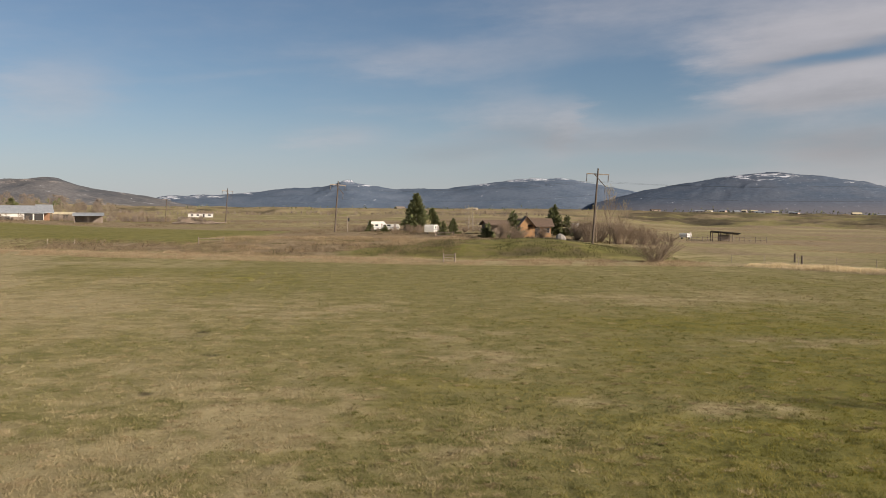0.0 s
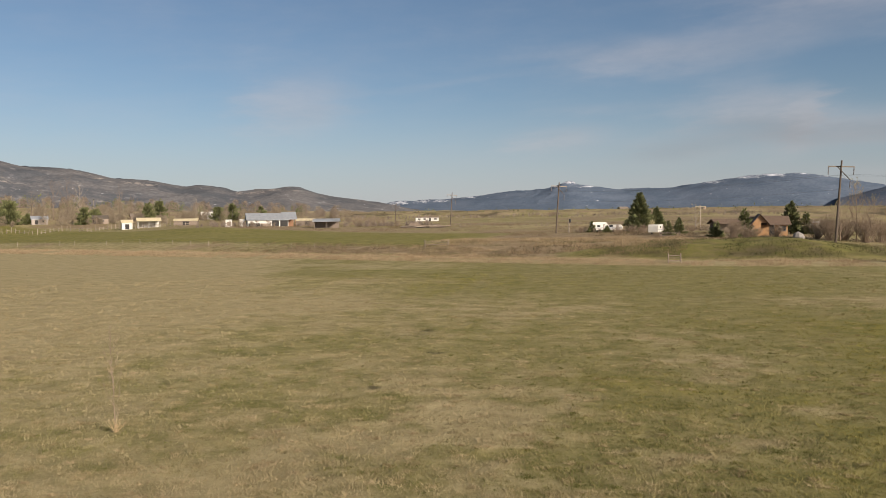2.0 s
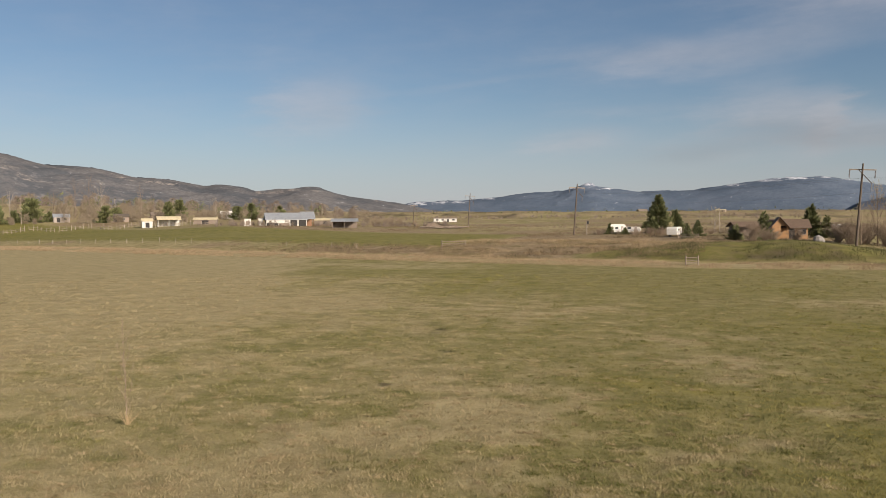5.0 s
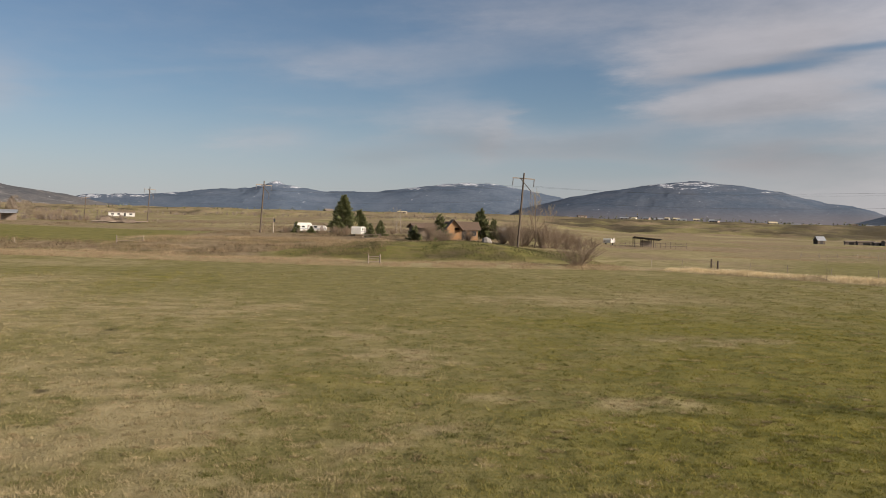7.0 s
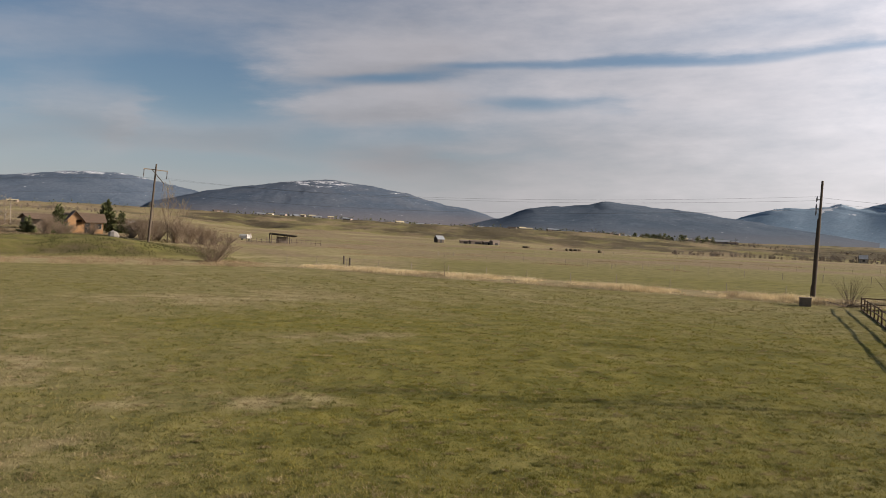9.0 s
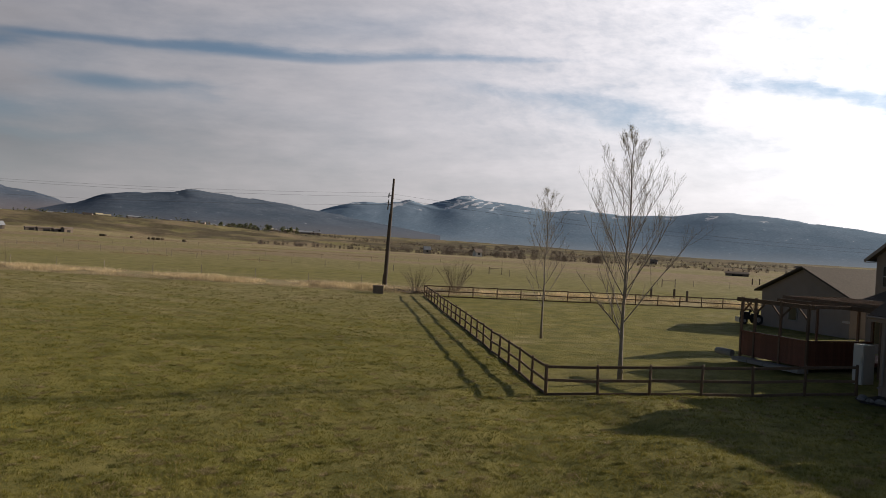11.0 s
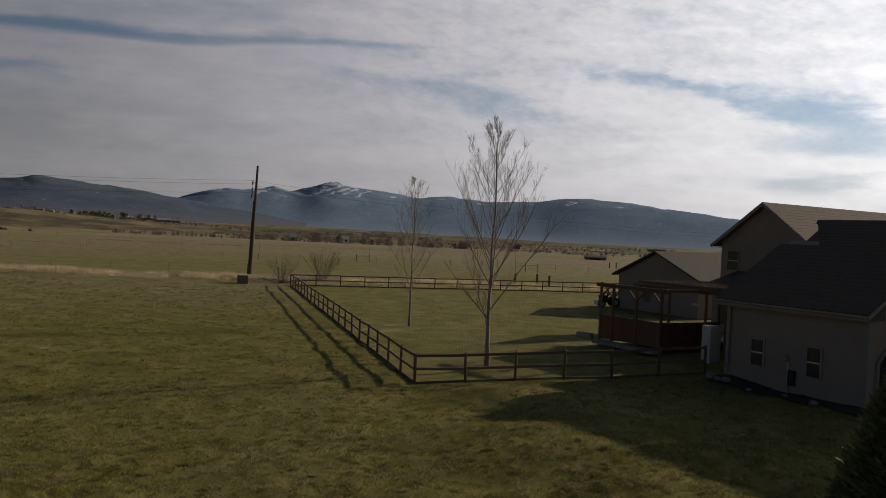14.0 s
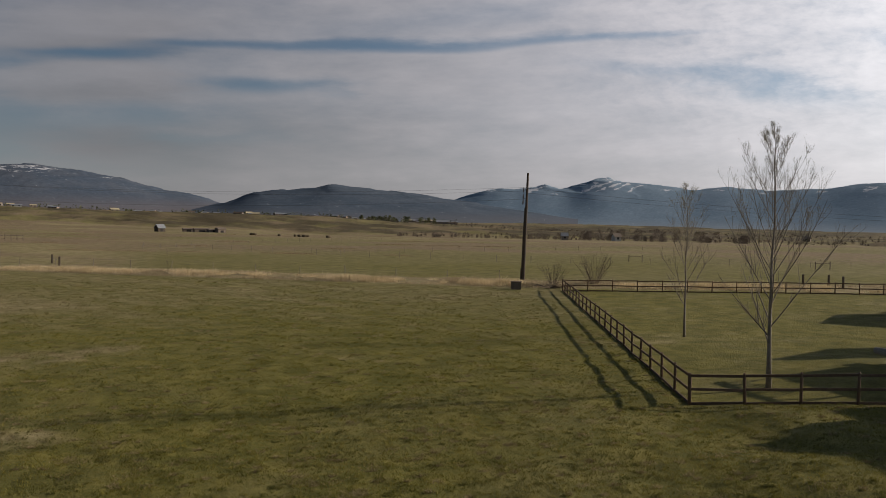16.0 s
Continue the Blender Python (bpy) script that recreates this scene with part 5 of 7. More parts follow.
# front wing beyond the garage door, added out of view to lengthen the house shadow
part("unseen_wing_wall", end_panel(11.5, 16.8, [(-33.4, -0.6), (-38.6, -0.6), (-38.6, 5.2), (-36.0, 8.25), (-33.4, 5.2)]), STUCCO, house)
part("unseen_wing_roof", slab((11.2, -32.9, 4.75), (16.8, -32.9, 4.75), (16.8, -36.0, 8.45), (11.2, -36.0, 8.45), 0.16), SHINGLE, house)
part("unseen_wing_roof", slab((11.2, -39.1, 4.75), (16.8, -39.1, 4.75), (16.8, -36.0, 8.45), (11.2, -36.0, 8.45), 0.16), SHINGLE, house)

# two-storey part
U0, U1, UM = 32.58, 39.52, 36.05
M0, M1 = -46.3, -62.0
E2, R2 = 6.20, 8.66
part("front_wall", Mesh().prism([(U0, 0.3), (U1, 0.3), (U1, E2), (UM, R2 - 0.12), (U0, E2)], M0 - 0.2, M0), STUCCO, house)
part("back_wall", Mesh().prism([(U0, 0.3), (U1, 0.3), (U1, E2), (UM, R2 - 0.12), (U0, E2)], M1, M1 + 0.2), STUCCO, house)
part("side_wall", Mesh().box((U0, M1 + 0.2, 0.3), (U0 + 0.2, M0 - 0.2, E2)), STUCCO, house)
part("side_wall", Mesh().box((U1 - 0.2, M1 + 0.2, 0.3), (U1, M0 - 0.2, E2)), STUCCO, house)
part("belt_board", Mesh().box((U0 - 0.02, M0, E2 - 0.12), (U1 + 0.02, M0 + 0.04, E2 + 0.08)), TRIM, house)
ms = (R2 - E2) / (UM - U0)


def cross_slope(parent, y0, y1, x_eave, z_eave, x_ridge, z_ridge, mat, rows=14):
    body = part("roof", slab((x_eave, y0, z_eave), (x_eave, y1, z_eave), (x_ridge, y1, z_ridge), (x_ridge, y0, z_ridge), 0.16), mat, parent)
    for i in range(rows):
        s0, s1 = i / rows, min((i + 1.06) / rows, 1)
        xa, za = x_eave + (x_ridge - x_eave) * s0, z_eave + (z_ridge - z_eave) * s0
        xb, zb = x_eave + (x_ridge - x_eave) * s1, z_eave + (z_ridge - z_eave) * s1
        part("shingle_course", slab((xa, y0, za + 0.02), (xa, y1, za + 0.02), (xb, y1, zb + 0.012), (xb, y0, zb + 0.012), 0.02), mat, body)
    return body


OM = 0.5
# both slopes take the shingle that is coloured as sunlit
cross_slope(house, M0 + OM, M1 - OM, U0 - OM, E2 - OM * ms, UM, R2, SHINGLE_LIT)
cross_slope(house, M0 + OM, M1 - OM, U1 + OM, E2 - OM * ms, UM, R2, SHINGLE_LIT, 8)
for xe in (U0 - OM, U1 + OM):
    part("rake_board", Mesh().beam((xe, M0 + OM + 0.02, E2 - OM * ms - 0.12), (UM, M0 + OM + 0.02, R2 - 0.12), 0.04, 0.2), TRIM, house)
    part("soffit", Mesh().box((min(xe, U0 if xe < UM else U1), M1, E2 - OM * ms - 0.2), (max(xe, U0 if xe < UM else U1), M0 + OM, E2 - OM * ms - 0.17)), TRIM, house)
sash_window(house, (38.1, M0, 4.2), (38.95, M0, 5.43), 0, 1)
# low link between garage and house, and a lean-to roof over the terrace door
part("link_wall", Mesh().box((G1, -36.5, 0.3), (27.0, -33.0, 3.9)), STUCCO, house)
part("link_roof", slab((G1 + 0.3, -32.4, 3.75), (27.2, -32.4, 3.75), (27.2, -37.6, 5.6), (G1 + 0.3, -37.6, 5.6), 0.16), SHINGLE, house)
# gable added out of sight behind the roof step, to widen the lawn shadow
part("shadow_gable", end_panel(22.96, 25.0, [(-32.6, 0.3), (-35.4, 0.3), (-35.4, 5.2), (-34.0, 6.15), (-32.6, 5.2)]), STUCCO, house)
# main body of the house, added unseen behind the garage to cast its shadow
part("unseen_main_wall", end_panel(20.5, 28.4, [(-37.9, 0.2), (-46.1, 0.2), (-46.1, 4.6), (-42.0, 7.1), (-37.9, 4.6)]), STUCCO, house)
for y_ in (-37.4, -46.6):
    part("unseen_main_roof", slab((20.2, y_, 4.4), (28.8, y_, 4.4), (28.8, -42.0, 7.25), (20.2, -42.0, 7.25), 0.16), SHINGLE, house)
part("link_wall", Mesh().box((28.4, -46.2, 0.3), (U0, -42.5, 5.0)), STUCCO, house)
part("link_roof", slab((28.4, -42.2, 4.6), (U0 + 0.1, -42.2, 4.6), (U0 + 0.1, -46.4, 6.0), (28.4, -46.4, 6.0), 0.16), SHINGLE, house)
# another hidden gable, added only for the shadow it throws on the lawn
part("shadow_gable", end_panel(28.4, 30.2, [(-37.6, 0.2), (-42.4, 0.2), (-42.4, 4.4), (-40.0, 5.85), (-37.6, 4.4)]), STUCCO, house)
part("bay_wall", Mesh().box((33.1, -46.28, 0.3), (37.3, -43.1, 2.9)), STUCCO, house)
part("lean_to_roof", slab((32.5, -42.1, 2.99), (38.1, -42.1, 2.99), (38.1, -46.28, 4.15), (32.5, -46.28, 4.15), 0.16), SHINGLE, house)
sash_window(house, (34.0, -43.1, 1.3), (34.8, -43.1, 2.3), 0, 1)
part("terrace_door", Mesh().box((35.4, -43.1, 0.9), (36.8, -43.05, 2.6)), GLASS, house)

# terrace with board screen and pergola
terrace = empty("terrace", HOUSE, "raised red-brown wooden terrace with board screen and pergola", "terrace")
T0, T1, TF, TB = 27.2, 31.15, -28.3, -35.1
part("floor", Mesh().box((T0, TB, 1.05), (T1, TF, 1.22)), DECK, terrace)
nb = 28
BOARD = Mesh().box((0, -0.014, 0), (0.132, 0.014, 1.0)).data("board", DECK)
for i in range(nb):
    part("board", BOARD, None, terrace).matrix_local = pose(T0 + 0.06 + i * (T1 - T0 - 0.1) / nb, TF, 1.12)
for i in range(26):
    part("board", BOARD, None, terrace).matrix_local = pose(T0, TF - 0.2 - i * 0.14, 1.12, 0, 0, 90)
part("cap_rail", Mesh().box((T0 - 0.05, TF - 0.05, 2.13), (T1, TF + 0.07, 2.18)), DECK, terrace)
part("cap_rail", Mesh().box((T0 - 0.06, TF - 3.75, 2.13), (T0 + 0.06, TF - 0.06, 2.18)), DECK, terrace)
for x, y in ((T0, TF), (T0 + 1.55, TF), (T0 + 3.1, TF), (T1, TF), (T0, TF - 3.7), (T0 + 1.55, TB + 2.2), (T1, TB + 2.2), (T0, TB + 2.2)):
    part("post", Mesh().box((x - 0.05, y - 0.05, 0.6), (x + 0.05, y + 0.05, 3.72)), RAIL, terrace)
for y in (TF, TF - 2.4, TB + 2.2):
    part("beam", Mesh().box((T0 - 0.35, y - 0.04, 3.5), (T1 + 0.35, y + 0.04, 3.68)), RAIL, terrace)
for x in (T0, T0 + 1.55, T0 + 3.1, T1):
    for side in (-0.55, 0.55):
        if T0 <= x + side <= T1:
            part("knee_brace", Mesh().beam((x, TF, 3.0), (x + side, TF, 3.5), 0.05, 0.07), RAIL, terrace)
for i in range(11):
    y = TF - 2.75 - i * 0.36
    part("rafter", Mesh().box((T0 - 1.7, y - 0.022, 3.68), (T1 + 0.4, y + 0.022, 3.83)), RAIL, terrace)
part("post", Mesh().box((T0 - 1.6, TF - 2.45, 0.6), (T0 - 1.5, TF - 2.35, 3.68)), RAIL, terrace)
part("beam", Mesh().box((T0 - 1.7, TF - 2.44, 3.5), (T0 - 0.352, TF - 2.36, 3.68)), RAIL, terrace)
for y in (TF - 1.2, TF - 3.0):
    part("tie_beam", Mesh().box((T0 - 0.04, y - 0.9, 3.54), (T0 + 0.04, y + 0.9, 3.68)), RAIL, terrace)
part("lantern", Mesh().box((T0 + 1.9, TB + 2.35, 2.75), (T0 + 2.25, TB + 2.45, 2.85)), WHITE, terrace, "white lantern on post")
cab = empty("storage_cabinet", HOUSE, "pale upright storage cabinet beside terrace", "cabinet")
part("body", Mesh().box((24.6, -29.2, 0.6), (25.1, -28.6, 2.35)), WHITE, cab)
part("door", Mesh().box((24.63, -28.6, 0.7), (25.07, -28.57, 2.3)), WHITE, cab)
part("handle", Mesh().box((24.68, -28.57, 1.6), (24.71, -28.54, 1.85)), STEEL, cab)
slabs = empty("patio", HOUSE, "pale grey paving slabs along foot of terrace", "patio", "", "structure")
for i in range(4):
    part("slab", Mesh().box((26.9 + i * 1.0, TF + 0.15, 0.85), (27.86 + i * 1.0, TF + 0.74, 1.0)), CONCRETE, slabs)
roll = lone("rolled_tarp", Mesh().tube([(31.0, -27.7, 1.12), (31.5, -27.65, 1.13), (32.0, -27.7, 1.12)], [0.16, 0.17, 0.15], 12), CONCRETE, "grey rolled tarpaulin lying by terrace", "tarpaulin", m=HOUSE)
# bare soil bed along the wall
bed = Mesh()
bu = [16.4 + i * 0.5 for i in range(14)]
bv = [(0.559 * u + 0.829 * 27.65, 0.829 * u - 0.559 * 27.65) for u in bu] + [(0.559 * u + 0.829 * w_, 0.829 * u - 0.559 * w_) for u, w_ in zip(bu, [26.3 - 0.25 * math.sin(k * 1.7) for k in range(14)])]
bed.add([(x, y, ground_z(x, y) + 0.04) for x, y in bv], [(i, i + 1, i + 15, i + 14) for i in range(13)])
lone("soil_bed", bed, SOIL, "strip of bare dark soil along house wall", "flower bed", "structure")
for i in range(9):
    g_ = random.Random(900 + i)
    u_ = (22.0 + i * 0.16 if i < 6 else 18.2 + (i - 6) * 1.3) + g_.uniform(-0.1, 0.1)
    n_ = -26.55 + g_.uniform(-0.25, 0.2)
    wx, wy = 0.559 * u_ - 0.829 * n_, 0.829 * u_ + 0.559 * n_
    s_ = g_.uniform(0.10, 0.24)
    st = Mesh()
    rings = [(0.2, -0.5), (0.9, -0.25), (1.0, 0.15), (0.55, 0.6)]
    st.add([(math.cos(a * 1.047) * r_ * s_ * g_.uniform(0.8, 1.2), math.sin(a * 1.047) * r_ * s_ * 0.8, h_ * s_) for r_, h_ in rings for a in range(6)],
           [(k * 6 + a, k * 6 + (a + 1) % 6, k * 6 + 6 + (a + 1) % 6, k * 6 + 6 + a) for k in range(3) for a in range(6)] + [tuple(range(5, -1, -1)), tuple(range(18, 24))])
    lone("border_stone", st, ROCK, "pale rough stone edging the house bed", "stone", "", "border stones", pose(wx, wy, ground_z(wx, wy) + 0.05, 0, 0, g_.uniform(0, 360)))

# detached garage behind
gcx, gcy = 76.5, 9.45
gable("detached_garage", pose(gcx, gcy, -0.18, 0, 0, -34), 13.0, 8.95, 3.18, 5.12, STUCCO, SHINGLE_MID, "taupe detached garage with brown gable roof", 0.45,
      openings=((2, 1.0, 1.0, 0.8, 1.1, "window"), (0, -3.5, 0.0, 0.95, 2.05, "door"), (0, -1.5, 1.0, 0.8, 1.1, "window")), category="garage")

# small tractor parked by the back fence
tr = empty("garden_tractor", pose(73.5, 17.6, ground_z(73.5, 17.6), 0, 0, 120), "small dark garden tractor parked on lawn", "tractor")
part("body", Mesh().box((-0.8, -0.32, 0.4), (0.75, 0.32, 0.75)).box((0.1, -0.28, 0.75), (0.8, 0.28, 1.0)), RUBBER, tr)
part("seat", Mesh().box((-0.55, -0.22, 0.75), (-0.1, 0.22, 0.87)).box((-0.62, -0.22, 0.8), (-0.5, 0.22, 1.2)), DARK, tr)
part("steering_wheel", Mesh().tube([(0.1, 0, 0.9), (0.0, 0, 1.15)], [0.02, 0.16], 10), RUBBER, tr)
part("blade", Mesh().beam((1.05, -0.6, 0.35), (1.05, 0.6, 0.35), 0.05, 0.4), STEEL, tr, "bare steel front blade")
for x, y, r_ in ((-0.5, -0.45, 0.42), (-0.5, 0.45, 0.42), (0.6, -0.42, 0.28), (0.6, 0.42, 0.28)):
    wheel = part("wheel", Mesh().tube([(x, y - 0.1, r_), (x, y + 0.1, r_)], [r_, r_], 14), RUBBER, tr)
    part("rim", Mesh().tube([(x, y - 0.11, r_), (x, y + 0.11, r_)], [r_ * 0.5, r_ * 0.5], 10), STEEL, wheel)

# pedestal box and rubble by the pole
bx = empty("utility_box", pose(66.1, 51.1, ground_z(66.1, 51.1), 0, 0, -52), "dark green-grey metal utility box at fence corner", "utility box")
part("body", Mesh().box((-0.5, -0.4, -0.1), (0.5, 0.4, 0.72)), OLDWOOD, bx)
part("lid", Mesh().box((-0.54, -0.44, 0.72), (0.54, 0.44, 0.8)), OLDWOOD, bx)
brush = lone("brush_pile", shrub(0.5, 4.5, 61, 60, 4, TWIG, 0.03), None, "low pile of cut brush by utility pole", "brush pile")
brush.matrix_world = pose(70.0, 49.6, ground_z(70.0, 49.6) - 0.02, 0, 0, 30)


# ---- trees and bushes ----
make_bare((33.6, 12.9, ground_z(33.6, 12.9)), 10.3, 2.95, 5, "tall leafless young poplar with pale bark on lawn", "poplar", turn=20, levels=3, first=0.15, count=36, lift=1.05, trunk_r=0.1, twigs=14, bud=0.020, poplar=True)
make_bare((46.2, 23.0, ground_z(46.2, 23.0)), 9.0, 2.1, 11, "slim leafless young poplar standing on lawn", "poplar", turn=70, levels=3, first=0.18, count=28, lift=1.25, trunk_r=0.075, twigs=12, bud=0.018, poplar=True)
make_bare((-14.4, 19.9, ground_z(-14.4, 19.9)), 2.9, 0.5, 21, "thin leafless grey-tan sapling in dry meadow grass", "sapling", levels=2, first=0.04, count=20, lift=1.7, trunk_r=0.013, twigs=4, lean=(-0.03, 0.0), mat=BUSH_TWIG)
make_shrub((-14.4, 19.9, ground_z(-14.4, 19.9)), 0.45, 0.6, 22, 22, 3, STRAW_STEM, "tuft of dry stalks round thin sapling", "weed_tuft", 0.006)
make_bare((48.7, 86.8, ground_z(48.7, 86.8)), 2.8, 0.8, 31, "small leafless shrub tree in tall dry grass", "shrub_tree", levels=3, first=0.1, count=10, lift=0.9, trunk_r=0.03, twigs=4, mat=TWIG)
make_shrub((75.6, 48.3, ground_z(75.6, 48.3)), 4.0, 4.6, 33, 40, 9, TWIG, "leafless thin bush behind rail fence", "bush", 0.016)
make_shrub((71.5, 50.5, ground_z(71.5, 50.5)), 2.9, 4.0, 34, 34, 8, TWIG, "leafless thin bush behind rail fence", "bush", 0.014)
make_shrub((27.6, 110.2, ground_z(27.6, 110.2)), 4.0, 7.4, 35, 64, 24, BUSH_TWIG, "wide leafless grey-brown bush beside ditch", "bush", 0.028)

sp = spot(-96.3, 19.2)
spruce = empty("spruce", pose(*sp), "dark green bushy young spruce by house", "tree")
for i, (dx, dy, hh, rr) in enumerate(((0.0, 0.0, 3.2, 1.55), (0.35, 0.75, 2.9, 1.05), (-0.3, -0.7, 3.1, 1.2))):
    tk, cr = conifer(hh, rr, 70 + i, 26000, 0.13, NEEDLES_NEAR, 0.07, 0.0, 0.35)
    for me, key in ((tk, "trunk"), (cr, "crown")):
        part(key, me, None, spruce).matrix_local = pose(dx, dy, 0)

FIRS = [(1.79, 230, 9.9, 3.3, 2600, 0.8), (0.75, 240, 6.0, 2.5, 1700, 0.7), (-7.4, 190, 6.6, 2.2, 2000, 0.6), (-0.02, 185, 3.1, 1.0, 900, 0.4), (-0.7, 195, 3.6, 1.15, 1000, 0.42),
        (-8.3, 188, 4.4, 1.4, 900, 0.5), (4.9, 222, 2.6, 1.1, 600, 0.45), (3.9, 214, 1.6, 0.9, 500, 0.4), (-3.0, 176, 3.0, 1.5, 700, 0.5), (-4.7, 172, 5.2, 1.7, 1000, 0.5)]
for i, (az_, d_, h_, r_, c_, s_) in enumerate(FIRS):
    make_conifer(spot(az_, d_), h_, r_ * 1.25, 100 + i, c_ * 3, s_ * 0.8, "dark green spruce beside the farm buildings" if h_ > 5 else "small dark green spruce in farm yard", "spruce", group="farmyard spruces", ragged=0.5, power=0.95)
PINES = [(48.5, 430, 25, 3.6, 2200, 1.5), (43.97, 430, 11.5, 5.0, 2400, 1.3), (41.8, 440, 10.5, 4.8, 2200, 1.3), (42.8, 440, 5.0, 2.6, 900, 1.0), (40.85, 440, 4.6, 2.0, 800, 0.9), (37.7, 430, 7.5, 3.4, 1200, 1.1), (37.0, 440, 6.2, 3.2, 1000, 1.1),
         (33.9, 440, 9.0, 3.0, 1200, 1.1), (33.2, 450, 9.5, 3.6, 1300, 1.1), (29.6, 450, 6.5, 3.6, 1100, 1.1), (28.7, 455, 8.0, 3.2, 1100, 1.1), (26.9, 460, 7.0, 2.6, 900, 1.0), (47.0, 420, 4.5, 2.2, 700, 0.9), (45.8, 440, 5.5, 2.4, 700, 0.9)]
for i, (az_, d_, h_, r_, c_, s_) in enumerate(PINES):
    make_conifer(spot(az_, d_), h_, r_, 200 + i, c_ * 2, s_ * 0.9, "dark green full pine behind farm fence" if h_ < 20 else "very tall dark narrow spruce among bare trees", "pine", group="farm pines", ragged=0.5, power=0.42 if h_ < 20 else 0.8, base=0.06 if h_ < 20 else 0.4)
# bare cottonwoods behind the western farm
for i, (az_, d_, h_, w_) in enumerate(((52.5, 420, 27, 5.5), (51.2, 430, 30, 5.0), (50.0, 440, 24, 5.0), (49.2, 445, 20, 4.5), (47.2, 460, 16, 4.0), (45.9, 470, 15, 4.0), (43.0, 480, 13, 4.0), (39.4, 470, 20, 7.0), (38.6, 475, 21, 7.0), (37.9, 470, 18, 6.0), (35.6, 470, 19, 4.0), (34.9, 475, 12, 4.0), (31.0, 480, 11, 4.0), (24.8, 430, 11, 3.5), (40.6, 470, 14, 5.0))):
    make_bare(spot(az_, d_), h_, w_, 300 + i, "leafless tan-brown cottonwood behind western farm", "cottonwood", "western cottonwoods", mat=PALE_BARK if i % 3 == 0 else TWIG, levels=3, first=0.2, count=18, lift=0.9, trunk_r=0.24, twigs=5)
# bushes round the cabin and mound
for i, (az_, d_, h_, w_, st_) in enumerate(((-4.0, 166, 4.2, 4.5, 60), (-5.0, 160, 3.0, 5.0, 60), (-6.6, 166, 2.6, 4.0, 40), (-8.9, 168, 4.4, 5.0, 70), (-9.6, 160, 5.2, 5.5, 80), (-10.4, 166, 5.0, 6.0, 80), (-11.6, 160, 5.0, 6.0, 80), (-12.4, 165, 4.6, 5.5, 70), (-13.2, 168, 4.2, 6.0, 70), (-13.9, 172, 3.4, 5.0, 50), (3.2, 206, 1.8, 3.5, 30), (1.6, 204, 2.4, 3.5, 40), (5.6, 214, 1.8, 3.0, 30), (2.3, 212, 2.2, 4.0, 40), (-1.5, 215, 1.5, 3.5, 30),
                                             (20.6, 330, 4.2, 6.0, 40), (19.5, 335, 4.8, 6.0, 40), (18.9, 335, 4.4, 5.5, 40), (17.9, 345, 3.5, 5.0, 30), (19.9, 328, 3.6, 5.0, 30), (-14.9, 195, 2.6, 6.0, 40), (-13.9, 118, 1.2, 3.0, 30))):
    make_shrub(spot(az_, d_), h_, w_, 400 + i, int(st_ * 1.2), 13, BUSH_TWIG, "leafless reddish-brown bush beside farm buildings", "bush", 0.034, "farm bushes")
make_bare(spot(-11.1, 160), 10.2, 3.0, 440, "tall pale leafless poplar behind bushes", "poplar", levels=3, first=0.10, count=26, lift=1.2, trunk_r=0.12, twigs=9, bud=0.025, mat=BUSH_TWIG)
make_bare(spot(-12.0, 163), 7.6, 2.6, 441, "pale leafless poplar behind bushes", "poplar", levels=3, first=0.10, count=22, lift=1.1, trunk_r=0.10, twigs=8, bud=0.025, mat=BUSH_TWIG)
make_bare(spot(-10.2, 158), 6.4, 2.6, 446, "reddish leafless thicket tree beside power pole", "thicket_tree", levels=3, first=0.06, count=22, lift=0.9, trunk_r=0.08, twigs=8, bud=0.025, mat=BUSH_TWIG)
make_bare(spot(-1.7, 236), 5.8, 3.0, 442, "spreading leafless yellowish willow by yard pole", "willow", levels=3, first=0.15, count=14, lift=0.7, trunk_r=0.16, twigs=7, bud=0.05)
make_bare(spot(1.0, 205), 2.6, 1.3, 443, "small leafless orange-twigged tree before spruces", "willow", levels=3, first=0.15, count=12, lift=0.9, trunk_r=0.06, twigs=5, bud=0.1, mat=STRAW_STEM)


# ---- farm buildings ----
def facing(bearing, dist, turn=0.0, dz=0.0):
    """A pose on the ground whose y axis points away from the meadow's middle."""
    x, y, zz = spot(bearing, dist, dz)
    return pose(x, y, zz, 0, 0, bearing + turn)


gable("white_barn", facing(26.5, 330, 6), 15.0, 8.0, 2.7, 5.0, WHITE, METAL_ROOF, "long white farm building with grey metal roof", 0.5,
      openings=((0, -5.2, 0, 4.2, 1.3, "dark"), (0, -0.8, 0.0, 3.6, 1.2, "wood"), (0, 2.7, 0, 2.6, 2.3, "dark"), (0, 5.9, 0, 2.8, 2.3, "dark")), group="western farm buildings")
gable("open_porch", facing(25.1, 332, 6), 4.5, 8.0, 3.0, 5.5, LOG, METAL_ROOF, "open timber gable porch on white farm building", 0.5, True, group="western farm buildings")
gable("hay_shelter", facing(33.9, 385, 4), 9.0, 6.0, 3.0, 4.2, WHITE, TAN_ROOF, "open hay shelter with tan metal roof", 0.5, True, group="western farm buildings")
gable("white_shed", facing(35.2, 380, 4), 4.2, 4.5, 2.8, 3.8, WHITE, TAN_ROOF, "white shed adjoining hay shelter", 0.3, openings=((0, 0, 0, 1.6, 2.1, "dark"),), group="western farm buildings")
gable("low_shed", facing(31.6, 402, -8), 10.0, 5.0, 1.9, 2.7, OLDWOOD, TAN_ROOF, "long low shed with tan roof", 0.4, openings=((0, 0, 0, 3.0, 1.5, "dark"),), group="western farm buildings")
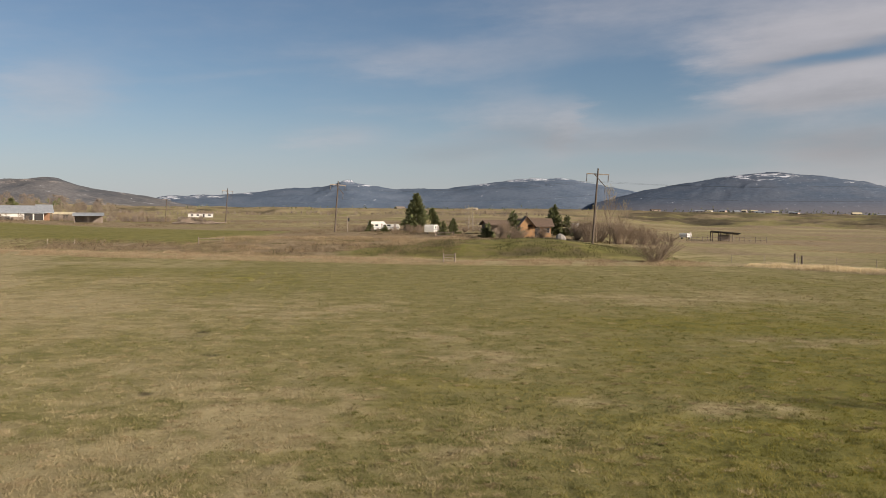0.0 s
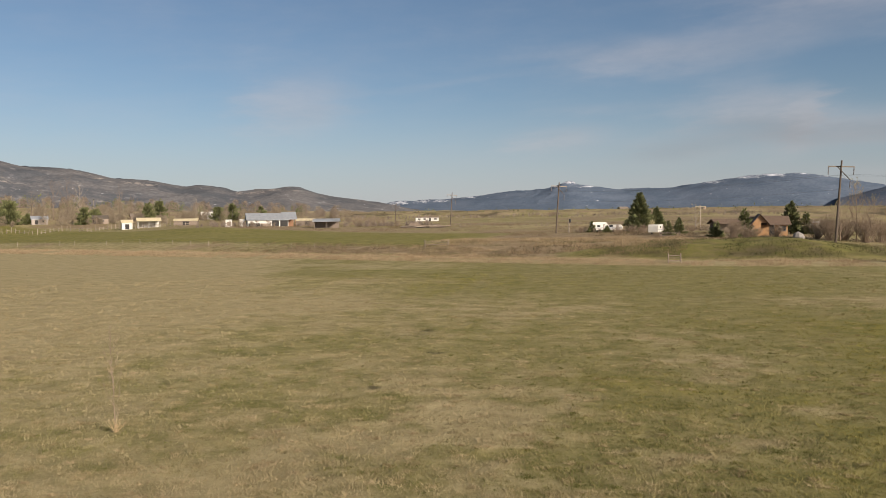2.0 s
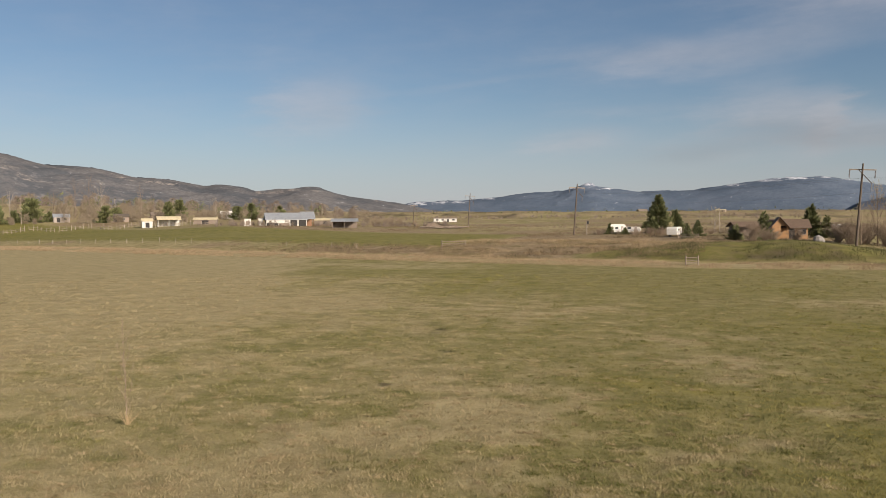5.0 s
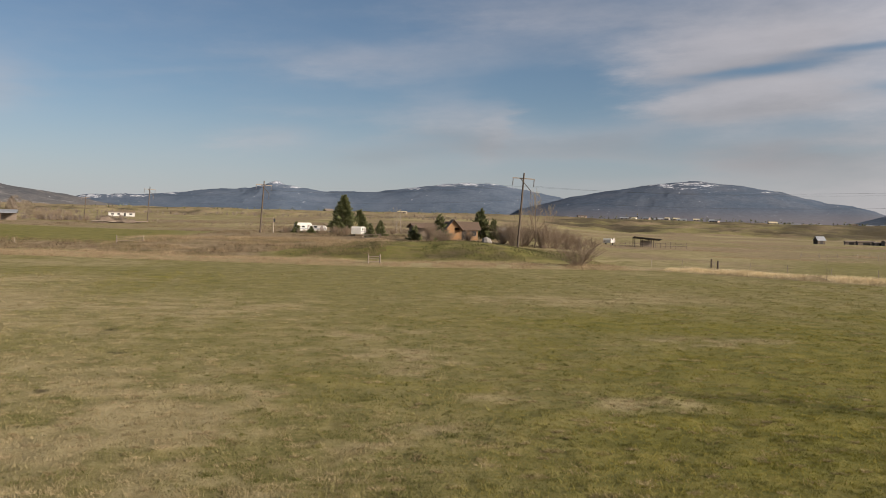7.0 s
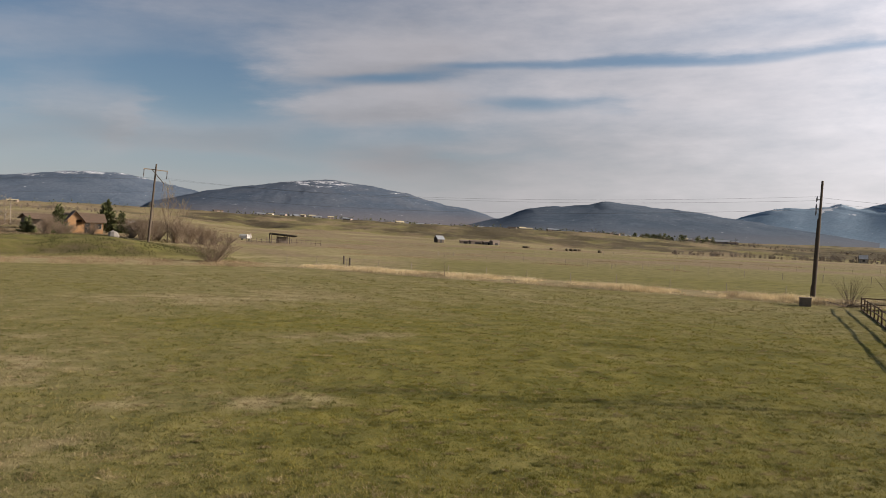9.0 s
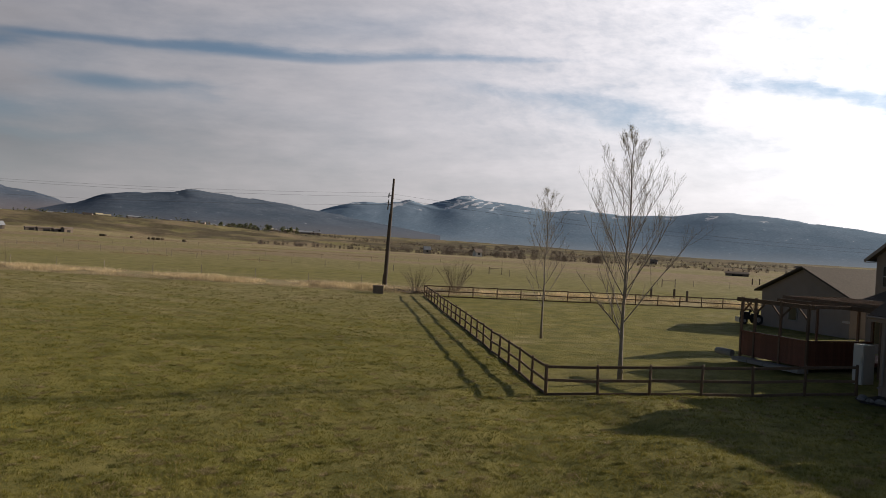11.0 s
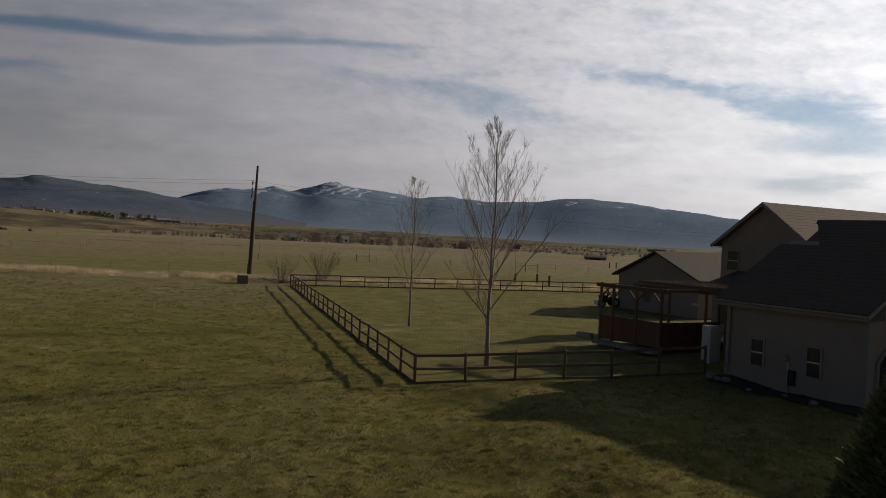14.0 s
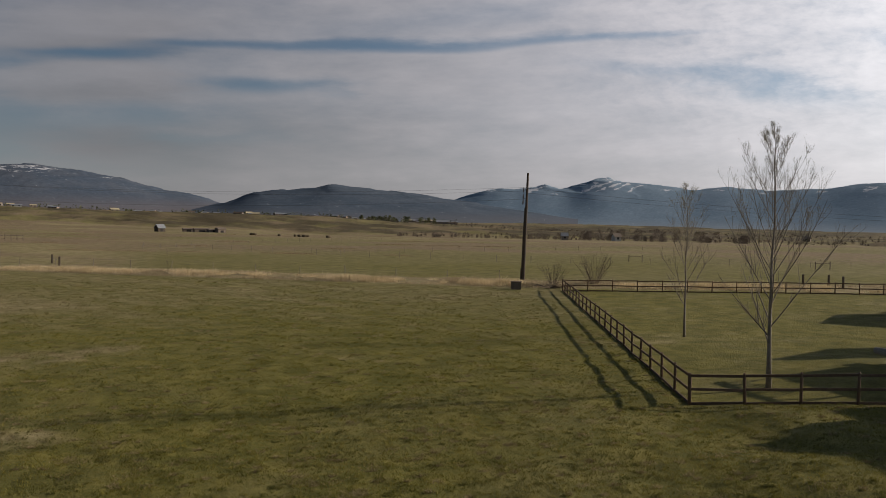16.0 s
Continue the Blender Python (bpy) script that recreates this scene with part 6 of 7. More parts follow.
gable("low_shed", facing(24.0, 400, -6), 8.2, 5.0, 1.9, 2.7, OLDWOOD, TAN_ROOF, "long low shed with tan roof", 0.4, openings=((0, 1, 0, 2.0, 1.5, "dark"),), group="western farm buildings")
gable("veranda_shed", facing(22.6, 300, -4), 8.4, 5.0, 2.3, 3.1, OLDWOOD, METAL_ROOF, "open-fronted grey shed with metal roof", 0.5, True, group="western farm buildings")
gable("white_trailer", facing(28.95, 328), 2.4, 4.6, 2.3, 2.5, WHITE, WHITE, "white horse trailer parked beside barn", 0.05, openings=((0, 0, 0.3, 1.2, 1.5, "wood"),), group="western farm buildings", category="trailer")
gable("white_trailer", facing(28.1, 330), 1.8, 4.6, 2.5, 2.7, WHITE, WHITE, "white horse trailer parked beside barn", 0.05, group="western farm buildings", category="trailer")
gable("brown_house", facing(45.1, 430, -20), 9.0, 8.0, 3.4, 5.6, LOG, METAL_ROOF, "brown farmhouse with pale metal roof", 0.6, openings=((0, -2, 1.0, 1.2, 1.1, "window"), (0, 2, 0, 1.0, 2.1, "dark")), group="western farm buildings", category="house")
gable("red_shed", facing(46.35, 390, 4), 13.5, 5.0, 3.9, 4.4, BARN_RED, BARN_RED, "rusty red board shed beside corral", 0.2, openings=((0, -4.3, 0, 1.8, 2.2, "dark"),), group="western farm buildings")
gable("horse_barn", facing(51.9, 405, 2), 30.0, 14.0, 5.0, 9.4, BARN_RED, METAL_ROOF, "red horse barn with grey metal roof and lean-to", 0.8, openings=((0, -3, 0, 3.5, 2.6, "dark"), (0, 5, 0, 3.0, 2.6, "dark")), group="western farm buildings", category="barn")
lean = empty("lean_to", facing(51.4, 393, 2), "grey metal lean-to roof on posts before horse barn", "shelter", "western farm buildings")
part("roof", slab((-15, -4.0, 4.2), (16.5, -4.0, 4.2), (16.5, 4.0, 5.8), (-15, 4.0, 5.8), 0.14), METAL_ROOF, lean)
part("front_boards", Mesh().box((-13.5, -1.6, -0.5), (-2.0, -1.45, 4.3)), BARN_RED, lean)
part("front_boards", Mesh().box((2.5, -1.6, -0.5), (13.5, -1.45, 4.3)), BARN_RED, lean)
for x in np.linspace(-14.5, 16, 8):
    part("post", Mesh().box((x - 0.12, -3.8, -0.5), (x + 0.12, -3.5, 4.1)), OLDWOOD, lean)


for az_, d_, l_, wall_, roof_ in ((36.9, 436, 9.0, OLDWOOD, SHINGLE_MID), (40.2, 440, 7.0, TRIM, METAL_ROOF), (30.3, 470, 6.0, WHITE, WHITE), (29.7, 474, 5.0, WHITE, METAL_ROOF), (34.6, 450, 6.0, OLDWOOD, OLDWOOD)):
    gable("farm_outbuilding", facing(az_, d_, 6), l_, 5.0, 2.4, 3.8, wall_, roof_, "small farm outbuilding among bare trees", 0.3, openings=((0, -l_ * 0.2, 0, 1.4, 1.9, "dark"), (0, l_ * 0.22, 0.9, 1.2, 0.9, "window")), group="western farm buildings")
for az_, d_, h_ in ((49.7, 412, 13.0), (42.4, 430, 12.0), (37.1, 440, 11.0), (48.7, 410, 9.0)):
    plain_pole(spot(az_, d_), h_, 0.16, "grey wooden pole standing among farm buildings", POLE_GREY, group="farm poles")


def pickup(m, label, paint, box_body=False):
    ob = empty("truck", m, label, "truck")
    part("body", Mesh().box((-2.4, -0.9, 0.5), (2.4, 0.9, 1.05)).box((0.1, -0.85, 1.05), (1.3, 0.85, 1.75)), paint, ob)
    if box_body:
        part("camper_box", Mesh().box((-2.5, -1.0, 1.05), (0.05, 1.0, 2.5)), WHITE, ob)
    part("windscreen", Mesh().box((0.2, -0.87, 1.2), (1.2, 0.87, 1.65)), GLASS, ob)
    for x in (-1.5, 1.5):
        for y in (-0.85, 0.85):
            wh = part("wheel", Mesh().tube([(x, y - 0.12, 0.38), (x, y + 0.12, 0.38)], [0.38, 0.38], 14), RUBBER, ob)
            part("rim", Mesh().tube([(x, y - 0.13, 0.38), (x, y + 0.13, 0.38)], [0.2, 0.2], 10), STEEL, wh)
    return ob


gable("stock_trailer", facing(48.4, 398, 3), 8.4, 2.6, 3.0, 3.2, CONCRETE, METAL_ROOF, "grey metal stock trailer with slatted sides by corral", 0.1,
      openings=((0, -2.9, 1.5, 1.6, 1.2, "window"), (0, -0.6, 1.5, 1.8, 1.2, "window"), (0, 1.6, 1.5, 1.4, 1.2, "window"), (0, 3.4, 0.5, 1.2, 2.4, "dark")), category="trailer")
gable("long_white_trailer", facing(15.9, 480, 4), 13.0, 4.0, 1.9, 2.3, WHITE, OLDWOOD, "long white mobile home on far pasture", 0.2,
      openings=((0, -4.5, 0.8, 1.2, 0.7, "window"), (0, -1.5, 0.8, 1.2, 0.7, "window"), (0, 1.5, 0, 1.0, 1.7, "dark"), (0, 4.5, 0.8, 1.4, 0.7, "window")), category="mobile home")
flag = empty("flagpole", facing(46.6, 425), "thin pale flagpole with small faded flag", "flagpole")
part("pole", Mesh().tube([(0, 0, -0.3), (0, 0, 10.5)], [0.09, 0.05], 6), STEEL, flag)
part("flag", slab((0.05, 0, 9.0), (0.05, 0, 10.2), (0.9, 0.2, 9.8), (0.8, 0.2, 8.6), 0.03), WHITE, flag)
pickup(facing(49.6, 398, 185), "dark old pickup truck parked by corral", RUBBER)
pickup(facing(-8.8, 210, 80), "white box truck parked beside spruce", WHITE, True)


def camper(m, length, high, label):
    ob = empty("camper_trailer", m, label, "camper", "parked campers")
    L = length / 2
    outline = [(-L, 0.5), (L - 0.4, 0.5), (L, 0.9), (L, high - 0.6), (L - 0.5, high), (-L + 0.3, high), (-L, high - 0.4)]
    part("body", Mesh().prism(outline, -1.1, 1.1), WHITE, ob)
    part("stripe", Mesh().box((-L + 0.1, -1.12, 0.95), (L - 0.1, -1.1, 1.2)), METAL_ROOF, ob)
    part("window", Mesh().box((-L * 0.4, -1.13, 1.35), (0, -1.1, 1.8)), GLASS, ob)
    part("door", Mesh().box((L * 0.35, -1.13, 0.6), (L * 0.35 + 0.6, -1.1, 2.0)), TRIM, ob)
    for y in (-1.0, 1.0):
        part("wheel", Mesh().tube([(0.1, y - 0.1, 0.35), (0.1, y + 0.1, 0.35)], [0.35, 0.35], 12), RUBBER, ob)
    part("hitch", Mesh().beam((L, 0, 0.5), (L + 1.0, 0, 0.45), 0.1, 0.1), RUBBER, ob)
    part("jack", Mesh().tube([(L + 0.8, 0, 0), (L + 0.8, 0, 0.5)], [0.04, 0.04], 6), STEEL, ob)
    return ob


camper(facing(4.45, 225, 20), 4.2, 2.6, "white and pale blue camper trailer parked in farm yard")
camper(facing(3.5, 220, -5), 4.6, 1.9, "low white trailer parked in farm yard")
camper(facing(0.77, 195, 75), 4.4, 2.2, "white boxy trailer end facing meadow")
camper(facing(-15.9, 240, 70), 3.6, 1.7, "white small trailer beside corral")

# pale pipe corral of the western farm
pipes = empty("pipe_corral", Matrix.Identity(4), "pale weathered pipe and board corral fence", "fence", "", "structure")
for i in range(60):
    p_ = spot(45.5 - i * 0.235, 382 + 8 * math.sin(i * 0.5))
    q_ = spot(45.5 - (i + 1) * 0.235, 382 + 8 * math.sin((i + 1) * 0.5))
    part("post", Mesh().tube([(p_[0], p_[1], p_[2] - 0.3), (p_[0] + random.uniform(-0.4, 0.4), p_[1], p_[2] + random.uniform(1.4, 2.6))], [0.09, 0.08], 6), POLE_GREY if i % 3 else OLDWOOD, pipes)
    if i % 7:
        for h in (0.6, 1.3):
            part("rail", Mesh().beam((p_[0], p_[1], p_[2] + h), (q_[0], q_[1], q_[2] + h + random.uniform(-0.2, 0.2)), 0.08, 0.10), POLE_GREY if i % 2 else OLDWOOD, pipes)
for i in range(22):
    p_ = spot(52.5 - i * 0.28, 388)
    part("post", Mesh().tube([(p_[0], p_[1], p_[2] - 0.3), (p_[0], p_[1], p_[2] + random.uniform(1.3, 2.0))], [0.1, 0.09], 6), OLDWOOD, pipes)

# log cabin with a low gable and a taller front gable
gable("log_cabin", facing(-6.0, 182, 8), 7.0, 6.0, 2.3, 3.7, LOG_CABIN, RED_ROOF, "orange-brown log cabin with reddish roof", 0.6, openings=((0, 2.6, 0.9, 1.0, 0.9, "window"), (0, -2.5, 0.9, 1.0, 0.9, "window"), (0, 0.6, 0, 1.0, 2.0, "dark")), category="house")
gable("cabin_gable", facing(-5.55, 178.6, 98), 3.6, 2.8, 2.6, 4.2, LOG_CABIN, RED_ROOF, "steep log front gable of cabin porch", 0.5, True, category="porch")
gable("cabin_lean_roof", facing(-3.5, 198, 20), 5.0, 4.5, 2.2, 3.0, OLDWOOD, RED_ROOF, "open brown shelter with low reddish roof", 0.6, True, category="shelter")
rock = lone("boulder", Mesh().tube([(0, 0, -0.3), (0.05, 0, 0.5), (0, 0.05, 1.1), (0.1, 0, 1.35)], [0.9, 1.0, 0.75, 0.25], 9), ROCK, "large pale boulder on grassy mound", "boulder")
rock.matrix_world = pose(*spot(-7.85, 158))

# open shed with corral
shed = empty("open_shed", facing(-18.3, 228, 8), "dark open pole shed with sloping roof", "shed")
part("roof", slab((-3.4, -2.0, 2.75), (3.6, -2.2, 2.15), (3.6, 2.2, 1.75), (-3.4, 2.0, 2.35), 0.14), DARK, shed)
for x in (-3.2, -1.2, 0.8, 1.6):
    for y in (-1.9, 1.9):
        part("post", Mesh().tube([(x, y, -0.3), (x, y, 2.62 - (x + 3.2) * 0.085 - (0.4 if y > 0 else 0))], [0.1, 0.1], 8), POLE, shed)
part("back_boards", Mesh().box((-1.2, 1.75, 0.1), (1.6, 1.85, 1.7)), OLDWOOD, shed)
corral = empty("corral", facing(-18.3, 222), "weathered grey rail corral beside open shed", "corral", "", "structure")
for i in range(16):
    x = -9 + i * 1.25
    part("post", Mesh().tube([(x, 0, -0.3), (x + random.uniform(-0.1, 0.1), 0, random.uniform(1.3, 2.2) if i % 4 == 0 else 1.35)], [0.09, 0.08], 6), OLDWOOD, corral)
    if i < 15:
        for h in (0.5, 1.05):
            part("rail", Mesh().beam((x, -0.08, h), (x + 1.25, -0.08, h + random.uniform(-0.12, 0.12)), 0.06, 0.1), OLDWOOD, corral)

gable("far_barn", facing(-28.65, 400, 35), 3.6, 3.0, 1.8, 3.2, POLE, METAL_ROOF, "small dark weathered barn with pale metal roof", 0.3, openings=((0, 0, 0, 1.4, 1.8, "dark"),), category="barn")
for i, (az_, d_, l_, h_) in enumerate(((-30.4, 412, 5, 1.6), (-31.2, 408, 7, 1.7), (-32.0, 406, 6, 1.5), (-32.4, 404, 4, 2.2))):
    gable("ruined_shed", facing(az_, d_, 10 + i * 7), l_, 3.0, h_ * 0.75, h_, OLDWOOD, OLDWOOD, "low weathered farm ruin in far meadow", 0.2, openings=((0, 0, 0, l_ * 0.4, 1.0, "dark"),), group="far meadow ruins")
HAY = Mesh().tube([(-0.8, 0, 0.42), (0.8, 0, 0.42)], [0.48, 0.48], 14).data("hay", material("old_hay", (0.125, 0.098, 0.062), 0.95, (0.08, 0.064, 0.042), scale=5, bump=0.5), True)
for i, (az_, d_) in enumerate(((-34.4, 350), (-34.6, 350), (-36.2, 345), (-37.2, 342), (-37.5, 341), (-37.8, 341), (-38.0, 342), (-39.4, 335))):
    lone("hay_bale", HAY, None, "round weathered hay bale in far meadow", "hay bale", "", "hay bales", facing(az_, d_, i * 31))

# mound of scrap timber by the green plot
scrap = empty("timber_pile", facing(16.0, 290), "pile of pale boards and dark scrap on earth heap", "timber pile")
for i in range(14):
    g_ = random.Random(50 + i)
    x, y, a = g_.uniform(-7, 7), g_.uniform(-1.5, 1.5), g_.uniform(-0.4, 0.4)
    part("plank", Mesh().beam((x - 2.2 * math.cos(a), y - 2.2 * math.sin(a), 0.15 + g_.uniform(0, 0.8)), (x + 2.2 * math.cos(a), y + 2.2 * math.sin(a), 0.2 + g_.uniform(0, 0.5)), 0.3, 0.14), POLE_GREY if i % 2 else OLDWOOD, scrap)
hx, hy = np.meshgrid(np.linspace(-9, 9, 60), np.linspace(-2.5, 6, 28))
hz = 2.1 * np.exp(-((hx + 4) / 3.2) ** 2 - ((hy - 2.4) / 1.7) ** 2) + 1.2 * np.exp(-((hx - 3.5) / 3.0) ** 2 - ((hy - 2.2) / 1.6) ** 2)
hz = hz * (0.7 + 0.6 * value_noise(hx * 0.9 + 5, hy * 0.9, 4)) - 0.12
hi = np.arange(hx.size).reshape(hx.shape)
hq = np.stack([hi[:-1, :-1], hi[:-1, 1:], hi[1:, 1:], hi[1:, :-1]], -1).reshape(-1, 4)
part("heap", numpy_mesh("heap", np.stack([hx, hy, hz], -1).reshape(-1, 3), hq, TWIG, True), None, scrap, "dark brush and earth heap")

# houses on the benches and in the town beyond
g_ = random.Random(77)
TOWN = [(-14.0, 1230, 15), (-16.9, 1180, 11), (-18.2, 1180, 9), (-19.0, 1180, 8), (-20.4, 1130, 14), (-21.3, 1130, 8), (-27.3, 1100, 10), (-28.2, 1100, 8), (-33.5, 1150, 14), (-34.3, 1160, 9), (-36.0, 1160, 10), (-38.9, 1120, 26),
        (-43.5, 1200, 16), (-44.6, 1200, 12), (-45.9, 1180, 12), (-47.0, 1150, 22), (-47.7, 1150, 14), (2.9, 900, 10), (-2.0, 1000, 12)]
TOWN += [(g_.uniform(-16.5, -48), g_.uniform(1120, 1260), g_.uniform(6, 13)) for _ in range(30)]
for i, (az_, d_, l_) in enumerate(TOWN):
    gable("far_house", facing(az_, d_, g_.uniform(-25, 25)), l_ * 0.85, 7.0, 2.4, g_.uniform(3.2, 4.4), g_.choice([WHITE, STUCCO, STUCCO, OLDWOOD, TRIM] if az_ < 0 else [OLDWOOD, STUCCO]), g_.choice([METAL_ROOF, SHINGLE, TAN_ROOF, METAL_ROOF] if az_ < 0 else [OLDWOOD, SHINGLE_LIT]), "small pale house far across the valley", 0.5,
          openings=((0, -l_ * 0.25, 1.0, 1.6, 1.2, "window"), (0, l_ * 0.2, 1.0, 1.6, 1.2, "window")), group="far houses", category="house")
for i, (az_, d_, l_) in enumerate(((-55.2, 410, 3), (-58.6, 385, 3), (-70.2, 640, 5), (-79.0, 1000, 9), (-79.5, 900, 12))):
    gable("far_farmhouse", facing(az_, d_, g_.uniform(-30, 30)), l_, 4.0, 2.0, 3.4, (TRIM, WHITE, OLDWOOD, OLDWOOD, STUCCO)[i], METAL_ROOF if i == 0 else OLDWOOD, "small farm building far across pale meadow", 0.3, openings=((0, 0, 0.8, 1.0, 0.9, "window"),), group="far houses", category="house")


gable("low_shed", facing(-75.4, 266, 4), 6.4, 2.2, 0.7, 1.15, OLDWOOD, OLDWOOD, "long low dark feed shed in far meadow", 0.2, openings=((0, 0, 0, 3.0, 0.5, "dark"),))


def wood(name, bearings, dist, height, mat, label, seed, clumps, size, thin=0.045, rise=0.7):
    """A distant belt of trees as one mass of leaf or twig sprays with an uneven top."""
    g = np.random.default_rng(seed)
    a0, a1 = bearings
    trees = max(4, int(abs(a1 - a0) * dist / 57.3 / (height * 0.45)))
    at, dt = a0 + (a1 - a0) * g.random(trees), dist * (0.95 + 0.12 * g.random(trees))
    ht = height * (0.45 + 0.75 * g.random(trees) ** 1.5)
    pick = g.integers(0, trees, clumps)
    tx, ty = -np.sin(np.radians(at)) * dt, np.cos(np.radians(at)) * dt
    tz = land(tx, ty)
    f = g.random(clumps)
    rad = ht[pick] * 0.42 * np.sqrt(np.clip(1 - (f - 0.35) ** 2 * 2.2, 0.02, 1)) * np.sqrt(g.random(clumps))
    ang = g.random(clumps) * 2 * np.pi
    p = np.stack([tx[pick] + np.cos(ang) * rad, ty[pick] + np.sin(ang) * rad, tz[pick] + f * ht[pick]], -1)
    d = g.normal(0, 1, (clumps, 3))
    d[:, 2] = np.abs(d[:, 2]) * 0.8 + rise
    d /= np.linalg.norm(d, axis=1)[:, None]
    side = np.cross(d, g.normal(0, 1, (clumps, 3)))
    side /= np.linalg.norm(side, axis=1)[:, None]
    v = np.stack([p - side * size * thin, p + side * size * thin, p + d * size * (0.6 + 0.9 * g.random(clumps))[:, None]], 1).reshape(-1, 3)
    return lone(name, numpy_mesh(name, v, np.arange(clumps * 3).reshape(-1, 3), mat), None, label, "woods", "stuff")


BARE_WEST = leaf_material("western_bare_twigs", (0.135, 0.110, 0.080), (0.250, 0.205, 0.150))
BARE_FAR = leaf_material("far_bare_twigs", (0.125, 0.100, 0.082), (0.215, 0.175, 0.142))
wood("riverside_woods", (-55, -67), 470, 6.0, BARE_FAR, "belt of leafless brown riverside trees", 1, 30000, 1.1, 0.022)
wood("riverside_woods", (-44, -58), 520, 2.6, BARE_FAR, "low leafless brown riverside trees and brush", 21, 16000, 1.0, 0.03)
wood("riverside_woods", (-50, -82), 600, 2.2, BARE_FAR, "low leafless brown riverside scrub", 2, 16000, 1.2)
wood("valley_woods", (-40, -82), 900, 3.0, BARE_FAR, "distant brown wooded strip along the valley", 3, 12000, 1.8)
wood("pasture_brush", (14, -12), 300, 0.9, BARE_WEST, "low leafless brown brush on pasture behind farm yard", 31, 16000, 0.5, 0.035, 0.4)
wood("pasture_brush", (6, -9), 226, 1.1, BARE_WEST, "low leafless brown brush round farm yard", 32, 12000, 0.6, 0.03, 0.4)
wood("town_trees", (-14, -48), 1190, 5.5, NEEDLES, "scattered dark conifers between far houses", 4, 1600, 2.0, 0.3, 0.4)
wood("bench_trees", (24, -10), 900, 4.5, NEEDLES, "scattered dark trees on far benches", 5, 500, 1.6, 0.3, 0.4)
wood("bench_brush", (22, -8), 560, 2.2, BARE_FAR, "low brown brush on far pasture", 6, 9000, 1.1)
wood("western_woods", (48.5, 21), 446, 4.5, BARE_WEST, "leafless tan brush behind western farm", 17, 42000, 1.0, 0.05, 0.35)
wood("western_woods", (53, 30), 480, 5.5, BARE_WEST, "leafless tan-brown trees behind western farm", 18, 30000, 1.2, 0.04, 0.35)
wood("western_woods", (62, 46.8), 455, 22.0, BARE_WEST, "tall leafless tan trees behind western farm", 9, 42000, 1.9, 0.05, 0.35)
wood("western_woods", (60, 21), 520, 7.5, BARE_WEST, "leafless tan-brown trees behind western farm", 7, 34000, 1.4, 0.045, 0.35)
wood("western_woods", (60, 22), 640, 9.0, BARE_FAR, "grey-brown leafless woods at hill foot", 15, 40000, 1.9, 0.07, 0.3)
wood("western_conifers", (58, 24), 580, 7.0, NEEDLES, "scattered dark conifers among leafless woods", 16, 2600, 1.3, 0.25, 0.4)
wood("farm_brush", (31, 15), 325, 1.8, BARE_FAR, "low leafless brown brush round farm sheds", 12, 9000, 0.9)
wood("town_trees", (-41.5, -46.5), 1100, 8.0, NEEDLES, "dark trees round the far town", 8, 1600, 2.2, 0.3, 0.4)


# ---- grass ----
def blade_material(name, kinds):
    """Blades that take the tone of the growth they stand in."""
    m = bpy.data.materials.new(name)
    m.use_nodes = True
    k = Nodes(m.node_tree)
    b = k.n("ShaderNodeBsdfPrincipled")
    through_leaf = k.n("ShaderNodeBsdfTranslucent")
    both = k.n("ShaderNodeMixShader")
    both.inputs[0].default_value = 0.30
    k.t.links.new(b.outputs[0], both.inputs[1])
    k.t.links.new(through_leaf.outputs[0], both.inputs[2])
    k.t.links.new(both.outputs[0], k.n("ShaderNodeOutputMaterial").inputs[0])
    parts = k.n("ShaderNodeSeparateColor")
    cover = k.n("ShaderNodeAttribute", attribute_name="cover")
    k.t.links.new(cover.outputs["Color"], parts.inputs[0])
    own = k.n("ShaderNodeNewGeometry").outputs["Random Per Island"]
    rnd = k.n("ShaderNodeAttribute", attribute_name="tone").outputs["Fac"]
    base = k.mix(rnd, kinds[0], kinds[1])
    lush = k.mix(rnd, kinds[2], kinds[3])
    dry = k.mix(rnd, kinds[4], kinds[5])
    jitter = k.math("ADD", k.math("MULTIPLY_ADD", own, 0.3, -0.15), k.math("MULTIPLY_ADD", rnd, 0.5, -0.25))
    c = k.mix(k.step(k.math("ADD", parts.outputs[0], jitter), 0.02, 1.0), base, lush)
    c = k.mix(k.step(k.math("ADD", parts.outputs[1], jitter), 0.12, 0.95), c, dry)
    c = k.mix(k.step(k.math("ADD", cover.outputs["Alpha"], jitter), 0.30, 0.80), c, k.mix(rnd, (0.045, 0.050, 0.022), (0.10, 0.092, 0.045)))
    k.put(b.inputs["Base Color"], c)
    k.put(through_leaf.inputs["Color"], c)
    b.inputs["Roughness"].default_value = 0.85
    b.inputs["Specular IOR Level"].default_value = 0.1
    return m


def tussocks(x, y):
    """How thick the sward stands, from 0 between the tussocks to 1 on them."""
    return 0.5 * value_noise(x / 0.24 + 7, y / 0.24, 2) + 0.3 * value_noise(x / 0.75 + 3, y / 0.75 + 5, 2) + 0.2 * value_noise(x / 2.4, y / 2.4 + 8, 2)


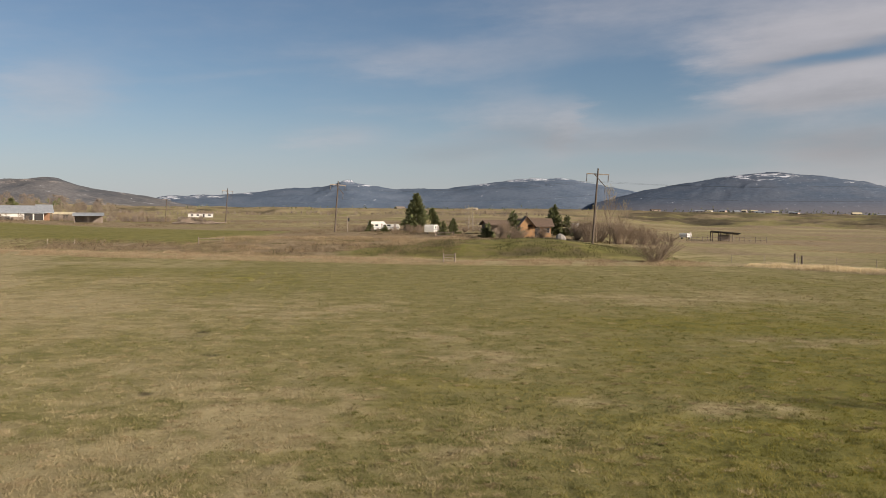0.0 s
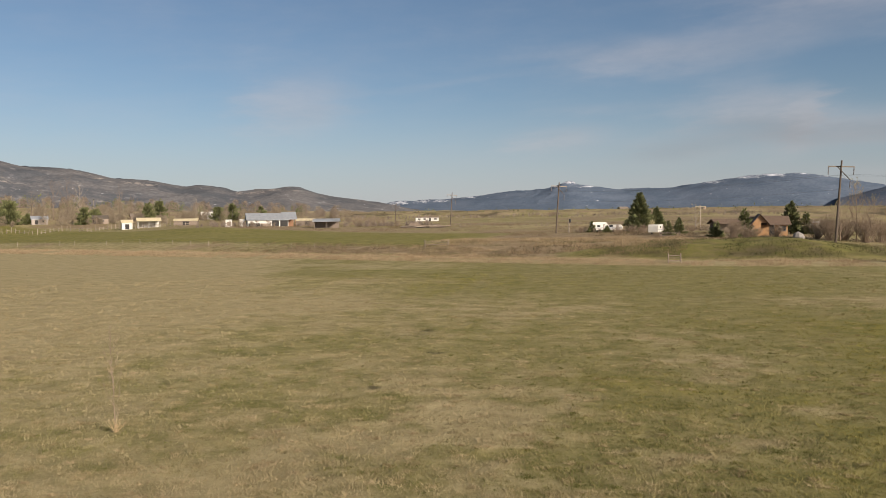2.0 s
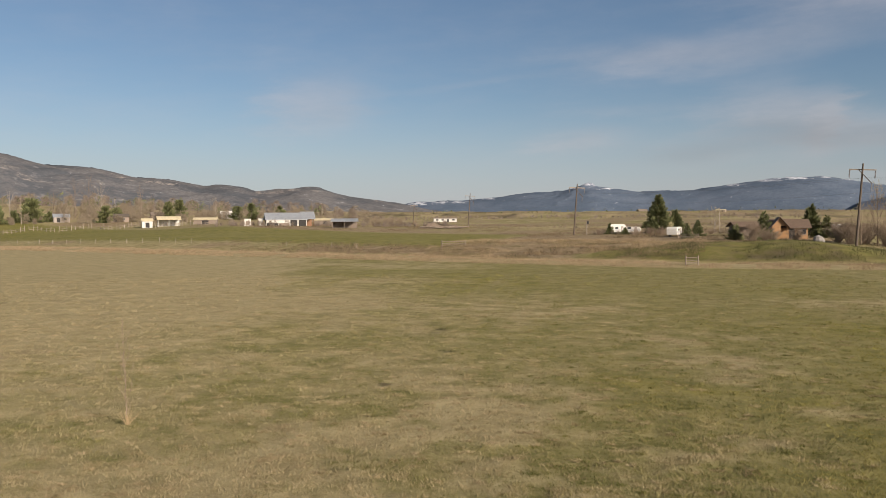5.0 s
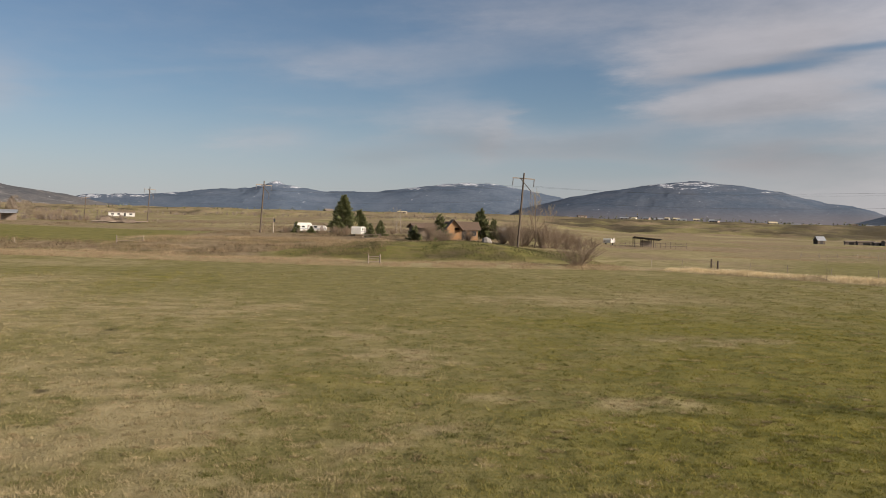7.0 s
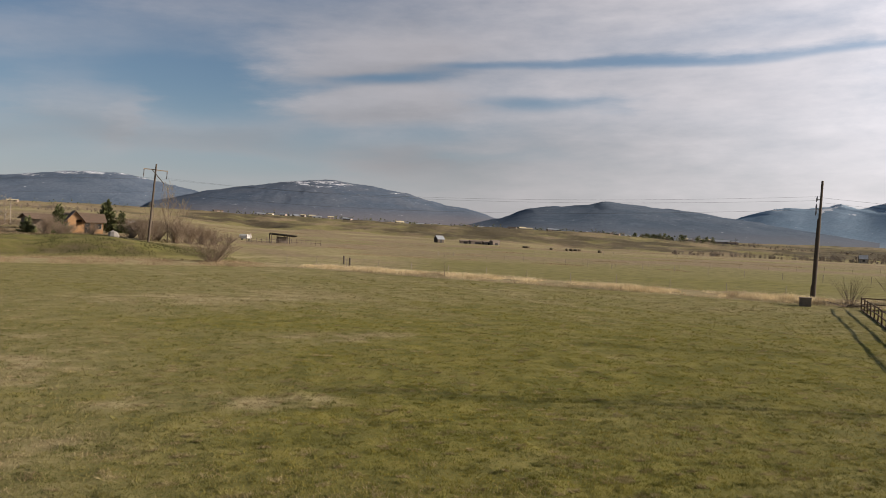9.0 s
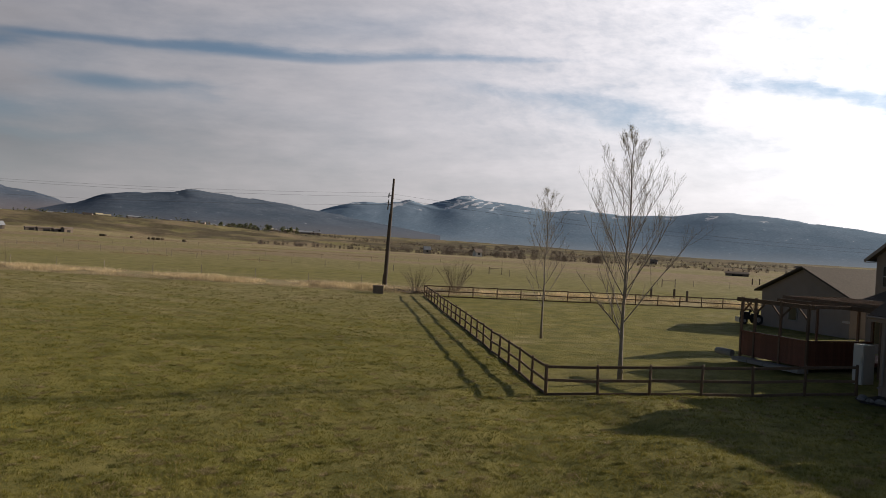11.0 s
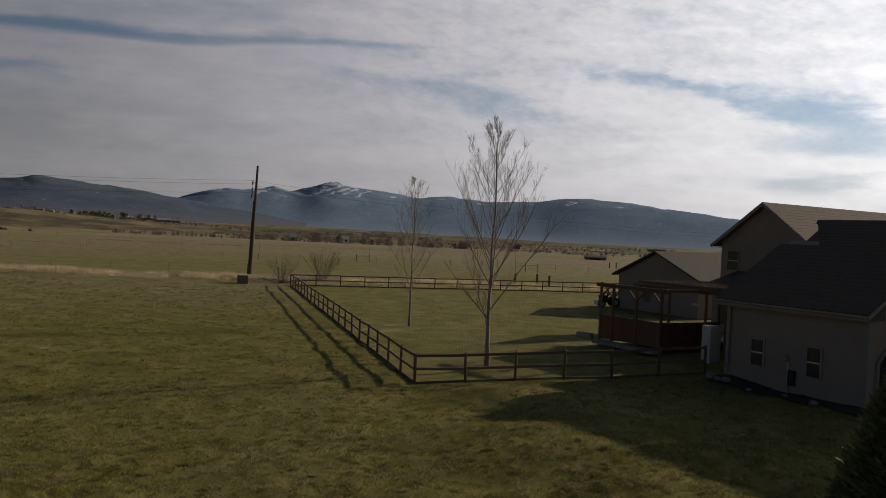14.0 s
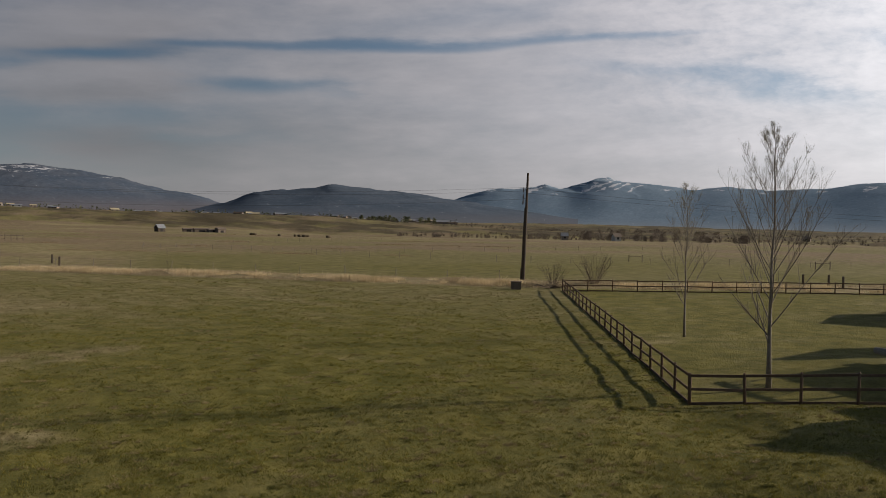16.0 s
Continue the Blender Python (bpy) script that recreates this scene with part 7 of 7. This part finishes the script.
def blades(name, x, y, height, width, mat, label, seed, curl=0.5, shade=None):
    g = np.random.default_rng(seed)
    n = len(x)
    zz = land(x, y)
    a = g.random(n) * 2 * np.pi
    sx, sy = np.cos(a) * width / 2, np.sin(a) * width / 2
    lx, ly = g.normal(0, 1, n) * curl * height, g.normal(0, 1, n) * curl * height
    v = np.stack([np.stack([x - sx, y - sy, zz - 0.01], -1), np.stack([x + sx, y + sy, zz - 0.01], -1), np.stack([x + lx, y + ly, zz + height], -1)], 1).reshape(-1, 3)
    me = numpy_mesh(name, v, np.arange(n * 3).reshape(-1, 3), mat)
    cov = np.stack([*ground_cover(x, y)], -1).astype(np.float32)
    attr = me.color_attributes.new("cover", "FLOAT_COLOR", "POINT")
    attr.data.foreach_set("color", np.repeat(cov, 3, axis=0).ravel())
    tone = np.clip(0.5 + (0.5 * value_noise(x / 0.34 + 31, y / 0.34, 2) + 0.5 * value_noise(x / 0.9 + 13, y / 0.9 + 9, 2) - 0.5) * 2.6 + g.normal(0, 0.09, n), 0, 1).astype(np.float32)
    tone = tone if shade is None else np.asarray(shade, np.float32)
    attr = me.attributes.new("tone", "FLOAT", "POINT")
    attr.data.foreach_set("value", np.repeat(tone, 3))
    return lone(name, me, None, label, "grass", "stuff")


BANK = blade_material("bank_blades", ((0.30, 0.235, 0.14), (0.47, 0.39, 0.26), (0.30, 0.235, 0.14), (0.47, 0.39, 0.26), (0.32, 0.25, 0.155), (0.50, 0.42, 0.29)))
SCRUBBY = blade_material("scrubby_blades", ((0.085, 0.064, 0.040), (0.27, 0.205, 0.130)) * 3)
FRINGE = blade_material("fringe_blades", ((0.50, 0.40, 0.235), (0.80, 0.675, 0.44)) * 3)
WEEDS = blade_material("weed_blades", ((0.22, 0.162, 0.098), (0.39, 0.30, 0.186), (0.22, 0.162, 0.098), (0.39, 0.30, 0.186), (0.24, 0.177, 0.11), (0.41, 0.315, 0.20)))
MOUND = blade_material("mound_blades", ((0.085, 0.085, 0.035), (0.22, 0.185, 0.095), (0.045, 0.062, 0.018), (0.125, 0.130, 0.045), (0.22, 0.17, 0.10), (0.33, 0.26, 0.16)))
TUFT = blade_material("tuft_blades", ((0.25, 0.20, 0.105), (0.42, 0.345, 0.20), (0.20, 0.17, 0.08), (0.38, 0.31, 0.17), (0.28, 0.22, 0.13), (0.41, 0.33, 0.20)))
CLUMP = blade_material("clump_blades", ((0.108, 0.110, 0.032), (0.190, 0.172, 0.060)) * 3)
BLADE = blade_material("grass_blades", ((0.120, 0.117, 0.038), (0.292, 0.256, 0.120), (0.127, 0.124, 0.024), (0.270, 0.240, 0.060), (0.212, 0.177, 0.098), (0.362, 0.302, 0.180)))
n_ = 1150000
rr_ = 14.0 * (190.0 / 14.0) ** (RNG.random(n_) ** 1.12)
aa_ = np.radians(-108 + 165 * RNG.random(n_))
gx_, gy_ = -np.sin(aa_) * rr_, np.cos(aa_) * rr_
tussock_ = tussocks(gx_, gy_)
keep_ = (RNG.random(n_) < 0.25 + 1.3 * tussock_) & (RNG.random(n_) < 0.10 + 0.90 * smooth(rr_, 150, 45))
u_, nn_ = 0.559 * gx_ + 0.829 * gy_, -0.829 * gx_ + 0.559 * gy_
keep_ &= ~((u_ > 16.5) & (u_ < 34) & (nn_ < -27.0)) & (beyond(gx_, gy_) < 0)
gx_, gy_, rr_, tussock_ = gx_[keep_], gy_[keep_], rr_[keep_], tussock_[keep_]
mown_ = in_yard(gx_, gy_)
hh_ = (0.016 + 0.018 * RNG.random(len(gx_)) + 0.085 * np.maximum(tussock_ - 0.42, 0) * (1 - mown_)) * (1 - 0.4 * mown_) * np.minimum(1 + rr_ / 90, 2.0)
blades("meadow_grass", gx_, gy_, hh_, 0.008 + rr_ * 0.0006, BLADE, "short mixed green and straw meadow grass", 3, 0.7 + np.maximum(0, rr_ - 35) / 40)
# standing tufts of one tone each, dark green to pale straw
k_, per_ = 34000, 11
tr_ = 13.5 * (95.0 / 13.5) ** (RNG.random(k_) ** 1.15)
ta_ = np.radians(-106 + 160 * RNG.random(k_))
tx_, ty_ = -np.sin(ta_) * tr_, np.cos(ta_) * tr_
thick_ = tussocks(tx_, ty_)
keep_ = (in_yard(tx_, ty_) < 0.3) & (0.829 * tx_ - 0.559 * ty_ < 26) & (beyond(tx_, ty_) < -1) & (RNG.random(k_) < 0.2 + thick_ * 1.4)
tx_, ty_, tr_ = tx_[keep_], ty_[keep_], tr_[keep_]
wide_ = np.repeat((0.03 + 0.055 * RNG.random(len(tx_)) ** 2) * (0.7 + tr_ / 45), per_)
tall_ = np.repeat((0.030 + 0.065 * RNG.random(len(tx_)) ** 2.2) * (0.8 + tr_ / 80), per_) * (0.6 + 0.6 * RNG.random(len(wide_)))
tone_ = np.repeat(np.clip(RNG.normal(0.55, 0.36 * np.minimum(1.0, 26 / tr_ + 0.15), len(tx_)), 0.1, 0.88), per_)
bx_, by_ = np.repeat(tx_, per_) + RNG.normal(0, 1, len(wide_)) * wide_, np.repeat(ty_, per_) + RNG.normal(0, 1, len(wide_)) * wide_
blades("standing_tufts", bx_, by_, tall_, 0.010 + np.repeat(tr_, per_) * 0.00075, BLADE, "standing tufts of green and straw-coloured meadow grass", 18, 0.5, tone_)
# scattered thicker tufts
tr_ = 14.0 * (60.0 / 14.0) ** RNG.random(2000)
ta_ = np.radians(-100 + 150 * RNG.random(2000))
per_ = 70
tx0_, ty0_ = np.repeat(-np.sin(ta_) * tr_, per_), np.repeat(np.cos(ta_) * tr_, per_)
size_ = np.repeat(0.06 + 0.20 * RNG.random(2000) ** 2, per_)
tx0_, ty0_ = tx0_ + RNG.normal(0, 1, len(tx0_)) * size_, ty0_ + RNG.normal(0, 1, len(ty0_)) * size_ * 0.7
keep_ = (in_yard(tx0_, ty0_) < 0.3) & (0.829 * tx0_ - 0.559 * ty0_ < 26)
blades("grass_tuft_scatter", tx0_[keep_], ty0_[keep_], (0.03 + 0.045 * RNG.random(keep_.sum())), np.full(keep_.sum(), 0.025), TUFT, "scattered thicker straw-coloured grass tufts", 8, 1.2)
# low dark green clumps between the tufts
tr_ = 14.0 * (50.0 / 14.0) ** RNG.random(600)
ta_ = np.radians(-95 + 105 * RNG.random(600))
tx0_, ty0_ = np.repeat(-np.sin(ta_) * tr_, 60), np.repeat(np.cos(ta_) * tr_, 60)
size_ = np.repeat(0.05 + 0.16 * RNG.random(600) ** 2, 60)
tx0_, ty0_ = tx0_ + RNG.normal(0, 1, len(tx0_)) * size_, ty0_ + RNG.normal(0, 1, len(ty0_)) * size_
keep_ = (in_yard(tx0_, ty0_) < 0.3) & (0.829 * tx0_ - 0.559 * ty0_ < 26)
blades("grass_clump_scatter", tx0_[keep_], ty0_[keep_], 0.02 + 0.04 * RNG.random(keep_.sum()), np.full(keep_.sum(), 0.03), CLUMP, "scattered low dark green grass clumps", 9, 1.0)
# tall dry grass along the ditch bank
xs_, ys_ = [], []
for (ax, ay), (bx_, by_) in zip(EDGE, EDGE[1:]):
    length_ = math.hypot(bx_ - ax, by_ - ay)
    k_ = int(length_ * 320)
    s_ = RNG.random(k_)
    off_ = np.abs(RNG.normal(3.0, 5.5, k_))
    nx_, ny_ = -(by_ - ay) / length_, (bx_ - ax) / length_
    xs_.append(ax + (bx_ - ax) * s_ + nx_ * off_)
    ys_.append(ay + (by_ - ay) * s_ + ny_ * off_)
tx_, ty_ = np.concatenate(xs_), np.concatenate(ys_)
thick_ = value_noise(tx_ / 3.5, ty_ / 3.5, 3)
keep_ = (thick_ > 0.33) & (beyond(tx_, ty_) > -0.8)
tx_, ty_, thick_ = tx_[keep_], ty_[keep_], thick_[keep_]
low_ = tx_ < 34
bh_ = (0.10 + 1.0 * (thick_ - 0.3) * smooth(beyond(tx_, ty_), 16, 6)) * (0.4 + 0.9 * RNG.random(len(tx_)))
blades("bank_grass", tx_[low_], ty_[low_], bh_[low_], np.full(low_.sum(), 0.035), WEEDS, "tall reddish-brown dry grass along ditch bank", 4, 0.6)
blades("bank_grass", tx_[~low_], ty_[~low_], bh_[~low_] * 0.8, np.full((~low_).sum(), 0.045), BANK, "pale straw grass along field edge", 6, 0.6)
# pale fringe of tall straw at the field edge
fx_, fy_ = [], []
for (ax, ay), (bx_, by_) in zip(EDGE[3:5], EDGE[4:6]):
    length_ = math.hypot(bx_ - ax, by_ - ay)
    k_ = int(length_ * 420)
    s_ = RNG.random(k_)
    off_ = RNG.normal(2.6, 0.9, k_)
    fx_.append(ax + (bx_ - ax) * s_ - (by_ - ay) / length_ * off_)
    fy_.append(ay + (by_ - ay) * s_ + (bx_ - ax) / length_ * off_)
fx_, fy_ = np.concatenate(fx_), np.concatenate(fy_)
thick_ = value_noise(fx_ / 4 + 5, fy_ / 4, 3)
keep_ = (thick_ > 0.4) & (beyond(fx_, fy_) > 0.3)
fx_, fy_, thick_ = fx_[keep_], fy_[keep_], thick_[keep_]
blades("bank_grass", fx_, fy_, (0.2 + 1.1 * (thick_ - 0.38)) * (0.4 + 0.7 * RNG.random(len(fx_))), np.full(len(fx_), 0.055), FRINGE, "tall pale straw fringe along field edge", 16, 0.5)
# weeds on the mound and rough ground
wx_, wy_ = RNG.uniform(-45, 8, 90000), RNG.uniform(112, 175, 90000)
keep_ = (beyond(wx_, wy_) > 8) & (value_noise(wx_ / 6 + 4, wy_ / 4, 3) > 0.52)
blades("rough_weeds", wx_[keep_], wy_[keep_], 0.15 + 0.45 * RNG.random(keep_.sum()) ** 2, np.full(keep_.sum(), 0.05), WEEDS, "patches of reddish-brown dry weeds on rough ground", 15, 0.6)
wx_, wy_ = RNG.uniform(-45, 34, 60000), RNG.uniform(108, 165, 60000)
keep_ = (beyond(wx_, wy_) > 7) & (value_noise(wx_ / 5, wy_ / 5, 3) > 0.5)
blades("rough_grass", wx_[keep_], wy_[keep_], 0.08 + 0.25 * RNG.random(keep_.sum()), np.full(keep_.sum(), 0.07), MOUND, "patchy rough grass and weeds on mound", 5, 0.4)
# dry brush and weeds over the pastures behind the ditch
k_ = 150000
wr_, wa_ = 118 * (420 / 118) ** RNG.random(k_), np.radians(-14 + 44 * RNG.random(k_))
wx_, wy_ = -np.sin(wa_) * wr_, np.cos(wa_) * wr_
patch_ = 0.6 * value_noise(wx_ / 11 + 2, wy_ / 17, 3) + 0.4 * value_noise(wx_ / 3.1, wy_ / 4.2 + 9, 2)
plot_ = smooth(beyond(wx_, wy_), 22, 30) * smooth(beyond(wx_, wy_), 92, 84) * smooth(wx_, -34, -46)
keep_ = (beyond(wx_, wy_) > 9) & (patch_ > 0.50) & (plot_ < 0.2) & ~((np.abs(wx_ - 12) < 20) & (np.abs(wy_ - 128) < 13))
wx_, wy_, wr_, patch_ = wx_[keep_], wy_[keep_], wr_[keep_], patch_[keep_]
blades("pasture_weeds", wx_, wy_, (0.10 + 2.2 * (patch_ - 0.5)) * (0.4 + 0.9 * RNG.random(len(wx_))) * np.minimum(1, wr_ / 200 + 0.3), 0.03 + wr_ * 0.0004, SCRUBBY, "patches of brown weeds and brush on pasture", 25, 0.7)
# ditch lines and weedy strips across the far meadows
k_ = 45000
lane_ = RNG.integers(0, 6, k_)
wa_ = -12 - 40 * RNG.random(k_)
wr_ = np.array([168.0, 205.0, 248.0, 300.0, 352.0, 430.0])[lane_] * (1 + 0.004 * (wa_ + 30)) + RNG.normal(0, 1.6, k_) + 9 * (value_noise(wa_ / 3.0 + lane_ * 7, lane_ * 1.7, 3) - 0.5)
wx_, wy_ = -np.sin(np.radians(wa_)) * wr_, np.cos(np.radians(wa_)) * wr_
patch_ = value_noise(wa_ / 2.2 + lane_ * 5.1, lane_ * 3.3 + 0.5, 3)
keep_ = (patch_ > 0.52) & (beyond(wx_, wy_) > 12)
wx_, wy_, wr_, patch_ = wx_[keep_], wy_[keep_], wr_[keep_], patch_[keep_]
blades("ditch_weeds", wx_, wy_, (0.06 + 0.9 * (patch_ - 0.5)) * (0.3 + 0.8 * RNG.random(len(wx_))), 0.04 + wr_ * 0.0003, WEEDS, "thin strips of brown weeds along meadow ditches", 27, 0.6)
